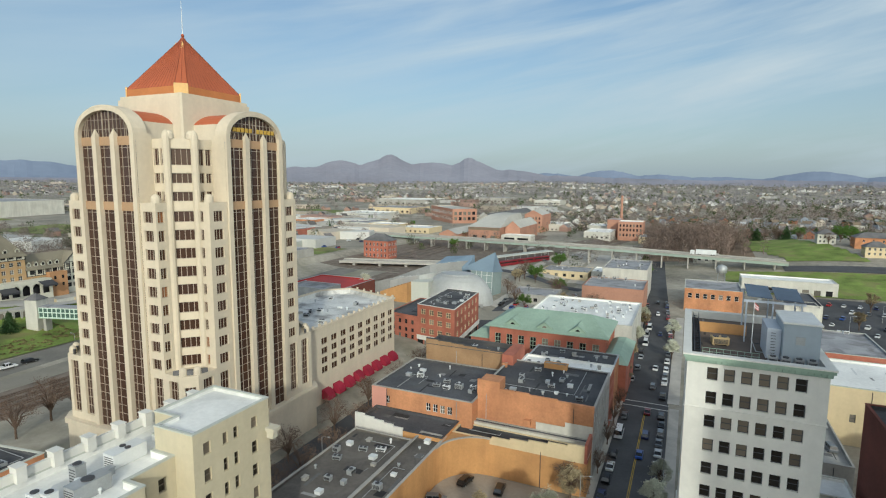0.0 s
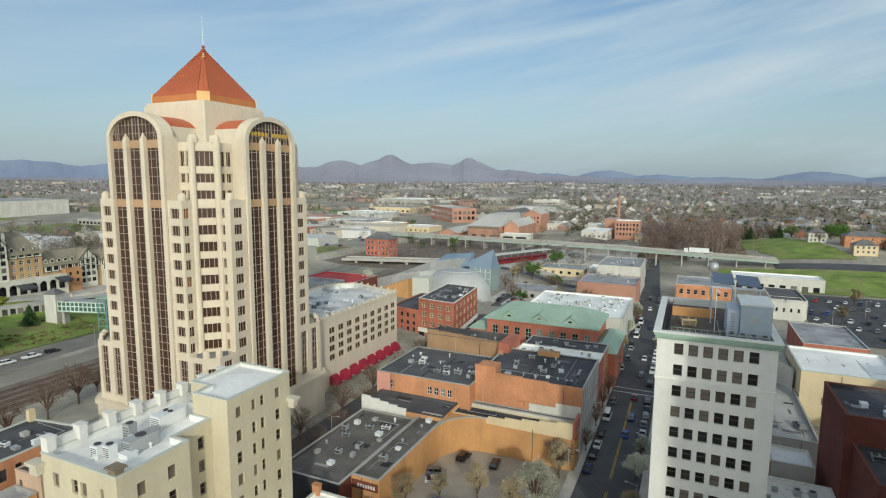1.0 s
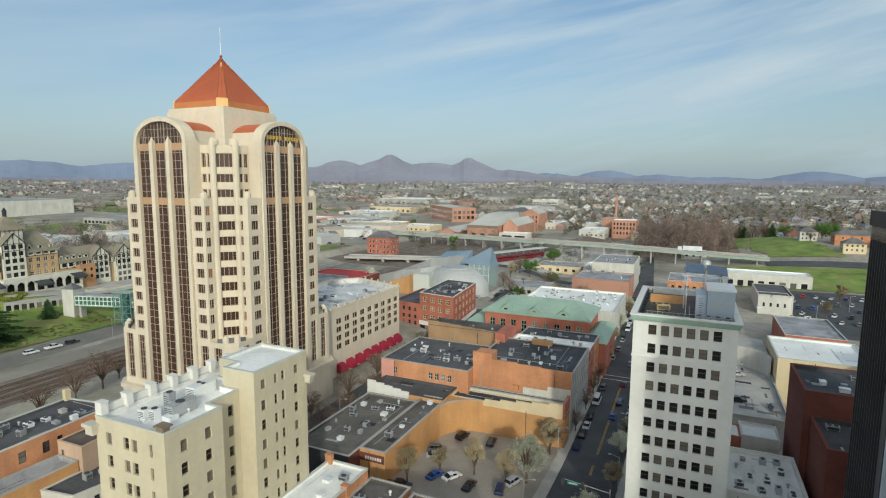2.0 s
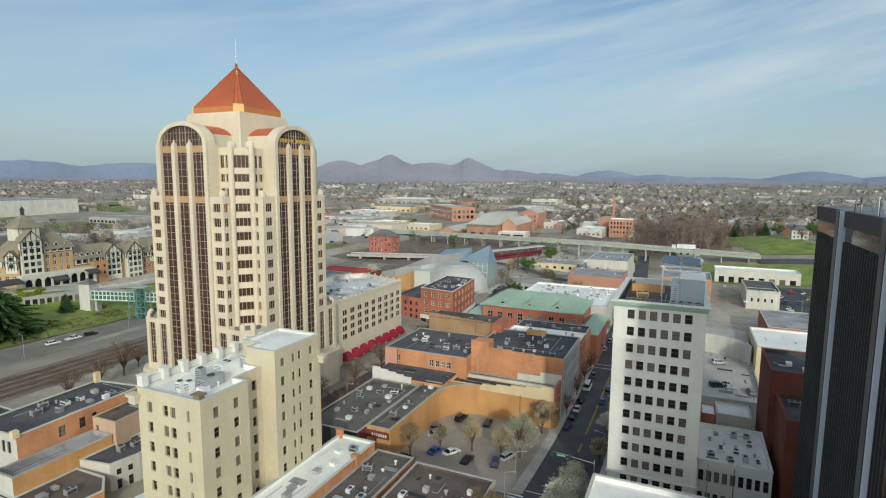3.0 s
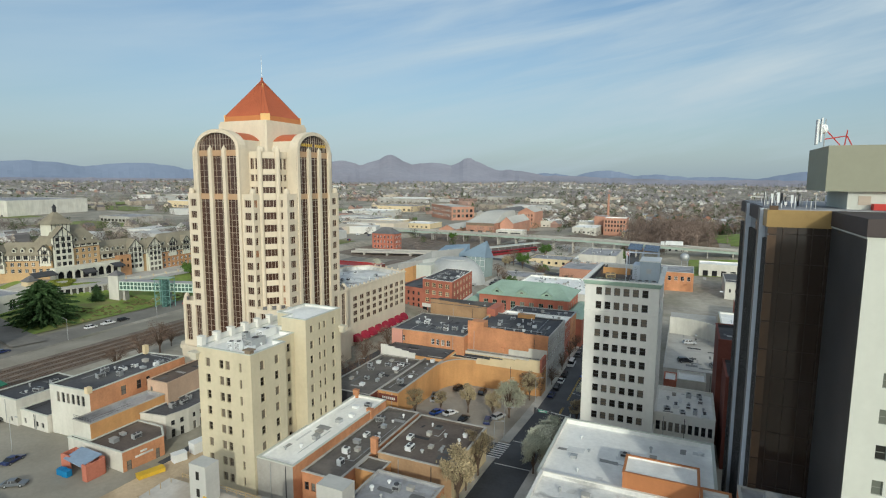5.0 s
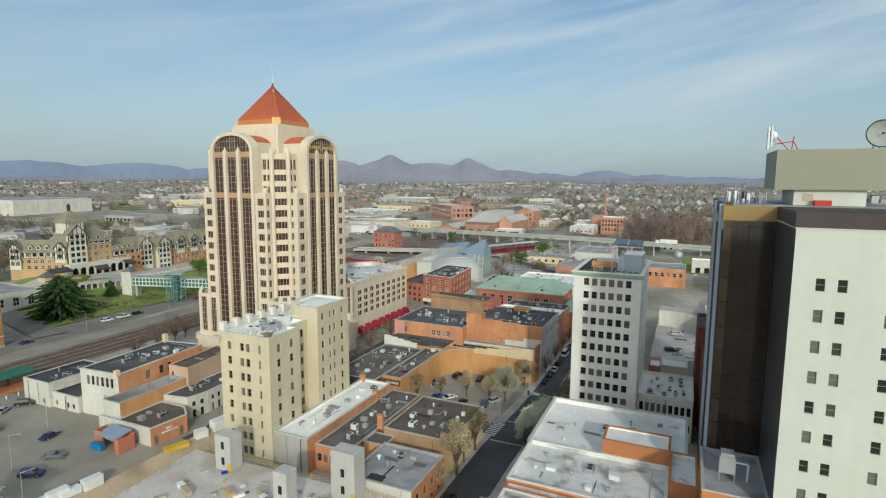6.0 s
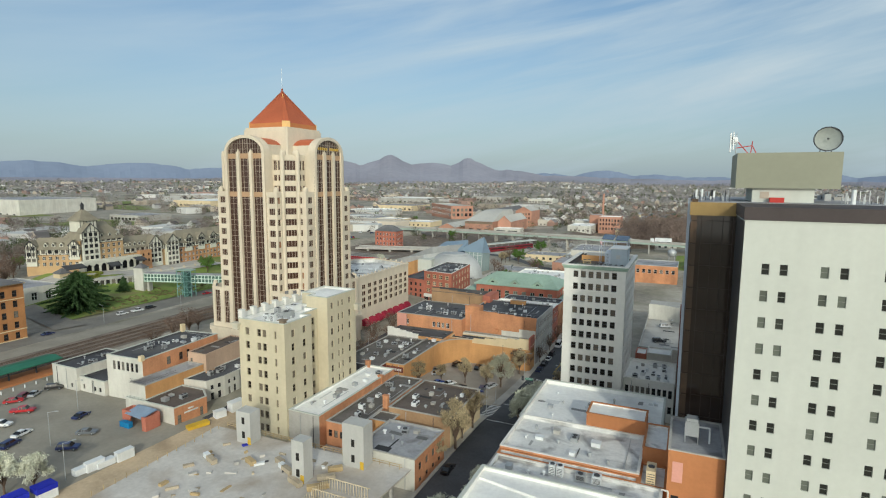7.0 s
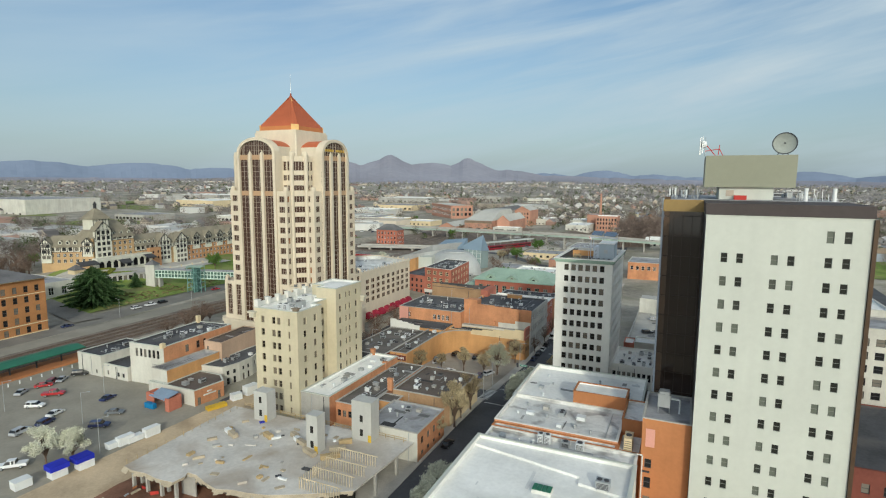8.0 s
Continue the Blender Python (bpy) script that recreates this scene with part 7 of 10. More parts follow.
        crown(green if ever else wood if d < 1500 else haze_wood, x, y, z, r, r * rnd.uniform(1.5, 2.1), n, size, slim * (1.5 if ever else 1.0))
    wild = Shape()
    for k in range(420):
        x, y = rnd.gauss(4, 24), rnd.gauss(590, 70)
        if y < 486 or x > 52 - (y - 560) * 0.1 or x < -40:
            continue
        r = rnd.uniform(3.5, 6)
        h = r * rnd.uniform(3.0, 4.4)
        z = gz(x, y)
        crown(wild, x, y, z, r, h, 130, 2.6, 0.10)
        wild.face([(x - 0.25, y, z - 1), (x + 0.25, y, z - 1), (x + 0.05, y, z + h * 0.8), (x - 0.05, y, z + h * 0.8)])
    single("bare_woods", wild, mat("bare_wood_slope", (0.215, 0.16, 0.13), 1.0, 0.3, 6.0, island=0.4, bump=0.0), "reddish brown leafless wood on the slope above the highway", "trees", kind="stuff")
    # trees beyond 1500 m: haze painted as a greyer, paler wood colour
    single("far_hazy_woods", haze_wood, mat("distant_hazed_woods", (0.275, 0.255, 0.26), 1.0, 0.25, 20.0, island=0.35, bump=0.0), "leafless woods in the distance, greyed by painted haze", "trees", kind="stuff")
    for k, s in enumerate(stuff_w):
        single("far_houses", s, (mat("far_white_wall", (0.54, 0.53, 0.50), 0.85, 0.1, 10, island=0.25), mat("far_tan_wall", (0.46, 0.40, 0.32), 0.85, 0.1, 10, island=0.3), mat("far_brick_wall", (0.36, 0.235, 0.19), 0.85, 0.1, 10, island=0.3))[k], "scattered pale buildings of the far town", "houses", kind="stuff")
    single("far_roofs", stuff_r, mat("far_roof", (0.18, 0.165, 0.16), 0.9, 0.1, 10, island=0.5), "grey roofs of the far town", "roofs", kind="stuff")
    single("far_woods", wood, far_wood, "brown leafless trees spread over the far town", "trees", kind="stuff")
    single("far_green_trees", green, mat("far_green", (0.075, 0.095, 0.035), 1.0, 0.2, 10, island=0.4, bump=0.0), "scattered evergreen trees of the far town", "trees", kind="stuff")


far_town()
for i, (x0, x1, y0, y1, h) in enumerate(((-520, -440, 735, 800, 9), (-560, -470, 900, 980, 10), (-700, -560, 1150, 1260, 12), (-1010, -862, 405, 520, 25), (-900, -800, 700, 800, 12), (-480, -400, 1250, 1330, 12), (-330, -270, 1250, 1320, 10), (-640, -560, 620, 680, 9), (-1150, -1000, 900, 1000, 12), (-420, -380, 600, 640, 8), (-350, -310, 560, 590, 7), (-700, -640, 430, 480, 8), (-560, -500, 480, 520, 8))):
    g = gz(x0, y0)
    block("warehouse", "long low pale warehouse far off in town", rect(x0, x1, y0, y1), g + h, (white_brick, cream_wall, grey_concrete)[i % 3], (white_roof, grey_roof)[i % 2], 0.8, 0.5, None, {0: dict(n=8, w=5, rows=[(g + 1.5, g + 4.5)], depth=0.3)})

# ---- trees ----
def tree_template(name, label, leaf_m, height, spread_r, n_tips, leaf_n, leaf_size, seed, crown0=0.25, flat=0.85, droop=0.0):
    """A trunk that forks into limbs and twigs, with clumps of small leaves, blossoms or buds at their tips."""
    rnd = random.Random(seed)
    th = thing(name, label, "tree", (0, 0, 0))
    wood, crown = Shape(), Shape()
    fork = height * crown0
    wood.tube((0, 0, -0.3), (0, 0, fork), height * 0.028, height * 0.02, 7)
    tips = []
    for k in range(n_tips):
        a = 2 * math.pi * (k / n_tips) + rnd.uniform(-0.4, 0.4)
        up = rnd.uniform(0.0, 1.0)
        r = spread_r * math.sqrt(max(0.05, 1 - (up * 0.95) ** 2)) * rnd.uniform(0.55, 1.0)
        mid = Vector((math.cos(a) * r * 0.45, math.sin(a) * r * 0.45, fork + (height - fork) * (0.25 + 0.35 * up)))
        tip = Vector((math.cos(a) * r, math.sin(a) * r, fork + (height - fork) * (0.22 + 0.74 * up) * flat + (height - fork) * 0.08))
        wood.tube((0, 0, fork * rnd.uniform(0.7, 1.0)), mid, height * 0.012, height * 0.008, 5, caps=False)
        wood.tube(mid, tip, height * 0.008, height * 0.002, 4, caps=False)
        tips.append((mid, tip))
        for j in range(3):
            e = tip + Vector((rnd.uniform(-1, 1), rnd.uniform(-1, 1), rnd.uniform(-0.3, 0.9))) * spread_r * 0.28
            wood.tube(mid.lerp(tip, rnd.uniform(0.4, 0.9)), e, height * 0.004, height * 0.0015, 3, caps=False)
            tips.append((tip, e))
    for k in range(leaf_n):
        a, b = tips[rnd.randrange(len(tips))]
        c = a.lerp(b, rnd.uniform(0.35, 1.1)) + Vector((rnd.gauss(0, 1), rnd.gauss(0, 1), rnd.gauss(0, 0.8))) * spread_r * 0.11
        u = Vector((rnd.gauss(0, 1), rnd.gauss(0, 1), rnd.gauss(0, 1))).normalized()
        v = u.orthogonal().normalized()
        s = leaf_size * rnd.uniform(0.6, 1.3)
        crown.face([c - u * s, c + v * s * 0.7, c + u * s, c - v * s * 0.7])
    part("trunk", wood, bark, th)
    part("crown", crown, leaf_m, th)
    return th


def conifer_template(name, label, height, r, seed, leaf_m=None, broad=False):
    rnd = random.Random(seed)
    th = thing(name, label, "tree", (0, 0, 0))
    wood, crown = Shape(), Shape()
    wood.tube((0, 0, -0.3), (0, 0, height * 0.97), height * 0.025, 0.03, 7)
    tiers = 26
    for t in range(tiers):
        f = t / (tiers - 1)
        z = height * (0.06 + 0.92 * f)
        rr = r * ((1 - f ** 3.6) ** 0.85 if broad else (1 - f) ** 0.65) * rnd.uniform(0.72, 1.12) + 0.15
        nb = max(5, int(13 * (1 - f) + 5))
        for k in range(nb):
            a = 2 * math.pi * k / nb + rnd.uniform(-0.3, 0.3)
            ln = rr * rnd.uniform(0.65, 1.1)
            e = Vector((math.cos(a) * ln, math.sin(a) * ln, z - ln * 0.16 + rnd.uniform(-0.2, 0.2)))
            if f < 0.85:
                wood.tube((0, 0, z), e, 0.05, 0.015, 3, caps=False)
            n = max(4, int(ln * (19 if broad else 7)))
            for j in range(n):
                q = Vector((0, 0, z)).lerp(e, (j + rnd.random()) / n)
                s = (0.34 + 0.25 * (1 - j / n)) * (0.6 + 0.05 * height) * (1.25 if broad else 1.0)
                u = Vector((math.cos(a) + rnd.gauss(0, 0.7), math.sin(a) + rnd.gauss(0, 0.7), rnd.gauss(-0.1, 0.35))).normalized()
                v = u.cross(Vector((0, 0, 1)) + Vector((rnd.gauss(0, 0.4), rnd.gauss(0, 0.4), 0))).normalized()
                crown.face([q - u * s, q + v * s * 0.45, q + u * s, q - v * s * 0.45])
    part("trunk", wood, bark, th)
    part("crown", crown, leaf_m or conifer, th)
    return th


def scatter(template, places, seed, base=1.0):
    """The template goes to the first place, copies to the others."""
    rnd = random.Random(seed)
    first = True
    for p in places:
        x, y = p[0], p[1]
        k = (p[2] if len(p) > 2 else 1.0) * base
        m = Matrix.Translation((x, y, gz(x, y))) @ Matrix.Rotation(rnd.uniform(0, 6.28), 4, "Z") @ Matrix.Diagonal((k, k, k, 1))
        if first:
            template.matrix_basis = m
            first = False
        else:
            c = copy_thing(template, Matrix.Identity(4))
            c.matrix_basis = m


bl = tree_template("blossom_tree", "white blossoming street tree", blossom, 8.5, 3.2, 22, 9000, 0.15, 3)
bl["group"] = "blossom trees"
scatter(bl, [(-21.5, 95, 1.35), (-5.6, 80, 1.0), (-5.6, 74.5, 1.05), (-5.8, 69, 1.1), (-6.0, 63.5, 1.0), (-6.2, 12, 0.95), (-6.0, 5, 0.9), (-92, -14, 1.05), (-88, -10.5, 0.95), (-2.8, 128, 0.8), (-3.5, 118, 0.8), (-3.2, 228, 0.9), (-17.5, 245, 0.9), (-3.5, 260, 1.0), (-17.8, 285, 0.9), (-232, 210, 1.2), (-5.0, 30, 0.6), (-4.5, 22, 0.55), (-166, 262, 1.3)], 5)
bu = tree_template("budding_tree", "street tree with tan spring buds", twig, 9.0, 3.0, 20, 4200, 0.14, 8)
bu["group"] = "budding trees"
scatter(bu, [(-45.5, 82, 0.95), (-41, 90, 0.7), (-33.5, 93, 0.95), (-25.5, 92, 0.9), (-20.0, 112, 1.0), (-16.9, 57, 1.2), (-16.4, 44, 1.35), (-17.0, 50, 0.8), (-17.6, 36, 0.75), (-3.0, 100, 0.8), (-17, 190, 0.9), (-17.5, 215, 1.0), (-16, 270, 0.9), (62, 345, 1.0), (90, 350, 1.2), (76, 310, 1.0)], 6)
ba = tree_template("bare_tree", "bare leafless tree with thin brown branches", bare_twig, 11.0, 4.6, 24, 1500, 0.14, 12)
ba["group"] = "bare trees"
rr = random.Random(31)
spots = [(-149, 74, 1.0), (-152, 84, 1.1), (-146, 63, 0.9), (-86, 66, 1.0), (-84, 76, 1.0), (-76.5, 82, 0.9), (-75.5, 92, 0.9), (-76, 104, 0.9), (-84.5, 98, 0.8), (-75.8, 118, 1.0), (-75.5, 130, 1.0), (-84, 116, 0.9), (-84.5, 134, 0.9), (-83, 150, 0.9), (-73, 152, 0.9), (-75, 166, 1.0), (-84, 168, 0.9), (-72, 178, 0.9), (-70.0, 190, 0.8), (-16.6, 128, 0.6), (-16.5, 144, 0.65), (-16.6, 158, 0.7), (-16.5, 170, 0.65), (-20.4, 113.4, 0.85)]
spots += [(-150 + rr.uniform(-6, 6), y, rr.uniform(0.6, 1.0)) for y in range(92, 190, 9)]
spots += [(rr.uniform(-345, -308), rr.uniform(58, 108), rr.uniform(0.9, 1.5)) for k in range(22)]
spots += [(rr.uniform(-345, -322), rr.uniform(110, 260), rr.uniform(0.9, 1.4)) for k in range(14)]
scatter(ba, spots, 7)
co = conifer_template("conifer_tree", "dark green conifer with drooping branches", 18.0, 8.5, 2)
co["group"] = "conifers"
scatter(co, [(-247, 124, 0.5), (-330, 128, 0.5), (150, 520, 0.7), (172, 560, 0.8), (186, 600, 0.8)], 3)
bc = conifer_template("cedar_tree", "very large spreading blue-green cedar on the grass bank", 20.0, 13.5, 4, None, True)
scatter(bc, [(-233, 90.5, 1.0)], 3)
gr = tree_template("green_tree", "round tree in fresh spring-green leaf", leaf_green, 10.0, 4.6, 20, 4200, 0.22, 21)
gr["group"] = "green trees"
scatter(gr, [(-252, 186, 1.1), (-256, 232, 1.1), (-340, 205, 1.0), (118, 560, 1.4), (128, 575, 1.3), (-330, 118, 0.8), (-200, 470, 1.0), (100, 640, 1.3)], 9)


# ---- cars ----
def car_template(kind):
    """One car with body, glass, four wheels; the nose points along +x."""
    th = thing("car", "parked car", "car", (0, 0, 0))
    if kind == "sedan":
        L, W, prof, roof = 4.7, 1.8, [(-2.35, 0.35), (2.35, 0.35), (2.35, 0.68), (1.25, 0.92), (-1.45, 0.95), (-2.35, 0.90)], [(1.05, 0.92), (0.35, 1.42), (-0.95, 1.42), (-1.85, 0.94)]
    elif kind == "suv":
        L, W, prof, roof = 4.8, 1.9, [(-2.4, 0.4), (2.4, 0.4), (2.4, 0.85), (1.3, 1.08), (-2.3, 1.10), (-2.4, 0.95)], [(1.2, 1.07), (0.55, 1.70), (-2.0, 1.70), (-2.3, 1.09)]
    elif kind == "pickup":
        L, W, prof, roof = 5.7, 2.0, [(-2.85, 0.5), (2.85, 0.5), (2.85, 0.95), (1.55, 1.15), (-2.85, 1.12)], [(1.45, 1.15), (0.85, 1.85), (-0.75, 1.85), (-0.95, 1.13)]
    else:
        L, W, prof, roof = 6.2, 2.2, [(-3.1, 0.45), (3.1, 0.45), (3.1, 1.2), (2.5, 1.45), (-3.1, 1.45)], [(2.45, 1.45), (1.8, 2.6), (-3.08, 2.65), (-3.09, 1.45)]
    body, glass = Shape(), Shape()

    def loft(s, pts, w0, w1, zlo, zhi, m=0):
        f = lambda z: (w0 + (w1 - w0) * (z - zlo) / max(0.01, zhi - zlo)) / 2
        n = len(pts)
        left = [(x, -f(z), z) for x, z in pts]
        right = [(x, f(z), z) for x, z in pts]
        s.face(left, m)
        s.face(list(reversed(right)), m)
        for k in range(n):
            s.face([left[k], right[k], right[(k + 1) % n], left[(k + 1) % n]][::-1], m)
    loft(body, prof, W, W * 0.94, 0.4, 1.0)
    z0, z1 = roof[0][1], roof[1][1]
    loft(glass, roof, W * 0.92, W * 0.72, z0, z1)
    top = [(roof[1][0] - 0.02, z1 - 0.02), (roof[2][0] + 0.02, z1 - 0.02), (roof[2][0] - 0.05, z1 + 0.06), (roof[1][0] + 0.05, z1 + 0.06)]
    loft(body, top[::-1], W * 0.74, W * 0.70, z1, z1 + 0.06)
    for x in ((roof[1][0] + roof[2][0]) / 2, roof[2][0] + 0.1):
        for sy in (-1, 1):
            body.face([(x - 0.07, sy * W * 0.465, z0), (x + 0.07, sy * W * 0.465, z0), (x + 0.07, sy * W * 0.366, z1), (x - 0.07, sy * W * 0.366, z1)])
    part("body", body, car_paint, th)
    part("glasshouse", glass, car_glass, th)
    for x in (-L * 0.31, L * 0.31):
        for sy in (-1, 1):
            w = Shape()
            w.tube((x, sy * (W / 2 - 0.2), 0.33), (x, sy * (W / 2 + 0.01), 0.33), 0.34, 0.34, 12)
            wh = part("wheel", w, rubber, th)
            q = Shape()
            q.tube((x, sy * (W / 2 + 0.005), 0.33), (x, sy * (W / 2 + 0.025), 0.33), 0.21, 0.18, 10)
            rim = new("rim", q.mesh("rim", metal_grey))
            rim.parent = wh
    return th


CAR = {k: car_template(k) for k in ("sedan", "suv", "pickup", "van")}
for n_, k_ in enumerate(CAR):
    CAR[k_].location = (-140 + n_ * 6, -40, gz(-140 + n_ * 6, -40) + 0.06)
TONES = {"white": (0.75, 0.75, 0.74), "red": (0.42, 0.02, 0.025), "dark red": (0.20, 0.015, 0.02), "navy": (0.02, 0.03, 0.10), "black": (0.012, 0.012, 0.014), "silver": (0.42, 0.43, 0.45), "blue": (0.02, 0.07, 0.30), "grey": (0.14, 0.15, 0.16)}
USED = set()


def park(kind, tone, x, y, turn, where="on a car park"):
    """A car of that tone; the first of each kind is the template itself."""
    m = Matrix.Translation((x, y, gz(x, y) + 0.07)) @ Matrix.Rotation(radians(turn), 4, "Z")
    if kind in USED:
        ob = copy_thing(CAR[kind], m)
    else:
        ob = CAR[kind]
        ob.matrix_basis = m
        USED.add(kind)
    word = {"suv": "sport utility car", "pickup": "pickup truck", "van": "delivery van", "sedan": "saloon car"}[kind]
    tagged(ob, f"{tone} {word} parked {where}", "van" if kind == "van" else "car", "parked cars")
    for c in ob.children:
        if c.name.startswith("body"):
            c.color = (*TONES[tone], 1)


PARKED = (("suv", "silver", -112.7, -8.0, 104), ("pickup", "white", -96.8, -18.2, 224), ("suv", "white", -126.5, 3.2, 29), ("pickup", "red", -130.8, 10.6, 39), ("sedan", "silver", -140.7, 7.4, 124),
          ("sedan", "red", -140.6, 13.5, 54), ("suv", "dark red", -141.6, 16.7, 124), ("sedan", "silver", -140.9, 19.2, 124), ("sedan", "white", -116.3, 2.5, 104), ("suv", "navy", -112.6, -2.2, 109),
          ("suv", "navy", -98.9, 3.0, 34), ("sedan", "grey", -102.6, 9.8, 34), ("sedan", "navy", -113.6, 15.4, 104), ("pickup", "grey", -100.4, -8.5, 94), ("suv", "black", -140.9, 24.8, 44))
for row in PARKED:
    park(*row)
for row in (("suv", "black", -43.8, 110.8, 80), ("suv", "black", -35.5, 110.8, 95), ("sedan", "white", -37.4, 88.8, 60), ("suv", "grey", -46.6, 100.6, 20), ("sedan", "blue", -41.2, 87.6, 70), ("sedan", "black", -32.3, 86.6, 85), ("suv", "navy", -25.7, 88.4, 100), ("pickup", "black", -46.0, 79.2, 10), ("suv", "silver", -24.1, 93.1, 70), ("sedan", "silver", -45.5, 97.2, 30)):
    park(*row, "in the walled car park")
for row in (("van", "white", -14.3, 151.2, 90), ("sedan", "white", -14.2, 132.1, 90), ("suv", "black", -14.3, 126, 90), ("sedan", "navy", -14.4, 118.4, 90), ("suv", "black", -14.3, 139, 90), ("suv", "grey", -14.1, 164, 90), ("van", "white", -14.0, 244.1, 90), ("suv", "silver", -15.3, 197.4, 90), ("suv", "grey", -14.4, 210, 90), ("sedan", "silver", -14.4, 224, 90), ("van", "white", -14.2, 271, 90), ("van", "silver", -14.6, 258, 90),
            ("suv", "grey", -3.9, 155.9, 90), ("sedan", "silver", -3.9, 143.8, 90), ("suv", "white", -3.9, 136.1, 90), ("suv", "black", -4.2, 167.8, 90), ("sedan", "grey", -4.0, 150, 90), ("sedan", "black", -3.9, 161.8, 90), ("sedan", "black", -14.0, 34.0, 90), ("suv", "white", -4.6, 222, 90), ("suv", "black", -4.8, 240, 90)):
    park(*row, "at the kerb")
for row in (("sedan", "white", -8.3, 212.5, 90), ("sedan", "blue", -8.2, 141.2, 90), ("sedan", "dark red", -8.2, 169.7, 90), ("suv", "grey", -8.0, 192.3, 90), ("suv", "navy", -7.6, 153.1, 90), ("suv", "white", -12.0, 302, 92), ("sedan", "navy", -9.0, 262, 92), ("suv", "black", -13.5, 330, 92)):
    park(*row, "in the street's traffic lane")
for row in (("suv", "white", -208.0, 95.0, 86), ("pickup", "white", -207.5, 102.4, 86), ("suv", "black", -207.5, 109.4, 86), ("sedan", "red", -210.0, 146.4, 84), ("sedan", "navy", -204.0, 59.6, 88)):
    park(*row, "on the highway")
rp = random.Random(15)
for j in range(6):
    for i in range(9):
        if rp.random() < 0.72:
            park(rp.choice(("sedan", "suv", "suv", "pickup")), rp.choice(("white", "silver", "grey", "black", "red", "blue", "navy", "white")), 66 + i * 7.2 + rp.uniform(-0.4, 0.4), 284 + j * 15 + rp.uniform(-0.5, 0.5), rp.choice((70, 250)), "in the eastern car park")
for (x, y, t, a) in ((24.5, 152, "black", 20), (33.5, 150, "grey", 100), (26, 176, "silver", 20), (29, 190, "white", 90)):
    park("suv", t, x, y, a, "on the parking deck")
    bpy.context.view_layer.update()
for ob in list(scene.collection.objects):
    if ob.get("label", "").endswith("on the parking deck"):
        ob.location.z = 1.35


# ---- roof plant ----
def air_unit(x, y, z, w=2.2, d=1.6, h=1.4, turn=0.0, tone=None):
    th = thing("air_unit", "grey rooftop air conditioning unit", "air unit", (x, y, z), "rooftop air units")
    s = Shape()
    s.box(-w / 2, w / 2, -d / 2, d / 2, 0.18, h)
    s.box(-w / 2 - 0.04, w / 2 + 0.04, -d / 2 - 0.04, d / 2 + 0.04, h, h + 0.06)
    for a in (-1, 1):
        s.box(a * w * 0.4 - 0.08, a * w * 0.4 + 0.08, -d / 2, d / 2, 0, 0.18)
    b = new("body", s.mesh("body", tone or metal_grey))
    b.parent = th
    g = Shape()
    n = 2 if w > 1.9 else 1
    for k in range(n):
        cx = (k - (n - 1) / 2) * w / n
        g.lathe((cx, 0, h + 0.05), [(min(d, w / n) * 0.38, 0), (min(d, w / n) * 0.38, 0.14), (min(d, w / n) * 0.1, 0.16)], 12)
    f = new("fan_guard", g.mesh("fan_guard", metal_dark))
    f.parent = th
    l_ = Shape()
    for k in range(5):
        zz = 0.3 + k * (h - 0.45) / 5
        l_.box(-w * 0.42, w * 0.42, -d / 2 - 0.03, -d / 2, zz, zz + 0.1)
    v = new("louvre", l_.mesh("louvre", metal_dark))
    v.parent = th
    th.rotation_euler = (0, 0, turn)
    return th


def vent(x, y, z, r=0.3, h=0.9, m=None):
    s = Shape()
    s.lathe((0, 0, 0), [(r * 0.7, 0), (r * 0.7, h * 0.6), (r * 1.25, h * 0.65), (r * 1.1, h * 0.9), (r * 0.3, h)], 12)
    ob = single("roof_vent", s, m or metal_grey, "small round metal roof vent", "vent", "roof vents", smooth=False)
    ob.location = (x, y, z)
    return ob


def hatch(x, y, z, w, d, h, m, label="boxy rooftop curb with sheet metal cover"):
    s = Shape()
    s.box(-w / 2, w / 2, -d / 2, d / 2, 0, h)
    s.box(-w / 2 - 0.08, w / 2 + 0.08, -d / 2 - 0.08, d / 2 + 0.08, h, h + 0.1)
    ob = single("roof_hatch", s, m, label, "hatch", "roof hatches")
    ob.location = (x, y, z)
    return ob


def clutter(x0, x1, y0, y1, z, units, vents, seed, tone=None):
    rnd = random.Random(seed)
    spots = []
    tries = 0
    while len(spots) < units + vents and tries < 400:
        tries += 1
        x, y = rnd.uniform(x0 + 1.5, x1 - 1.5), rnd.uniform(y0 + 1.5, y1 - 1.5)
        if all(math.hypot(x - a, y - b) > 2.6 for a, b in spots):
            spots.append((x, y))
    for k, (x, y) in enumerate(spots):
        if k < units:
            air_unit(x, y, z, rnd.uniform(1.1, 2.3), rnd.uniform(0.9, 1.5), rnd.uniform(0.7, 1.3), rnd.choice((0, 1.57, 0.2)), tone or rnd.choice((metal_grey, metal_white, metal_grey)))
        elif rnd.random() < 0.6:
            vent(x, y, z, rnd.uniform(0.2, 0.4), rnd.uniform(0.6, 1.3), rnd.choice((metal_grey, metal_white)))
        else:
            hatch(x, y, z, rnd.uniform(0.8, 1.8), rnd.uniform(0.8, 1.6), rnd.uniform(0.4, 0.9), rnd.choice((metal_grey, metal_white, grey_concrete)))


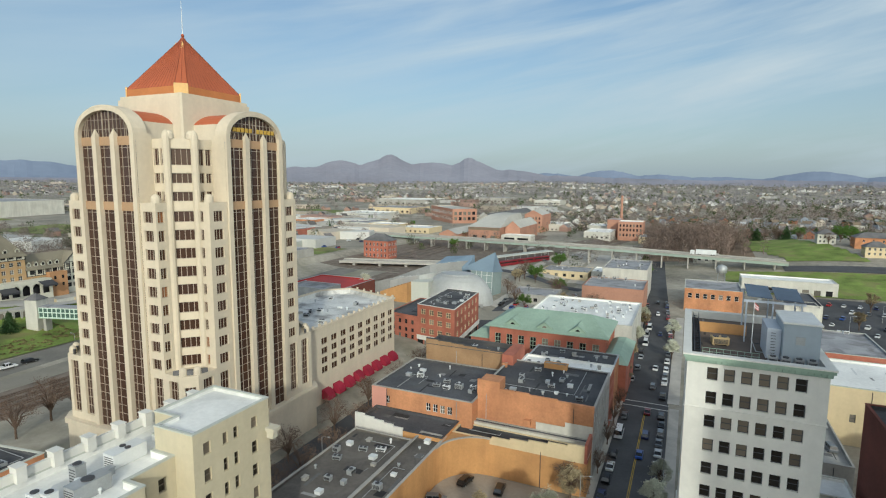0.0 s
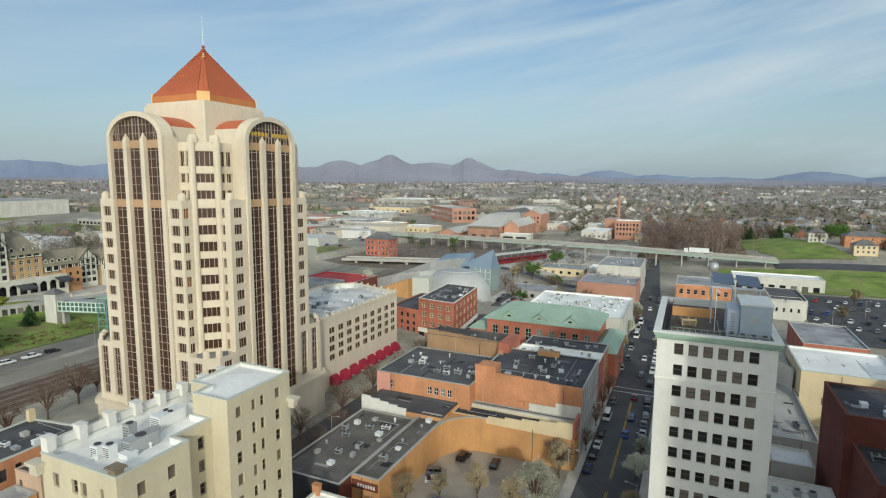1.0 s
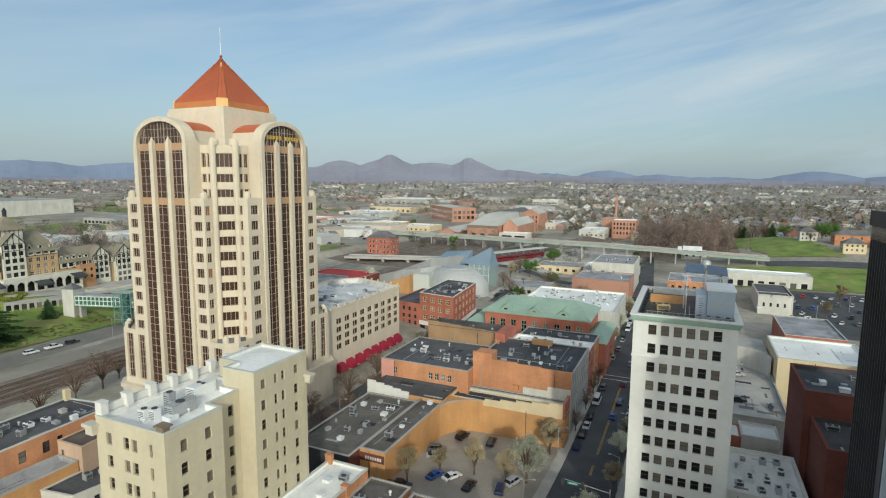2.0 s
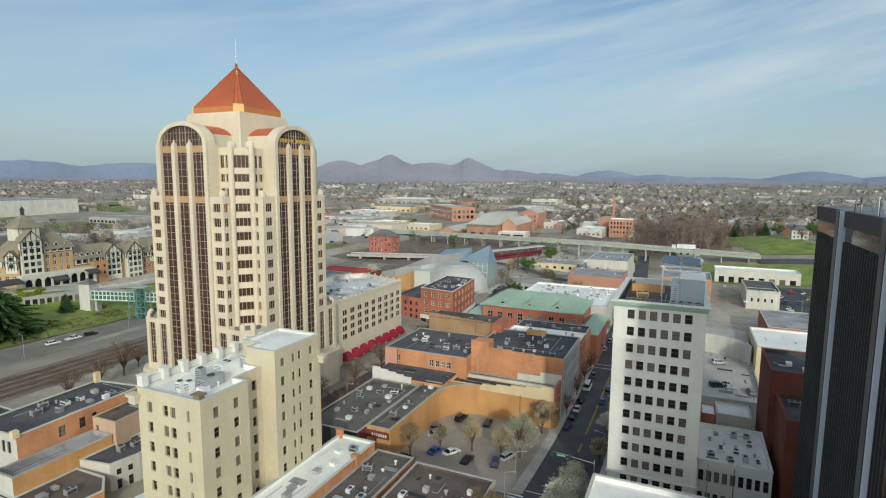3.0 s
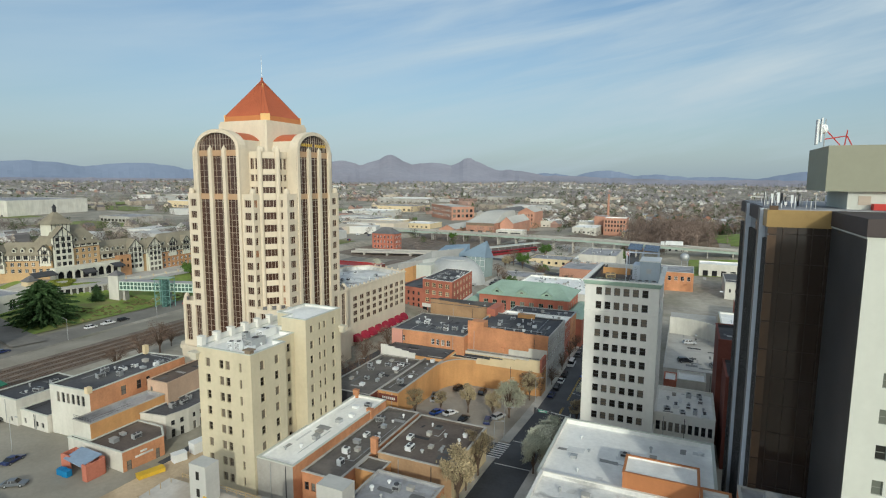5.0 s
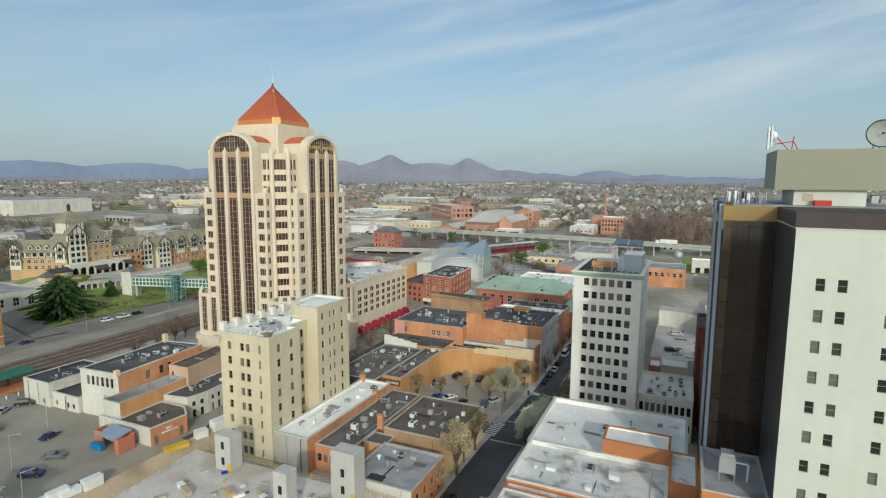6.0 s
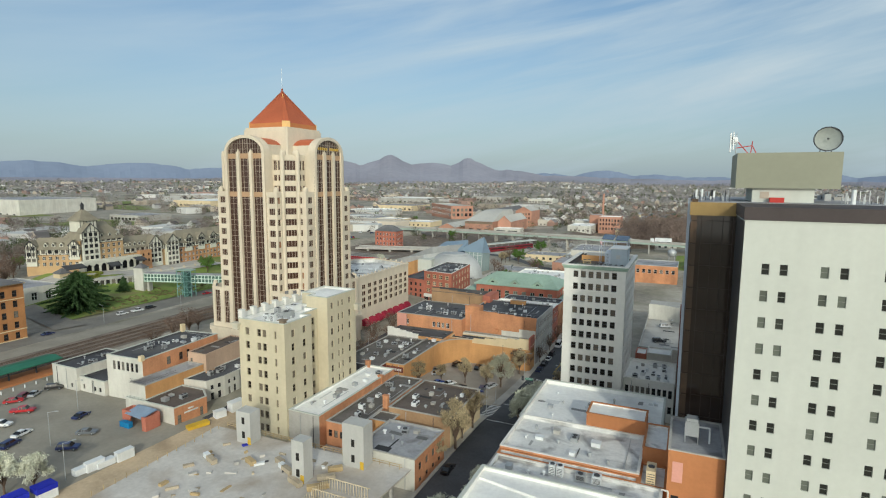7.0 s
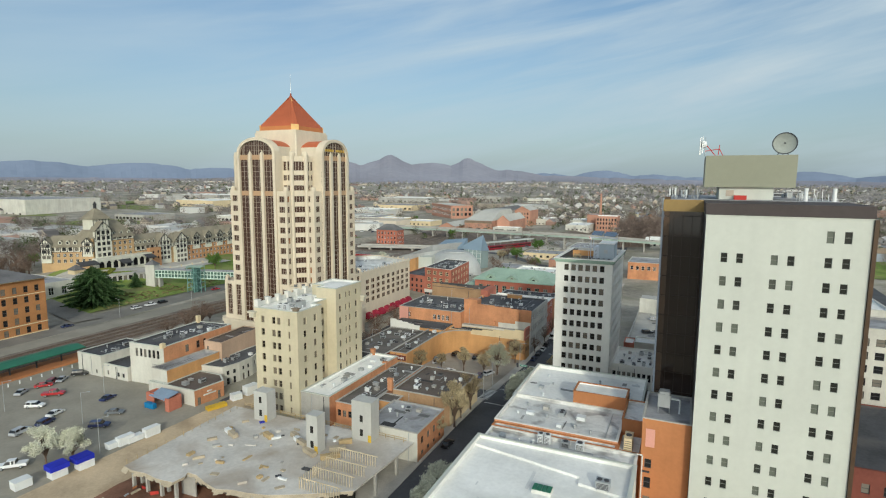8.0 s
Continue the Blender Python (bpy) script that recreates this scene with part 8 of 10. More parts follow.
for args in ((-66, -58.5, 31, 44, 27.8, 0, 5, 1), (-55, -47.5, 32, 66, 6.3, 1, 7, 2), (-46, -38, 36, 67, 4.1, 5, 7, 3), (-34.5, -18.5, 46, 64, 5.4, 2, 8, 4), (-31, -21, 27, 38, 5.2, 1, 5, 5), (-71.5, -57, 78, 108, 3.1, 6, 9, 6), (-55.5, -50.5, 82, 112, 3.3, 1, 4, 7), (-62, -48, 126, 134, 9.1, 6, 2, 8), (-74, -60, 128, 144, 9.1, 1, 6, 30),
             (-40.5, -18.5, 127, 151, 11.1, 6, 10, 9), (-43, -19, 153, 162, 9.7, 4, 6, 31), (-43, -19, 164, 176, 8.8, 2, 6, 32), (-72, -48.5, 151, 159, 12.2, 1, 4, 33), (-127, -100, 132, 168, 20.0, 6, 8, 10), (1.5, 29.5, 43, 63, 11.1, 2, 8, 11), (3, 26, 25, 39, 11.9, 1, 9, 12), (3, 14, 13.5, 21, 11.4, 0, 5, 34), (4, 29, -30, -4, 13.5, 2, 4, 14), (19, 31, 89, 106, 6.6, 9, 6, 15), (-120, -109, 34, 55, 12.0, 6, 4, 16), (-143, -134, 29, 43, 6.4, 2, 2, 17),
             (-99.5, -93, 40, 55, 4.9, 3, 1, 18), (-99, -88.5, 24.5, 33, 3.5, 1, 2, 19), (-97, -83, 196, 224, 13.8, 6, 6, 20), (-60, -20, 224, 266, 6.7, 26, 24, 21, metal_white), (34, 57, 90, 101, 17.8, 2, 3, 22), (33, 45, 105, 119, 22.7, 2, 3, 23), (-48, -22, 294, 320, 9.7, 5, 4, 24), (-44, -21, 332, 370, 12.7, 5, 4, 25), (44, 62, 54, 74, 60.36, 7, 5, 26), (30.5, 60, 232, 320, 6.6, 2, 2, 27)):
    clutter(*args)


for x_, w_, d_, h_, m_ in ((12.6, 1.1, 1.3, 1.9, metal_white), (14.0, 1.1, 1.3, 1.9, metal_white), (17.6, 1.6, 1.3, 1.2, metal_grey), (20.4, 1.5, 1.4, 1.5, metal_white)):
    air_unit(x_, 20.0, 11.4, w_, d_, h_, 0.0, m_)
air_unit(29.0, 24.6, 11.6, 1.5, 3.4, 2.6, 0.0, cream_wall)
air_unit(27.0, 3.4, 13.95, 2.2, 1.6, 1.5, 0.0, metal_grey)
sk_ = thing("skylight", "green-framed glass skylight on the white roof", "skylight", (18.0, -0.8, 13.5))
b_ = Shape()
b_.box(16.4, 19.6, -1.8, 0.2, 13.5, 14.1)
part("kerb", b_, white_stone, sk_)
for k in range(4):
    b_ = Shape()
    b_.box(16.5 + k * 0.78, 17.2 + k * 0.78, -1.7, 0.1, 14.1, 14.25)
    part("pane", b_, green_canopy, sk_, "dark green glass pane")

air_unit(-65.0, 44.4, 27.8, 2.0, 4.6, 1.9, 0.0, metal_white)
air_unit(-61.7, 37.4, 27.8, 1.9, 4.4, 1.9, 0.0, metal_grey)
air_unit(-64.5, 33.3, 27.8, 1.3, 1.2, 1.8, 0.0, metal_white)
air_unit(-63.1, 34.0, 27.8, 1.3, 1.2, 1.8, 0.0, metal_white)
air_unit(-65.5, 38.6, 27.8, 1.3, 1.3, 2.3, 0.0, metal_grey)

# ---- beige roof balustrade ----
def balustrade():
    th = thing("roof_parapet", "white roof balustrade with square piers on the beige building", "parapet", (-70.3, 45, 28.8))
    s = Shape()
    s.box(-70.65, -70.2, 30.2, 60.2, 28.9, 30.0)
    part("parapet_wall", s, white_stone, th)
    for k in range(8):
        y = 30.6 + k * 4.15
        s = Shape()
        s.box(-70.9, -69.5, y - 0.55, y + 0.55, 28.8, 30.7)
        s.box(-71.0, -69.4, y - 0.65, y + 0.65, 30.7, 30.85)
        part("pier", s, white_stone, th)
    for x, y in ((-71.0, 29.4), (-55.2, 60.4)):
        s = Shape()
        s.box(x - 1.2, x + 1.2, y - 0.8, y + 0.8, 27.2, 27.7)
        s.box(x - 0.8, x + 0.8, y - 0.5, y + 0.5, 26.0, 27.2)
        part("cornice_bracket", s, beige_trim, th)


balustrade()
ch_ = Shape()
ch_.box(-57.6, -56.2, 29.9, 31.0, 28.8, 29.5)
ch_.box(-57.9, -55.9, 29.6, 31.3, 29.5, 29.75)
single("chimney", ch_, brown_shingle, "small brown chimney cap at the roof corner", "chimney")

# ---- roof of the white office block
so = thing("solar_canopy", "two tilted dark blue solar panels on a steel canopy", "solar panels", (12.8, 99.5, 39.4))
solar = mat("solar_cells", (0.06, 0.085, 0.13), 0.25, 0.1)
for x0, x1 in ((9.0, 12.4), (12.9, 16.5)):
    s = Shape()
    q_ = [(x0, 96.0, 46.7 - (x0 - 9) * 0.05), (x1, 96.0, 46.7 - (x1 - 9) * 0.05), (x1, 102.6, 47.5 - (x1 - 9) * 0.05), (x0, 102.6, 47.5 - (x0 - 9) * 0.05)]
    s.face(q_)
    s.face([(p_[0], p_[1], p_[2] - 0.12) for p_ in q_][::-1])
    for k in range(4):
        u_, v_ = q_[k], q_[(k + 1) % 4]
        s.face([(u_[0], u_[1], u_[2] - 0.12), (v_[0], v_[1], v_[2] - 0.12), v_, u_])
    part("solar_panel", s, solar, so)
for y, z in ((96.4, 46.4), (102.2, 47.1)):
    s = Shape()
    s.box(8.6, 16.9, y - 0.15, y + 0.15, z - 0.75, z - 0.4)
    part("beam", s, steel_rib, so)
    for x in (9.0, 12.6, 16.4):
        s = Shape()
        s.tube((x, y, 39.2), (x, y, z - 0.7), 0.12, 0.12, 6)
        part("post", s, steel_rib, so)
bp = thing("penthouse", "pale blue lift penthouse on the white office block", "penthouse", (14.5, 92, 39.2))
pale_blue = mat("pale_blue_metal", (0.40, 0.46, 0.51), 0.6, 0.06, 2, streak=0.12)
s = Shape()
s.prism(rect(12.9, 17.3, 87.0, 95.0), 39.2, 44.8)
part("wall", s, pale_blue, bp)
s = Shape()
s.prism(rect(12.75, 17.45, 86.85, 95.15), 44.8, 45.05, floor=True)
part("roof", s, white_roof, bp)
s = Shape()
s.box(14.4, 15.5, 86.9, 87.0, 42.0, 43.1)
part("louvre", s, metal_grey, bp)
s = Shape()
s.prism(rect(11.1, 12.85, 88.5, 95.0), 39.2, 43.6)
part("side_box", s, steel_rib, bp, "darker blue side box with a ladder")
for k in range(9):
    r_ = Shape()
    r_.box(11.6, 12.2, 88.35, 88.42, 39.6 + k * 0.42, 39.66 + k * 0.42)
    part("rung", r_, metal_dark, bp)
for k in range(4):
    air_unit(11.6 + k * 1.55, 85.3, 39.2, 1.1, 1.0, 1.2)
air_unit(5.4, 93, 39.2, 2.4, 1.5, 1.2, 0.2, timber)
b_ = Shape()
b_.box(2.6, 9.6, 100.0, 100.3, 39.2, 40.9)
single("timber_screen", b_, tan_brick, "ochre timber screen on the office roof", "screen")
s = Shape()
for k in range(17):
    s.box(1.75, 2.55, 84 + k * 1.5, 84.3 + k * 1.5, 39.9, 40.0)
s.box(1.7, 1.78, 83.6, 109, 39.2, 40.5)
s.box(2.55, 2.63, 83.6, 109, 39.2, 40.5)
single("roof_walkway", s, metal_dark, "dark slatted roof walkway", "walkway")
rl = thing("roof_railing", "thin green railing round the office roof deck", "railing", (6, 86.5, 39.2))
for k in range(9):
    p_ = Shape()
    p_.tube((2.9 + k * 0.9, 86.4, 39.2), (2.9 + k * 0.9, 86.4, 40.3), 0.04, 0.04, 5)
    part("post", p_, green_copper, rl)
for z_ in (39.75, 40.28):
    p_ = Shape()
    p_.tube((2.8, 86.4, z_), (10.2, 86.4, z_), 0.04, 0.04, 5)
    part("rail", p_, green_copper, rl)
fl = thing("flagpole", "white flagpole with a striped red flag", "flag", (9.4, 90, 39.2))
p_ = Shape()
p_.tube((9.4, 90, 39.2), (9.4, 90, 47.0), 0.06, 0.04, 6)
part("pole", p_, metal_white, fl)
for k in range(5):
    p_ = Shape()
    p_.face([(9.45, 90, 46.8 - k * 0.16), (10.0, 90.2, 46.3 - k * 0.16), (10.0, 90.2, 46.15 - k * 0.16), (9.45, 90, 46.65 - k * 0.16)])
    part("flag_stripe", p_, red_paint if k % 2 == 0 else metal_white, fl)

# ---- dish and masts on the tower roof ----
dish = thing("satellite_dish", "large grey satellite dish on a tripod", "dish", (52.0, 40.5, 69.0))
s = Shape()
n1, n2 = 20, 8
axis = Vector((-0.12, -0.96, 0.20)).normalized()
sx_ = axis.orthogonal().normalized()
sy_ = axis.cross(sx_)
cen = Vector((53.4, 40.6, 71.1))
rings = []
for j in range(n2 + 1):
    r_ = 2.05 * j / n2
    h_ = 0.16 * r_ * r_
    rings.append([tuple(cen + (sx_ * math.cos(2 * math.pi * k / n1) + sy_ * math.sin(2 * math.pi * k / n1)) * r_ + axis * h_) for k in range(n1)])
for j in range(n2):
    for k in range(n1):
        a_, b_ = rings[j], rings[j + 1]
        s.face([a_[k], a_[(k + 1) % n1], b_[(k + 1) % n1], b_[k]])
part("reflector", s, mat("dish_grey", (0.30, 0.32, 0.29), 0.7, 0.12), dish, smooth=True)
s = Shape()
for k in range(n1):
    s.tube(rings[n2][k], rings[n2][(k + 1) % n1], 0.1, 0.1, 5, caps=False)
part("rim", s, metal_dark, dish)
s = Shape()
s.tube(cen, cen + axis * 0.8, 0.04, 0.04, 5)
s.lathe(tuple(cen + axis * 0.75), [(0.16, -0.12), (0.2, 0.0), (0.12, 0.16)], 8)
part("feed", s, metal_dark, dish)
for dx in (-0.9, 0.0, 0.9):
    s = Shape()
    s.tube((53.2 + dx, 40.6, 69.0), (53.3 + dx * 0.4, 41.4, 70.6), 0.09, 0.07, 6)
    part("leg", s, metal_dark, dish)
ant = thing("drum_antenna", "white drum antenna on a red steel bracket", "antenna", (39.8, 41, 69.0))
s = Shape()
s.tube((38.9, 41.0, 71.4), (39.5, 41.4, 71.4), 0.7, 0.7, 16)
part("drum", s, metal_white, ant)
s = Shape()
s.tube((39.6, 41.2, 69.0), (39.6, 41.2, 72.8), 0.08, 0.06, 6)
part("mast", s, metal_grey, ant)
for a_, b_ in (((39.6, 41.2, 71.4), (41.6, 41.2, 69.0)), ((39.6, 41.2, 70.0), (42.2, 41.2, 70.4)), ((42.2, 41.2, 71.2), (42.0, 41.2, 69.0)), ((42.2, 41.2, 70.4), (42.9, 41.2, 69.0))):
    s = Shape()
    s.tube(a_, b_, 0.08, 0.08, 5)
    part("brace", s, red_paint, ant)
s = Shape()
s.box(38.55, 38.8, 40.6, 41.8, 69.3, 72.7)
s.box(39.0, 39.2, 40.5, 41.2, 69.6, 72.9)
part("panel", s, metal_white, ant, "tall white antenna panel")
ra = random.Random(9)
for k in range(64):
    x, y = (ra.uniform(33.2, 39.5), ra.uniform(34.8, 62)) if k < 42 else (ra.uniform(55.8, 62), ra.uniform(36, 44))
    h_ = ra.uniform(0.5, 2.3)
    s = Shape()
    w_ = ra.choice((0.05, 0.05, 0.16))
    s.tube((0, 0, 0), (0, 0, h_), 0.05, 0.05, 5)
    s.box(-w_, w_, -w_, w_, h_ * 0.35, h_)
    ob = single("antenna", s, ra.choice((metal_white, metal_grey, metal_dark)), "slim rooftop antenna panel on a pole", "antenna", "rooftop antennas")
    ob.location = (x, y, 60.34)
for x in (56.8, 61.2):
    s = Shape()
    s.tube((0, 0, 0), (0, 0, 2.4), 0.35, 0.35, 10)
    ob = single("roof_flue", s, metal_white, "tall white rooftop flue", "flue")
    ob.location = (x, 36, 60.34)


# ---- cooling tower on the orange block ----
ct = thing("cooling_unit", "grey cooling unit with white pipes on the brick block", "cooling unit", (35.0, 26, 19.7))
s = Shape()
s.box(33.9, 36.1, 25.0, 27.2, 20.9, 23.4)
s.box(34.1, 35.9, 25.2, 27.0, 23.4, 23.9)
part("body", s, metal_grey, ct)
for x in (34.0, 36.0):
    for y in (25.1, 27.1):
        s = Shape()
        s.tube((x, y, 19.7), (x, y, 21.0), 0.09, 0.09, 6)
        part("leg", s, metal_grey, ct)
s = Shape()
s.tube((36.1, 26, 22.4), (37.8, 26, 22.4), 0.16, 0.16, 8)
s.tube((37.8, 26, 22.4), (37.8, 26, 19.7), 0.16, 0.16, 8)
part("pipe", s, metal_white, ct)


# ---- building site ----
pale_board = mat("weathered_boards", (0.43, 0.36, 0.26), 0.9, 0.15, 0.6)
shaft_concrete = mat("pale_shaft_concrete", (0.50, 0.49, 0.455), 0.9, 0.06, 1.5, streak=0.12)
pale_timber = mat("pale_stud_timber", (0.60, 0.50, 0.34), 0.85, 0.12, 0.6)
rust_dirt = mat("red_brown_dirt", (0.19, 0.095, 0.06), 0.98, 0.3, 1.0, spots=0.5, spot_col=(0.10, 0.06, 0.045))
def site():
    th = thing("concrete_deck", "unfinished concrete building deck on square columns", "building site", (-44, 5, -1))
    z = 3.5
    s = Shape()
    front = [(-68.6, -11.8), (-65.5, -12.3), (-62.0, -11.9), (-58.0, -12.4), (-54.0, -12.0), (-53.6, -9.4), (-54.4, -8.1), (-52.0, -8.0), (-48.0, -9.4), (-44.2, -10.2), (-41.0, -9.0), (-37.5, -8.6), (-33.5, -7.5), (-29.0, -5.2), (-24.5, -2.6), (-19.4, 0.6)]
    s.prism(front + [(-18.4, 13.3), (-17.8, 24.0), (-29.0, 23.4), (-31.0, 22.5), (-70.6, 21.4)], z - 0.35, z, floor=True)
    part("slab", s, deck_concrete, th)
    for x in range(-67, -18, 8):
        for y in (-9.0, -1.0, 8.0, 17.0):
            if (x > -52 and y < -4) or (x > -32 and y < 4):
                continue
            c = Shape()
            c.box(x - 0.3, x + 0.3, y - 0.3, y + 0.3, gz(x, y) - 1, z - 0.35)
            part("column", c, grey_concrete, th)
    # near-black sheet put in for the shade below the slab
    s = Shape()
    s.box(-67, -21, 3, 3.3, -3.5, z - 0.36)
    part("back_wall", s, shade_black, th)
    for x0, x1, y0, y1, zt in ((-60.2, -56.0, 17.4, 20.6, 11.0), (-37.6, -34.6, 9.4, 12.2, 12.2), (-31.9, -26.6, 18.8, 22.4, 13.0)):
        c = Shape()
        c.prism(rect(x0, x1, y0, y1), z, zt)
        part("shaft", c, shaft_concrete, th, "pale grey concrete lift shaft")
        for zz in (z + 1.2, z + 4.6):
            # flat panels: the dark inside of each opening is their colour
            d = Shape()
            d.box((x0 + x1) / 2 - 0.4, (x0 + x1) / 2 + 0.4, y0 - 0.04, y0 + 0.05, zz, zz + 1.6)
            part("opening", d, shade_black, th)
        d = Shape()
        d.box(x1 - 0.9, x1 - 0.02, y0 - 0.06, y0, z, z + 1.7)
        part("formwork_panel", d, yellow_paint, th)
    # broken front edge: sagging lip of forms, rebar and rubble below
    rnd = random.Random(2)
    lip = Shape()
    for a, b in zip(front[:-1], front[1:]):
        n = max(1, int(math.dist(a, b) / 0.8))
        for k in range(n):
            f0, f1 = k / n, (k + 1) / n
            p, q = (a[0] + (b[0] - a[0]) * f0, a[1] + (b[1] - a[1]) * f0), (a[0] + (b[0] - a[0]) * f1, a[1] + (b[1] - a[1]) * f1)
            o = rnd.uniform(0.1, 0.9)
            lip.face([(p[0], p[1] - o, z - 0.3 - o * 0.5), (q[0], q[1] - o, z - 0.3 - o * 0.5), (q[0], q[1], z - 0.05), (p[0], p[1], z - 0.05)])
            lip.face([(p[0], p[1] - o, z - 0.3 - o * 0.5), (p[0], p[1], z - 0.6), (q[0], q[1], z - 0.6), (q[0], q[1] - o, z - 0.3 - o * 0.5)])
    part("edge_lip", lip, pale_board, th, "ragged formwork along the slab edge")
    for k in range(4):
        x = -67 + k * 4.2
        c = Shape()
        c.box(x - 0.28, x + 0.28, -11.2, -10.6, -3, z - 0.4)
        part("column", c, grey_concrete, th)
    for x0, x1, y in ((-56.0, -52.0, -8.3), (-41.0, -38.5, -5.0), (-31, -26, -1.5)):
        c = Shape()
        c.box(x0, x1, y, y + 0.3, -3, z - 0.36)
        part("panel_wall", c, grey_concrete, th)
    # stud walls
    for x in np.arange(-29.5, -19.6, 0.62):
        for y in (-3.2, 1.2, 5.6, 10.0):
            d = Shape()
            d.box(x - 0.05, x + 0.05, y - 0.06, y + 0.06, z, z + 2.3)
            part("stud", d, pale_timber, th)
    for y in (-3.2, 1.2, 5.6, 10.0):
        d = Shape()
        d.box(-29.6, -19.6, y - 0.07, y + 0.07, z + 2.3, z + 2.45)
        part("plate", d, pale_timber, th)
    for y in np.arange(-3.2, 10.0, 0.7):
        d = Shape()
        d.box(-29.6, -29.48, y - 0.05, y + 0.05, z, z + 2.3)
        part("stud", d, pale_timber, th)
    for y0, y1, x in ((-11, 22, -68.8),):
        for y in np.arange(y0, y1, 2.4):
            d = Shape()
            d.box(x - 0.05, x + 0.05, y - 0.05, y + 0.05, z, z + 1.1)
            part("rail_post", d, timber, th)
    for x in np.arange(-68, -19, 2.4):
        d = Shape()
        d.box(x - 0.05, x + 0.05, 22.2, 22.3, z, z + 1.1)
        part("rail_post", d, timber, th)
    for zz in (0.55, 1.05):
        d = Shape()
        d.box(-68, -19.3, 22.15, 22.22, z + zz, z + zz + 0.1)
        part("rail", d, timber, th)
    # stacks on the deck
    for k in range(46):
        x, y = rnd.uniform(-62, -32), rnd.uniform(-7, 19)
        if -40 < x < -33 and 7 < y < 14:
            continue
        w, d_, h_ = rnd.uniform(0.6, 3.2), rnd.uniform(0.4, 1.2), rnd.uniform(0.1, 0.55)
        st = Shape()
        w, d_ = w * 0.8, d_ * 0.85
        o = rnd.uniform(-0.12, 0.12)
        st.prism([(-w / 2, -d_ / 2), (w / 2 + o, -d_ / 2 + o * 0.4), (w / 2, d_ / 2), (-w / 2 - o, d_ / 2)], 0, h_, floor=True)
        m = rnd.choice((timber, pale_board, pale_board, metal_white, metal_dark, deck_concrete, grey_concrete, pale_board, blue_tarp if k % 15 == 0 else timber))
        ob = single("building_board", st, m, "loose building board on the concrete deck", "building material", "boards on the deck")
        ob.location = (x, y, z)
        ob.rotation_euler = (0, 0, rnd.choice((0.0, 1.57, 0.3, 0.9)))


site()

# rubble, mud and red forms at the foot of the deck
mud = Shape()
rm = random.Random(14)
gridn = {}
for i in range(27):
    for j in range(9):
        x, y = -71 + i * 2.0, -24 + j * 2.4
        gridn[i, j] = len(mud.v)
        mud.v.append((x, y, gz(x, y) + 0.12 + 0.5 * abs(noise.noise((x * 0.3, y * 0.3, 2.0)))))
for i in range(26):
    for j in range(8):
        mud.f.append((gridn[i, j], gridn[i + 1, j], gridn[i + 1, j + 1], gridn[i, j + 1]))
        mud.m.append(0)
single("ground_site_mud", mud, rust_dirt, "churned red-brown mud before the building deck", "ground", kind="structure", smooth=True)
for k in range(40):
    x, y = rm.uniform(-69, -30), rm.uniform(-20, -9)
    w_, d_, h_ = rm.uniform(0.5, 2.8), rm.uniform(0.15, 0.5), rm.uniform(0.15, 0.8)
    b_ = Shape()
    b_.prism([(-w_ / 2, -d_ / 2), (w_ / 2, -d_ / 2 + 0.1), (w_ / 2 - 0.1, d_ / 2), (-w_ / 2 + 0.1, d_ / 2)], 0, h_, floor=True)
    ob = single("formwork_board", b_, rm.choice((red_paint, rust_dirt, pale_board, metal_grey, bright_brick)), "loose formwork board in the site mud", "building material", "boards in the mud")
    ob.location = (x, y, gz(x, y) + 0.3)
    ob.rotation_euler = (rm.uniform(-0.1, 0.1), rm.uniform(-0.1, 0.1), rm.uniform(0, 3.1))


def container(x, y, w, d, h, turn, m, label, name="site_box"):
    th = thing(name, label, "container", (x, y, gz(x, y) + 0.09))
    s = Shape()
    s.box(-w / 2, w / 2, -d / 2, d / 2, 0, h)
    b = new("body", s.mesh("body", m))
    b.parent = th
    r = Shape()
    n = int(w / 0.5)
    for k in range(n):
        xx = -w / 2 + (k + 0.5) * w / n
        r.box(xx - 0.06, xx + 0.06, -d / 2 - 0.04, d / 2 + 0.04, 0.08, h - 0.08)
    q = new("ribs", r.mesh("ribs", m))
    q.parent = th
    t = Shape()
    t.box(-w / 2 - 0.06, w / 2 + 0.06, -d / 2 - 0.06, d / 2 + 0.06, h, h + 0.1)
    q = new("lid", t.mesh("lid", m))
    q.parent = th
    th.rotation_euler = (0, 0, radians(turn))


for k, (x, y, h_) in enumerate(((-86.6, -1.5, 1.3), (-85.2, 2.6, 1.3), (-84.2, 6.6, 2.1), (-85.8, 0.6, 2.0))):
    container(x, y, 3.8, 1.7, h_, 84, metal_white, "white slatted site storage box beside the dirt lane")
for k, (x, y, m) in enumerate(((-85.4, -15.5, metal_white), (-84.0, -10.5, metal_white), (-87.5, -21.5, metal_white))):
    container(x, y, 3.2, 2.4, 1.7, 84, m, "pale portable site box beside the dirt lane")
for k, (x, y) in enumerate(((-85.4, -15.5), (-84.2, -10.8))):
    s = Shape()
    a_ = rect(-1.9, 1.9, -1.5, 1.5)
    s.prism([(p_[0], p_[1]) for p_ in a_], 1.0, 2.1)
    s.face([(p_[0] * 0.9, p_[1] * 0.9, 2.2) for p_ in a_])
    ob = single("tarpaulin", s, blue_tarp, "blue tarpaulin over a site box", "tarpaulin")
    ob.location = (x, y, gz(x, y) + 0.9)
    ob.rotation_euler = (0, 0, radians(84))
container(-82.5, 26.0, 5.5, 2.0, 0.8, 70, yellow_paint, "yellow skip beside the dirt lane", "skip")
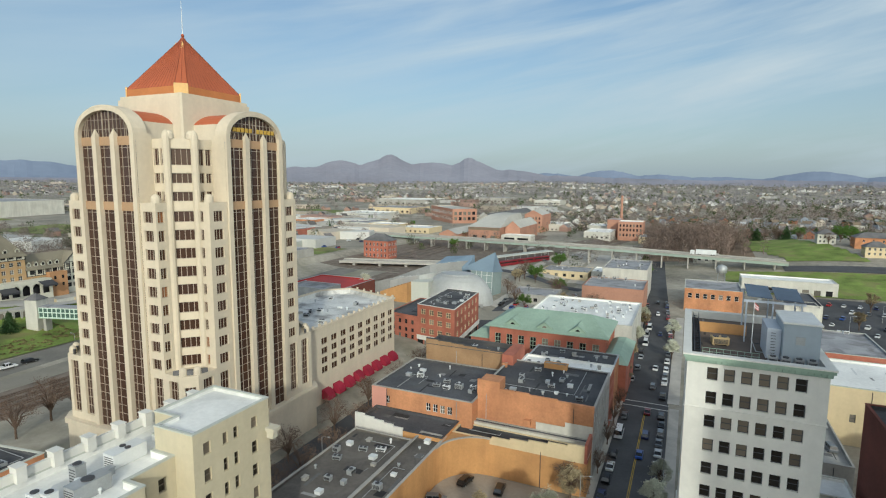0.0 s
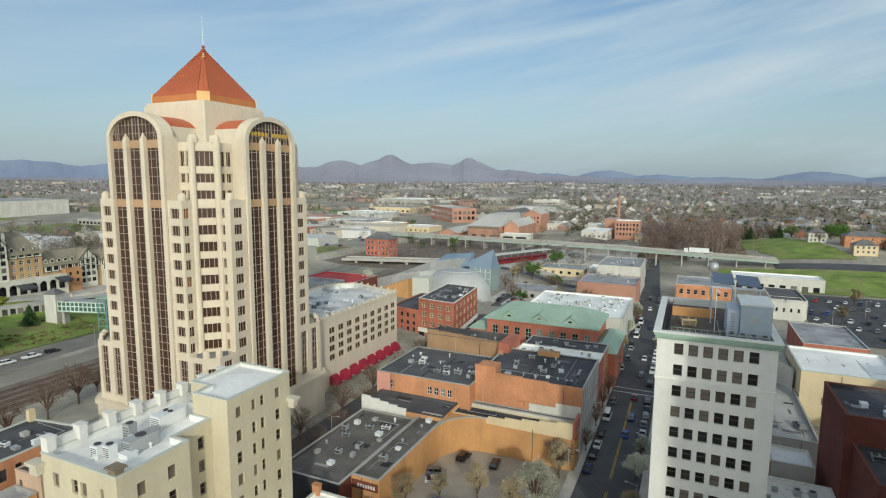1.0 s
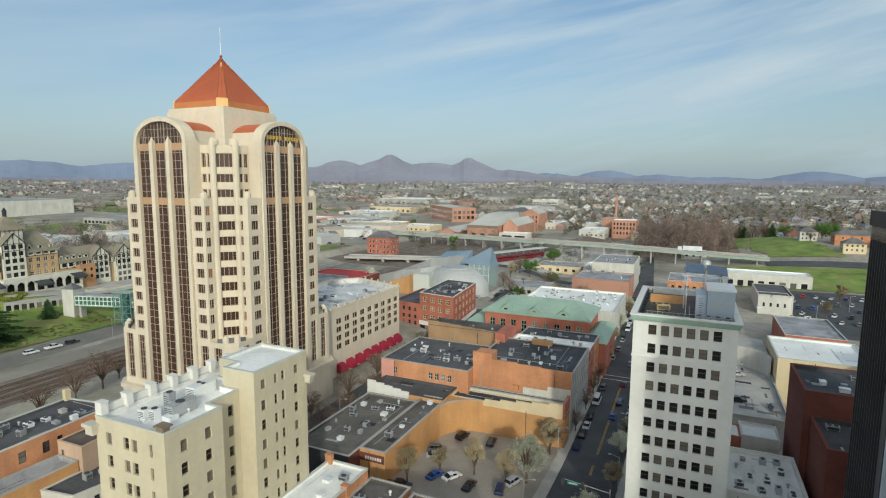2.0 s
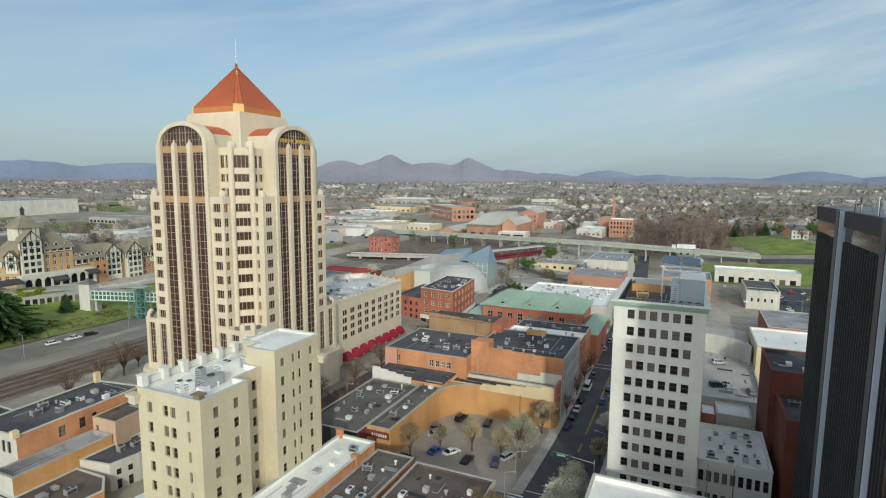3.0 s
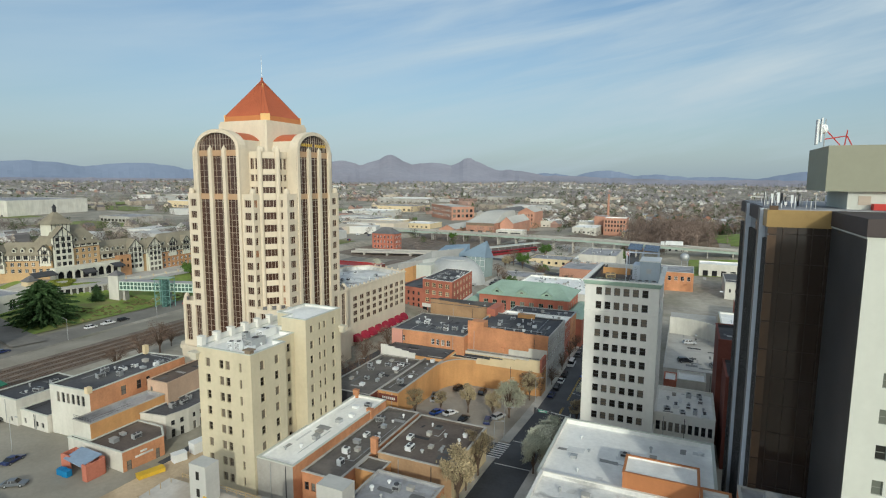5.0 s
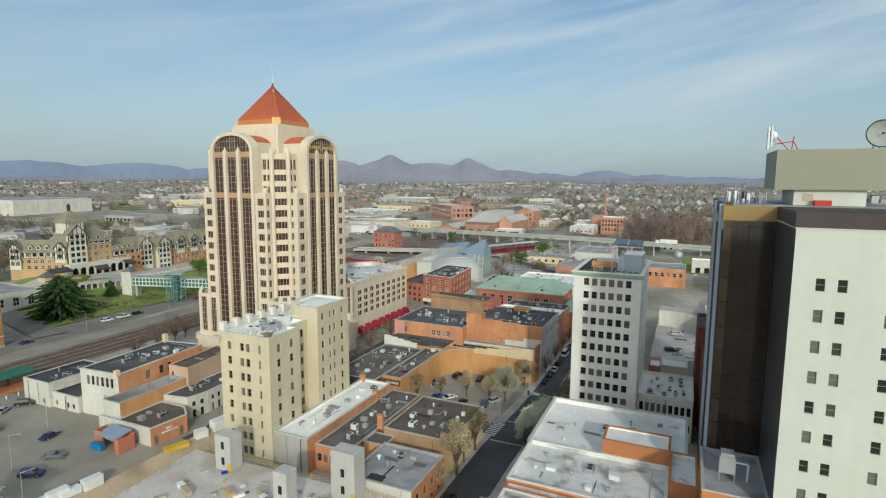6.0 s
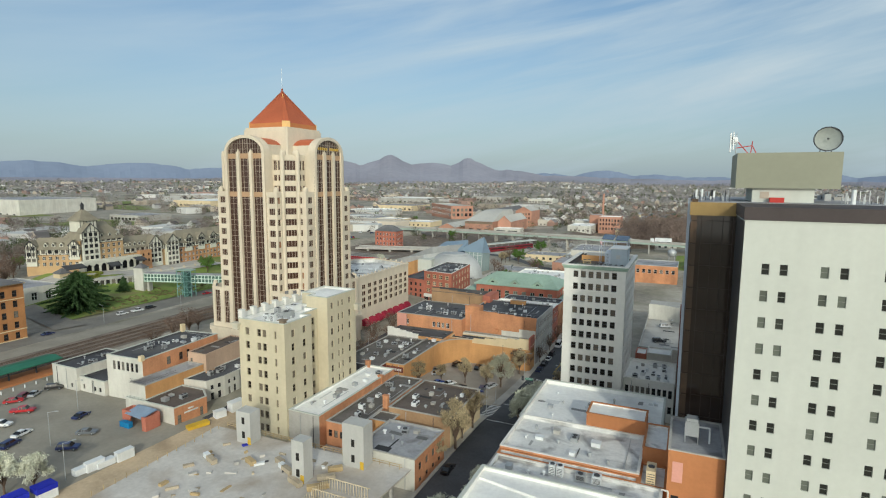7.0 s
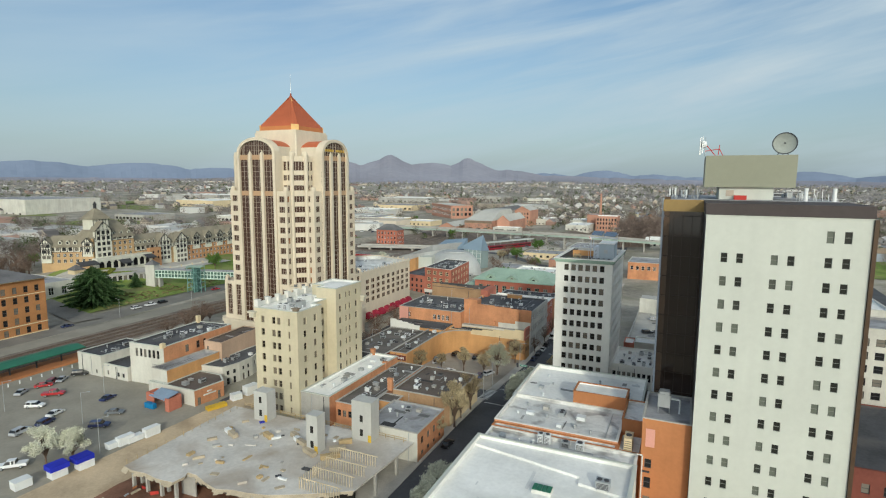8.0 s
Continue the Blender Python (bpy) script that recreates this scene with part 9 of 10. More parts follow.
container(-82.0, 33.0, 3.0, 2.0, 1.8, 70, metal_white, "white container beside the dirt lane")
container(-81.5, 38.5, 4.2, 2.4, 2.6, 80, metal_white, "white container beside the dirt lane")
bs = thing("bin_shed", "open red brick shed with a faded blue roof", "shed", (-96.0, 19.2, 0))
for x0, x1, y0, y1 in ((-101.5, -98.5, 18.6, 18.9), (-101.5, -101.2, 18.9, 22.0), (-92.5, -91.0, 17.4, 17.7), (-91.3, -91.0, 17.7, 21.5), (-101.2, -91.3, 21.6, 21.9)):
    w_ = Shape()
    w_.box(x0, x1, y0, y1, -0.5, 3.2)
    part("wall", w_, red_brick, bs)
w_ = Shape()
w_.face([(-99.6, 18.0, 2.8), (-92.4, 17.2, 2.8), (-92.0, 21.8, 3.7), (-99.4, 22.0, 3.7)])
w_.face([(-99.6, 18.0, 2.65), (-99.4, 22.0, 3.55), (-92.0, 21.8, 3.55), (-92.4, 17.2, 2.65)])
w_.face([(-99.6, 18.0, 2.65), (-92.4, 17.2, 2.65), (-92.4, 17.2, 2.8), (-99.6, 18.0, 2.8)])
part("roof", w_, mat("faded_blue_roof", (0.24, 0.31, 0.40), 0.6, 0.12), bs, "faded blue metal roof")
for x in (-98.6, -96.9):
    container(x, 16.9, 1.6, 1.2, 1.3, 8, cooler_blue, "blue plastic refuse bin", "refuse_bin")

# ---- railway ----
sl = Shape()
for k, x in enumerate((-167.0, -171.6, -176.2, -180.8)):
    s = Shape()
    for dx in (-0.72, 0.72):
        s.box(x + dx - 0.05, x + dx + 0.05, -60, 320, gz(x, 0) + 0.2, gz(x, 0) + 0.36)
    single("railway_track", s, rail_steel, "pair of rusty steel rails on gravel", "railway track", "railway tracks")
    for y in np.arange(-60, 200, 0.75):
        sl.box(x - 1.3, x + 1.3, y - 0.12, y + 0.12, 0.06, 0.2)
single("railway_sleepers", sl, bark, "dark wooden railway sleepers in gravel", "sleepers", kind="stuff")
pc = thing("platform_canopy", "long green platform canopy on posts", "canopy", (-159, -10, 0))
s = Shape()
s.face([(-163.2, -70, 4.6), (-159, -70, 5.3), (-159, 36, 5.3), (-163.2, 36, 4.6)])
s.face([(-159, -70, 5.3), (-154.8, -70, 4.6), (-154.8, 36, 4.6), (-159, 36, 5.3)])
s.box(-163.2, -154.8, -70, 36, 4.3, 4.58)
part("canopy_roof", s, green_canopy, pc)
for y in range(-66, 37, 8):
    s = Shape()
    s.box(-159.2, -158.8, y - 0.2, y + 0.2, 0, 4.3)
    part("post", s, metal_dark, pc)
s = Shape()
s.box(-163.5, -154.5, -70, 40, 0.0, 0.7)
single("platform", s, bright_brick, "brick-edged station platform", "platform", kind="structure")
fp = Shape()
for y in np.arange(-20, 30, 3.2):
    fp.box(-150.2, -149.9, y - 0.12, y + 0.12, 0, 1.1)
single("fence_posts", fp, metal_white, "row of short white posts along the car park", "posts", kind="stuff")


# ---- street details ----
def strip(name, label, pts, m, category="marking"):
    s = Shape()
    for x0, x1, y0, y1 in pts:
        n = max(1, int((y1 - y0) / 8))
        for k in range(n):
            a, b = y0 + (y1 - y0) * k / n, y0 + (y1 - y0) * (k + 1) / n
            s.face([(x, y, gz(x, y) + 0.085) for x, y in ((x0, a), (x1, a), (x1, b), (x0, b))])
    return single(name, s, m, label, category, kind="structure")


strip("road_line", "double yellow line along the street", [(-9.2, -9.05, 80, 170), (-8.85, -8.7, 80, 170)], line_yellow)
strip("road_line", "white lane lines of the street", [(-15.6, -2.5, 79.2, 79.5), (-15.6, -2.5, 64.5, 64.8), (-15.6, -2.5, 174, 174.4), (-15.6, -2.5, 178, 178.4)], line_white)
strip("crosswalk", "white striped pedestrian crossing", [(-18.6, -15.4, 67.4 + k * 1.25, 68.0 + k * 1.25) for k in range(8)], line_white)
for x0, x1, y0, y1 in ((-18.4, -15.9, 77.5, 176), (-2.2, 0.5, 78, 176), (-17.0, -16.2, -40, 66.5), (-6.9, 1.9, -45, 66), (-6.9, 0.5, 66.02, 78), (-20.0, -17.6, 182, 300), (-3.0, 0.5, 180, 300)):
    s = Shape()
    n = max(1, int((y1 - y0) / 6))
    for k in range(n):
        a, b = y0 + (y1 - y0) * k / n, y0 + (y1 - y0) * (k + 1) / n
        za, zb = gz((x0 + x1) / 2, a) + 0.22, gz((x0 + x1) / 2, b) + 0.22
        s.face([(x0, a, za), (x1, a, za), (x1, b, zb), (x0, b, zb)])
        s.face([(x0, b, zb), (x0, b, zb - 0.3), (x0, a, za - 0.3), (x0, a, za)])
        s.face([(x1, a, za), (x1, a, za - 0.3), (x1, b, zb - 0.3), (x1, b, zb)])
    s.face([(x0, y0, gz(x0, y0) - 0.2), (x1, y0, gz(x0, y0) - 0.2), (x1, y0, gz((x0 + x1) / 2, y0) + 0.22), (x0, y0, gz((x0 + x1) / 2, y0) + 0.22)])
    single("pavement", s, paving, "concrete pavement with kerb along the street", "pavement", kind="structure")


def street_lamp(x, y, h=8.5, arm=1.8, turn=0.0):
    th = thing("street_lamp", "slim grey steel street lamp on the pavement", "street lamp", (x, y, gz(x, y) + 0.1), "street lamps")
    for nm, a, b, r in (("pole", (0, 0, 0), (0, 0, h), 0.09), ("arm", (0, 0, h - 0.1), (arm, 0, h + 0.25), 0.05)):
        s = Shape()
        s.tube(a, b, r, r * 0.7, 8)
        q = new(nm, s.mesh(nm, metal_grey))
        q.parent = th
    s = Shape()
    s.box(arm - 0.1, arm + 0.6, -0.14, 0.14, h + 0.16, h + 0.32)
    q = new("lamp_head", s.mesh("lamp_head", metal_grey))
    q.parent = th
    th.rotation_euler = (0, 0, turn)


for x, y, t in ((-17.2, 68.8, 0.3), (-18.0, 79.4, 0.3), (-17.6, 110, 0), (-2.0, 125, 3.1), (-17.5, 140, 0), (-2.0, 100, 3.1), (-86.6, -5.2, 1.0), (-104, 2.0, 0.5), (-131, -2, 0.5), (-119, 18, 0.2), (-199, 80, 3.1), (-199, 120, 3.1), (-76, 60, 0), (-76, 100, 0), (-76, 140, 0), (70, 300, 0), (90, 330, 0)):
    street_lamp(x, y, 8.5, 1.8, t)
ts = thing("traffic_signal", "traffic signal mast arm with green street plate", "traffic signal", (-2.0, 84.5, gz(-2, 84.5)))
s = Shape()
s.tube((-2.0, 84.5, gz(-2, 84.5)), (-2.0, 84.5, 4.4), 0.13, 0.1, 8)
part("pole", s, metal_grey, ts)
s = Shape()
s.tube((-2.0, 84.5, 3.6), (-11.6, 85.5, 4.0), 0.09, 0.06, 8)
part("mast_arm", s, metal_grey, ts)
for x in (-11.3, -7.4):
    s = Shape()
    s.box(x - 0.3, x + 0.3, 84.9, 85.3, 2.9, 4.3)
    part("signal_head", s, metal_dark, ts)
s = Shape()
s.box(-10.4, -8.2, 85.0, 85.06, 3.3, 3.9)
part("street_plate", s, sign_green, ts, "plain green street plate")
s = Shape()
s.box(-10.1, -8.5, 84.96, 85.0, 3.5, 3.7)
part("plate_bar", s, line_white, ts)

# red awnings along the annex
for k in range(8):
    y = 126 + k * 5.5
    aw = Shape()
    n = 6
    for j in range(n):
        a, b = math.pi / 2 * j / n, math.pi / 2 * (j + 1) / n
        q = lambda w: (-95.4 + 2.6 * math.cos(w), 0.2 + 2.8 * math.sin(w))
        (xa, za), (xb, zb) = q(a), q(b)
        aw.face([(xa, y, za), (xa, y + 3.2, za), (xb, y + 3.2, zb), (xb, y, zb)])
    for yy in (y, y + 3.2):
        f = [(-95.4, yy, 0.2)] + [(-95.4 + 2.6 * math.cos(math.pi / 2 * j / n), yy, 0.2 + 2.8 * math.sin(math.pi / 2 * j / n)) for j in range(n + 1)]
        aw.face(f)
    single("awning", aw, red_awning, "rounded crimson fabric awning on the annex wall", "awning", "crimson awnings")

s = Shape()
s.box(-56.0, -49.8, 79.1, 79.28, 1.2, 3.0)
single("shop_sign", s, dark_brick, "brown sign board over the shop front", "sign")
for k in range(7):
    s = Shape()
    s.box(-54.6 + k * 0.62, -54.2 + k * 0.62, 79.02, 79.1, 1.7, 2.4)
    single("sign_letter", s, line_white, "plain pale sign bar on the board", "sign", "sign bars")
s = Shape()
s.box(-72.0, -56.4, 74.8, 74.98, -3, 3.7)
single("black_panel_wall", s, metal_dark, "black panelled shop front", "shop front")

# fins along the parapet of the annex
fin_s = Shape()
fin_s.box(-0.3, 0.3, -0.3, 0.3, 0, 0.7)
fin_m = fin_s.mesh("parapet_fin", cream)
an_ = [o for o in scene.objects if o.name.startswith("annex_building")][0]
for k in range(16):
    place("parapet_fin", fin_m, an_, (-95.7, 123.0 + k * 3.0, 22.1))
for k in range(6):
    place("parapet_fin", fin_m, an_, (-96.5 - k * 3.9, 170.2 + k * 1.36, 22.1))


# rows of long crates on the deck before the lift shafts
for k, (x, y, w_, m_) in enumerate(((-40.5, 11.5, 3.4, pale_board), (-36.2, 8.6, 4.0, pale_board), (-44.5, 13.8, 2.4, pale_board), (-42.6, 12.4, 1.8, metal_white), (-31.0, 9.0, 4.2, timber), (-31.6, 12.6, 3.6, pale_board), (-31.8, 16.0, 3.0, timber), (-58.0, 8.0, 3.2, pale_board), (-60.5, 9.0, 1.6, metal_white), (-50.0, 11.0, 3.0, timber))):
    b_ = Shape()
    b_.box(-w_ / 2, w_ / 2, -0.55, 0.55, 0.12, 1.05)
    cr = thing("crate", "long wooden crate lying on the concrete deck", "crate", (x, y, 3.5), "crates on the deck")
    part_a = new("body", b_.mesh("body", m_))
    part_a.parent = cr
    for sx in (-0.35, 0.35):
        b_ = Shape()
        b_.box(sx * w_ - 0.08, sx * w_ + 0.08, -0.6, 0.6, 0.0, 0.12)
        q_ = new("skid", b_.mesh("skid", timber))
        q_.parent = cr
    cr.rotation_euler = (0, 0, -0.35 if x < -34 else 0.75)

# ---- yards, lots and streets between the market and the viaduct ----
area("ground_rail_yard", "brown gravel rail yard", -250, -150, 331, 640, ballast, 0.08, "rail yard", 12)
sheet("ground_rail_cut", "gravel railway cutting curving away", [(-150, 380, 22), (-128, 470, 20), (-95, 560, 17), (-70, 700, 15), (-60, 900, 14)], ballast, 0.10, category="railway")
area("ground_lots", "pale asphalt lots and drives", -95, -22, 270, 330, paving, 0.06, "car park", 10)
area("ground_lots_far", "grey asphalt lots under the viaduct", -140, -24, 372, 520, paving, 0.05, "car park", 12)
area("ground_lots_west", "asphalt car park beside the red brick house", -340, -250, 380, 470, old_asphalt, 0.06, "car park", 10)
area("ground_lots_north", "pale concrete yards of the works", -420, -250, 520, 760, old_asphalt, 0.06, "yard", 20)
sheet("road_museum", "grey street past the museum", [(-150, 215, 5), (-100, 236, 5.5), (-62, 290, 6), (-60, 380, 6), (-100, 430, 6)], old_asphalt, 0.10)
sheet("road_hotel", "curving drive below the hotel", [(-222, 250, 5), (-250, 262, 5), (-290, 300, 5)], asphalt, 0.10)
sheet("road_bridge", "grey street leading off the road bridge", [(-165, 372, 5), (-120, 372, 5), (-60, 350, 5)], asphalt, 0.12)
for x0 in (-234, -226, -218, -210, -202):
    s = Shape()
    for dx in (-0.72, 0.72):
        s.box(x0 + dx - 0.06, x0 + dx + 0.06, 332, 636, gz(x0, 420) + 0.2, gz(x0, 420) + 0.4)
    single("railway_track", s, rail_steel, "pair of rusty steel rails in the yard", "railway track", "railway tracks")
for off in (-12, -6, 0, 6, 12):
    s = Shape()
    pts = [(-150, 380), (-128, 470), (-95, 560), (-70, 700), (-60, 900)]
    for a, b in zip(pts[:-1], pts[1:]):
        for d in (off - 0.72, off + 0.72):
            s.tube((a[0] + d, a[1], gz(*a) + 0.35), (b[0] + d, b[1], gz(*b) + 0.35), 0.1, 0.1, 4, caps=False)
    single("railway_track", s, rail_steel, "pair of rusty rails curving away", "railway track", "railway tracks")
for k, (x0, x1, y0, y1, h, wm, rm) in enumerate((
        (-92, -66, 296, 318, 5, grey_concrete, grey_roof), (-30, -22, 378, 410, 6, white_brick, white_roof), (-95, -62, 385, 410, 5, cream_wall, grey_roof), (-60, -30, 385, 408, 7, white_brick, white_roof),
        (-300, -262, 300, 340, 6, grey_concrete, grey_roof), (-345, -310, 480, 520, 7, white_brick, white_roof), (-300, -260, 540, 575, 6, cream_wall, white_roof), (-420, -360, 420, 470, 8, red_brick, grey_roof),
        (-390, -350, 560, 610, 8, white_brick, grey_roof), (-470, -430, 560, 600, 9, orange_brick, white_roof), (-110, -80, 640, 690, 8, white_brick, white_roof), (-50, -20, 640, 680, 7, cream_wall, grey_roof),
        (-120, -90, 720, 760, 9, white_brick, white_roof), (-20, 10, 700, 740, 8, white_brick, grey_roof), (-260, -225, 690, 740, 9, white_brick, pale_roof), (-180, -150, 720, 770, 9, white_brick, white_roof), (5, 24, 480, 500, 5, white_brick, white_roof))):
    g = gz((x0 + x1) / 2, (y0 + y1) / 2)
    block("low_store", "low flat-roofed store in the railway quarter", rect(x0, x1, y0, y1), g + h, wm, rm, 0.6, 0.4, None, {0: dict(n=max(2, int((x1 - x0) / 6)), w=2.2, rows=[(g + 1.2, g + 3.2)], depth=0.3)})
    clutter(x0, x1, y0, y1, g + h - 0.6, 2, 3, 60 + k)
for (x, y, w, d, h, m) in ((127, 497, 15, 11, 7, cream_wall), (152, 515, 12, 10, 7, white_brick), (135, 530, 30, 14, 8, orange_brick), (105, 548, 13, 11, 8, white_brick), (70, 690, 16, 12, 9, white_brick)):
    g = gz(x, y)
    hip_house("hill_house", "two-storey house with grey hip roof on the hill", x - w / 2, x + w / 2, y - d / 2, y + d / 2, g + h, g + h + 4, m, slate, 4, 3, [(g + 1.2, g + 3.0), (g + 4.6, g + 6.4)], g - 4)


def street_traffic():
    r = random.Random(23)
    for k in range(74):
        t = r.choice(("lot_w", "lot_w", "lot_c", "lot_c", "via", "deck"))
        if t == "lot_w":
            x, y, a = -335 + 7 * r.randrange(12), 386 + 16 * r.randrange(5), 90
        elif t == "lot_c":
            x, y, a = -90 + 6 * r.randrange(11), 276 + 9 * r.randrange(2) + 45 * r.choice((0, 0, 1)), 90
        elif t == "deck":
            x, y, a = -130 + 9 * r.randrange(11), 415 + 14 * r.randrange(3), 0
        else:
            continue
        yield r.choice(("sedan", "suv", "suv", "pickup")), r.choice(("white", "silver", "grey", "black", "red", "blue", "navy")), x + r.uniform(-0.5, 0.5), y + r.uniform(-0.5, 0.5), a + r.uniform(-4, 4)


for row in street_traffic():
    park(*row, "in a distant car park")


# ---- below the hotel: terrace, parked cars, shrubs and a small hill park ----
ht = Shape()
for k in range(42):
    y = 100 + k * 2.5
    for j in range(8):
        q_ = []
        for u_, v_ in ((j, y), (j + 1, y), (j + 1, y + 2.5), (j, y + 2.5)):
            x = -292 + (terrace_edge(v_) - 4.2 + 292) * u_ / 8
            q_.append((x, v_, gz(x, v_) + 0.7))
        ht.face(q_)
single("ground_hotel_terrace", ht, paving, "pale drive and forecourt below the hotel", "car park", kind="structure")
tw = thing("terrace_wall", "pale retaining wall with a white balustrade below the hotel", "wall", (-263, 150, gz(-263, 150)))
for k in range(6, 12):
    y = 100 + k * 8.6
    b = Shape()
    b.box(-263.6, -263.0, y, y + 8.55, gz(-263, y) - 1.5, gz(-263, y) + 1.6)
    part("wall_panel", b, white_brick, tw)
    b = Shape()
    b.box(-263.8, -262.8, y - 0.3, y + 0.3, gz(-263, y) - 1.5, gz(-263, y) + 2.2)
    part("pier", b, cream_wall, tw)
hedge = Shape()
rs = random.Random(62)
for k in range(2600):
    a, f = rs.uniform(0, 6.283), rs.uniform(0.72, 1.0)
    x, y = -272.5 + 5.2 * f * math.cos(a) + 0.4 * math.sin(a), 123.0 + 6.0 * f * math.sin(a)
    x = min(x, terrace_edge(y) - 1.5)
    c = Vector((x, y, gz(x, y) + 0.6 + 1.0 * rs.random()))
    u = Vector((rs.gauss(0, 1), rs.gauss(0, 1), rs.gauss(0, 1))).normalized() * 0.34
    v = u.orthogonal() * 0.7
    hedge.face([c - u, c + v, c + u, c - v])
single("forecourt_hedge", hedge, mat("yellow_green_hedge", (0.22, 0.24, 0.045), 0.9, 0.25, 2.0, island=0.4), "clipped yellow-green hedge round the hotel forecourt island", "hedge", kind="stuff")
shrub = Shape()
rs = random.Random(61)
for k in range(300):
    x = rs.uniform(-248, -221)
    y = rs.uniform(88, 165)
    if noise.noise((x * 0.05, y * 0.05, 3.3)) < 0.02 and x < -236:
        continue
    r = rs.uniform(0.4, 1.2)
    for j in range(60):
        a, f = rs.uniform(0, 6.28), rs.random()
        rr = r * math.sqrt(rs.random()) * math.sqrt(1 - f * f)
        c = Vector((x + rr * math.cos(a), y + rr * math.sin(a), gz(x, y) + r * f * 0.8))
        u = Vector((rs.gauss(0, 1), rs.gauss(0, 1), rs.gauss(0, 1))).normalized() * 0.32
        v = u.orthogonal() * 0.7
        shrub.face([c - u, c + v, c + u, c - v])
single("bank_shrubs", shrub, mat("brown_green_shrubs", (0.19, 0.175, 0.075), 0.95, 0.3, 2.0, island=0.45), "brown and olive shrubs on the grass bank", "shrubs", kind="stuff")
cp = thing("corner_pavilion", "small pavilion with a blue-grey pyramid roof", "pavilion", (-283, 114, gz(-283, 114)))
pz = gz(-283, 114)
b = Shape()
b.prism(rect(-286, -280, 111, 117), pz - 1, pz + 2.4)
part("wall", b, cream_wall, cp)
b = Shape()
e_ = rect(-286.6, -279.4, 110.4, 117.6)
for k in range(4):
    b.face([(*e_[k], pz + 2.4), (*e_[(k + 1) % 4], pz + 2.4), (-283, 114, pz + 5.4)])
part("roof", b, slate, cp)
# hip roof of the orange brick house
hr = Shape()
e_ = rect(-244, -205.6, 26, 54)
for q_ in ([e_[0], e_[1], (-219.5, 40), (-230, 40)], [e_[1], e_[2], (-219.5, 40)], [e_[2], e_[3], (-230, 40), (-219.5, 40)], [e_[3], e_[0], (-230, 40)]):
    hr.face([(p_[0], p_[1], 22.72 if p_ in e_ else 28.0) for p_ in q_])
single("hip_roof", hr, slate, "grey slate hip roof of the orange brick house", "roof")

# lawns and fields among the western halls
area("ground_far_lot", "grey asphalt lot beside the lawns", -860, -640, 436, 530, old_asphalt, 0.3, "car park", 20)
for x0, x1, y0, y1 in ((-860, -600, 345, 432), (-600, -470, 540, 610), (-420, -330, 380, 430), (-980, -820, 560, 640), (-330, -262, 345, 385), (-700, -560, 820, 900), (-1250, -1020, 640, 760)):
    area("ground_lawn", "green and yellow lawn among the halls", x0, x1, y0, y1, grass, 0.3, "grass", 30)
area("ground_hill_wood", "brown leaf litter under the bare wood", -36, 50, 488, 640, mat("leaf_litter", (0.20, 0.145, 0.10), 0.98, 0.25, 3.0, spots=0.5), 0.15, "ground", 10)
# water tank on legs and lattice mast near the viaduct
tk = thing("water_tank", "silver round water tank on steel legs", "tank", (22, 408, gz(22, 408)))
b = Shape()
b.lathe((22, 408, 3.0), [(0.1, 0), (3.2, 0.6), (3.4, 4.0), (2.4, 5.4), (0.2, 6.2)], 16)
part("tank_body", b, metal_grey, tk, smooth=True)
for dx, dy in ((-2.4, -2.4), (2.4, -2.4), (2.4, 2.4), (-2.4, 2.4)):
    b = Shape()
    b.tube((22 + dx, 408 + dy, gz(22, 408) - 0.5), (22 + dx * 0.8, 408 + dy * 0.8, 4.0), 0.2, 0.18, 6)
    part("leg", b, metal_grey, tk)

# ---- east of the white slab ----
block("pale_office_house", "pale office house with rows of dark windows", rect(71, 96, 84, 100), 27.0, white_brick, grey_roof, 0.7, 0.4, None, {0: dict(n=7, w=2.0, rows=[(8.5 + k * 3.5, 10.5 + k * 3.5) for k in range(5)], depth=0.25)})
block("low_brick_house", "low dark red brick house with a flat roof", rect(65, 92, 40, 78), 9.0, dark_brick, black_roof, 0.6, 0.4, None, {0: dict(n=7, w=1.4, rows=[(0.5, 2.4), (4.2, 6.2)], depth=0.25), 3: dict(n=9, w=1.4, rows=[(0.5, 2.4), (4.2, 6.2)], depth=0.25)})


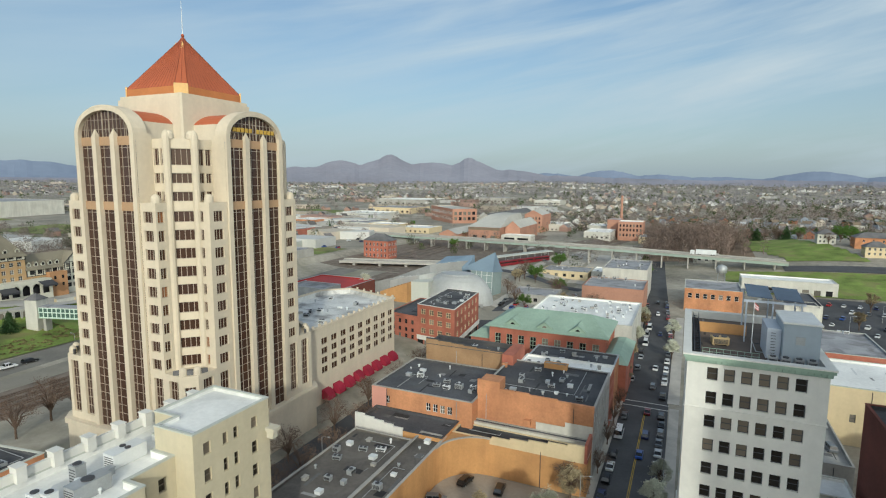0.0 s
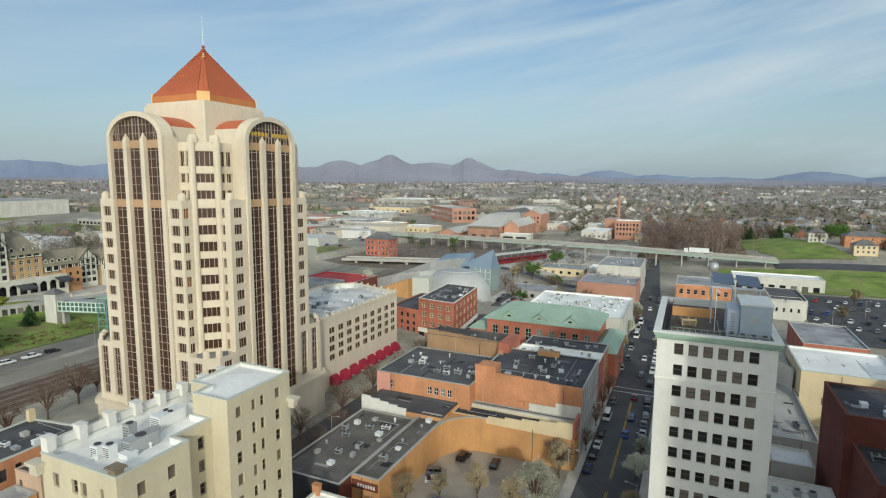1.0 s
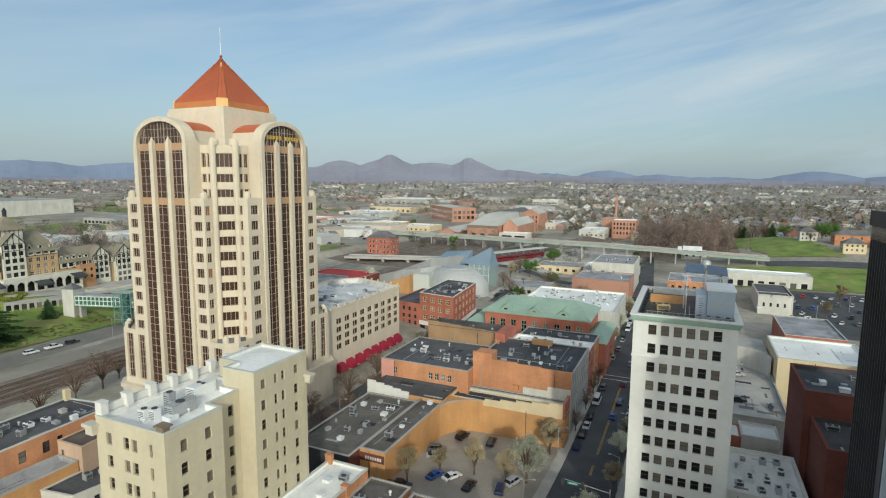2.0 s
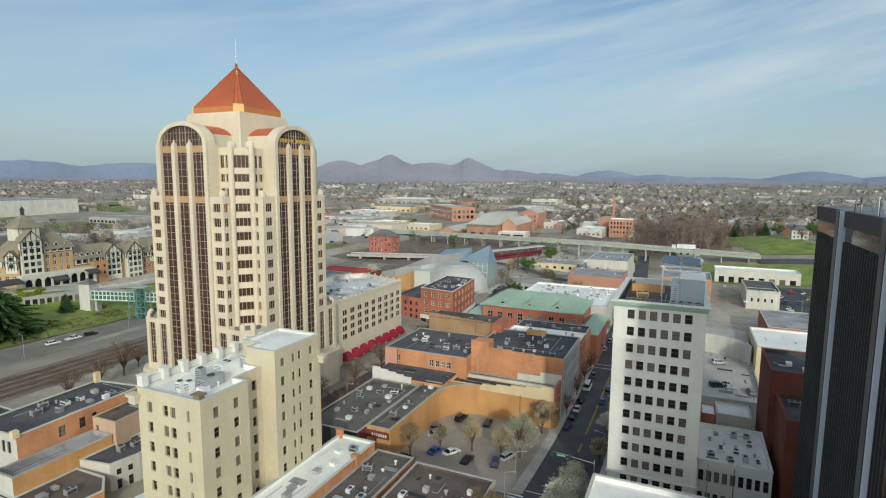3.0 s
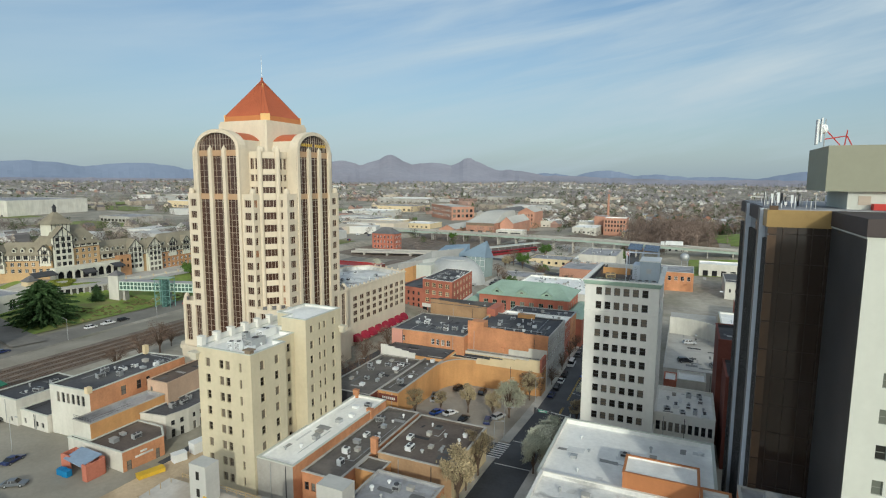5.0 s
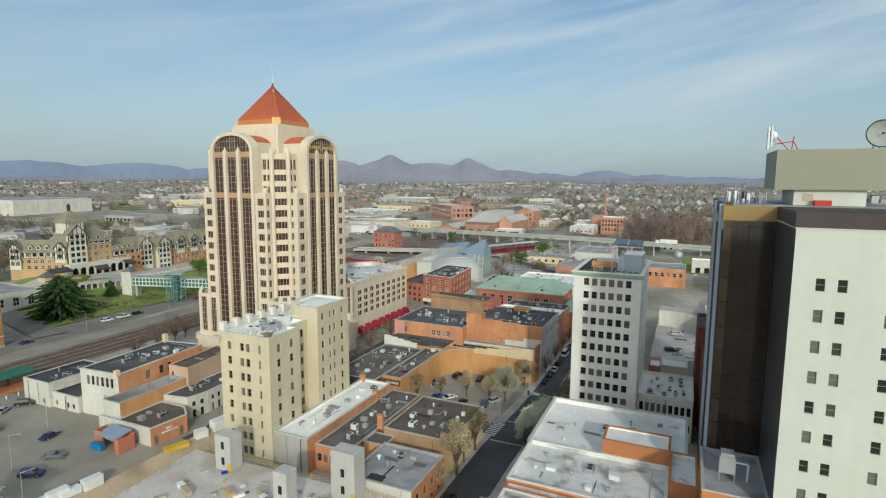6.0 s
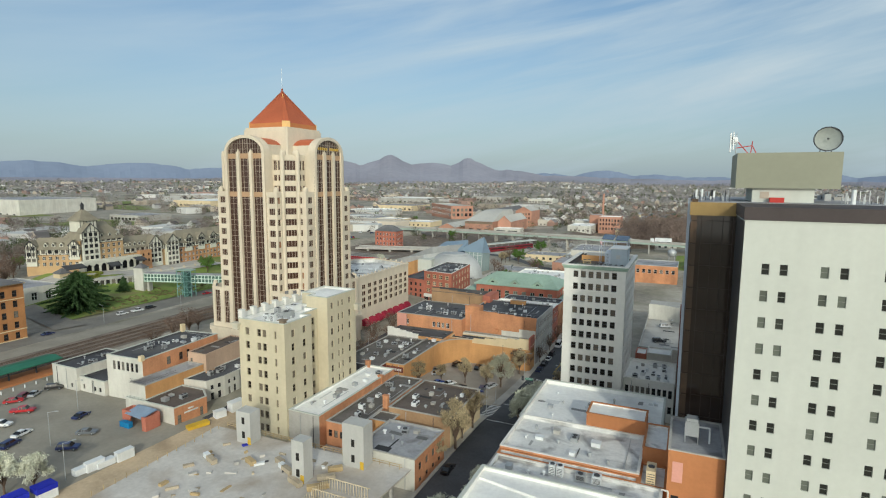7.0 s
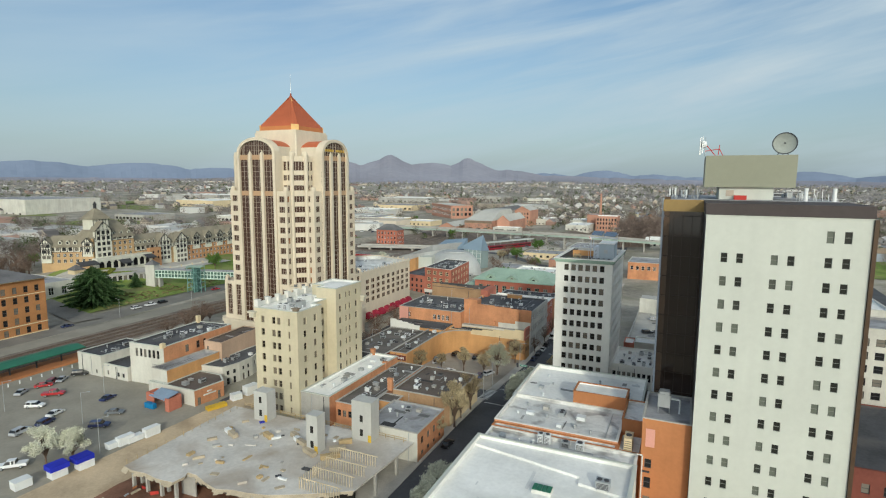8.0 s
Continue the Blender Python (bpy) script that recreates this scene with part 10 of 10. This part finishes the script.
# ---- wear on the near roofs and walls: membrane patches, pipe runs, downpipes ----
def weather_roofs():
    rnd = random.Random(404)
    patch_dark = mat("tar_patch", (0.04, 0.04, 0.042), 0.85, 0.2)
    patch_pale = mat("pale_roof_patch", (0.30, 0.295, 0.28), 0.85, 0.2)
    patch_grey = mat("grey_roof_patch", (0.15, 0.148, 0.145), 0.85, 0.2)
    patch_white = mat("white_roof_patch", (0.64, 0.64, 0.62), 0.75, 0.1)
    for th, poly, z, low, roof_m, wall_m in BLOCKS:
        xs, ys = [p[0] for p in poly], [p[1] for p in poly]
        x0, x1, y0, y1 = min(xs) + 1.0, max(xs) - 1.0, min(ys) + 1.0, max(ys) - 1.0
        if y1 > 230 or x0 < -150 or x1 > 64 or z > 45 or len(poly) > 4 or (x1 - x0) * (y1 - y0) < 90:
            continue
        pale = roof_m in (white_roof, stained_roof)
        for m, share in (((patch_white, 0.5), (patch_pale, 0.3)) if pale else ((patch_dark, 0.5), (patch_pale, 0.25), (patch_grey, 0.5))):
            s = Shape()
            for k in range(int((x1 - x0) * (y1 - y0) / 60 * share) + 1):
                w, d = rnd.uniform(0.6, 4.5), rnd.uniform(0.4, 2.2)
                if rnd.random() < 0.4:
                    w, d = d * 0.35, w * 1.6
                w, d = min(w, (x1 - x0) * 0.45), min(d, (y1 - y0) * 0.45)
                x, y = rnd.uniform(x0 + w / 2, x1 - w / 2), rnd.uniform(y0 + d / 2, y1 - d / 2)
                h = z + 0.008 + 0.006 * (k % 7)
                q = rnd.uniform(-0.15, 0.15)
                s.face([(x - w / 2, y - d / 2 + q, h), (x + w / 2 + q, y - d / 2, h), (x + w / 2, y + d / 2 - q, h), (x - w / 2 - q, y + d / 2, h)])
            ob = part("patchwork", s, m, th, "uneven patches of newer roofing membrane")
            ob["kind"] = "stuff"
        a = Vector((rnd.uniform(x0, x1), rnd.uniform(y0, y1), z + 0.18))
        b = Vector((a.x, rnd.uniform(y0, y1), z + 0.18))
        c = Vector((rnd.uniform(x0, x1), b.y, z + 0.18))
        s = Shape()
        s.tube(a, b, 0.07, 0.07, 6)
        s.tube(b, c, 0.07, 0.07, 6)
        part("roof_pipe", s, metal_grey, th)
        for k in range(2):
            x = rnd.uniform(min(xs) + 1, max(xs) - 1)
            s = Shape()
            s.tube((x, min(ys) - 0.12, low + 1), (x, min(ys) - 0.12, z + 0.2), 0.08, 0.08, 6)
            if poly[0][1] == poly[1][1] and z < 14:
                part("downpipe", s, metal_dark if k else metal_grey, th)


weather_roofs()


# ---- street trees of the railway quarter and the hill, cars along the far street ----
def clear_of_blocks(x, y, gap=2.0):
    return all(not (min(p[0] for p in q) - gap < x < max(p[0] for p in q) + gap and min(p[1] for p in q) - gap < y < max(p[1] for p in q) + gap) for _, q, *_ in BLOCKS)


rt = random.Random(88)
for k in range(95):
    zone = k % 5
    if zone < 2:
        x, y, tree = rt.uniform(-100, -22), rt.uniform(270, 420), rt.choice((ba, ba, bu, gr))
    elif zone == 2:
        x, y, tree = rt.uniform(-430, -255), rt.uniform(330, 640), rt.choice((ba, gr, co, bu))
    elif zone == 3:
        x, y, tree = rt.uniform(92, 190) + 0.0, rt.uniform(540, 680), rt.choice((ba, ba, co, gr))
    else:
        x, y, tree = rt.uniform(40, 90), rt.uniform(600, 680), rt.choice((ba, ba, ba, co))
    if not clear_of_blocks(x, y) or -150 < x < -95 and y < 330:
        continue
    f = rt.uniform(1.0, 1.6) if tree is co else rt.uniform(0.7, 1.2)
    copy_thing(tree, Matrix.Translation((x, y, gz(x, y))) @ Matrix.Rotation(rt.uniform(0, 6.28), 4, "Z") @ Matrix.Diagonal((f, f, f, 1)))
for side, x0, taken in ((0, -14.8, (190, 197.4, 210, 224, 244.1, 258, 271)), (1, -4.6, (222, 240))):
    y = 184.0
    while y < 330:
        if all(abs(y - v) > 6.8 for v in taken) and rt.random() < 0.75:
            park(rt.choice(("sedan", "suv", "suv", "pickup")), rt.choice(("white", "silver", "grey", "black", "white", "navy", "red")), x0 - max(0, y - 260) * 0.06, y, 90 + max(0, min(3, (y - 250) * 0.05)), "at the kerb")
        y += 6.9
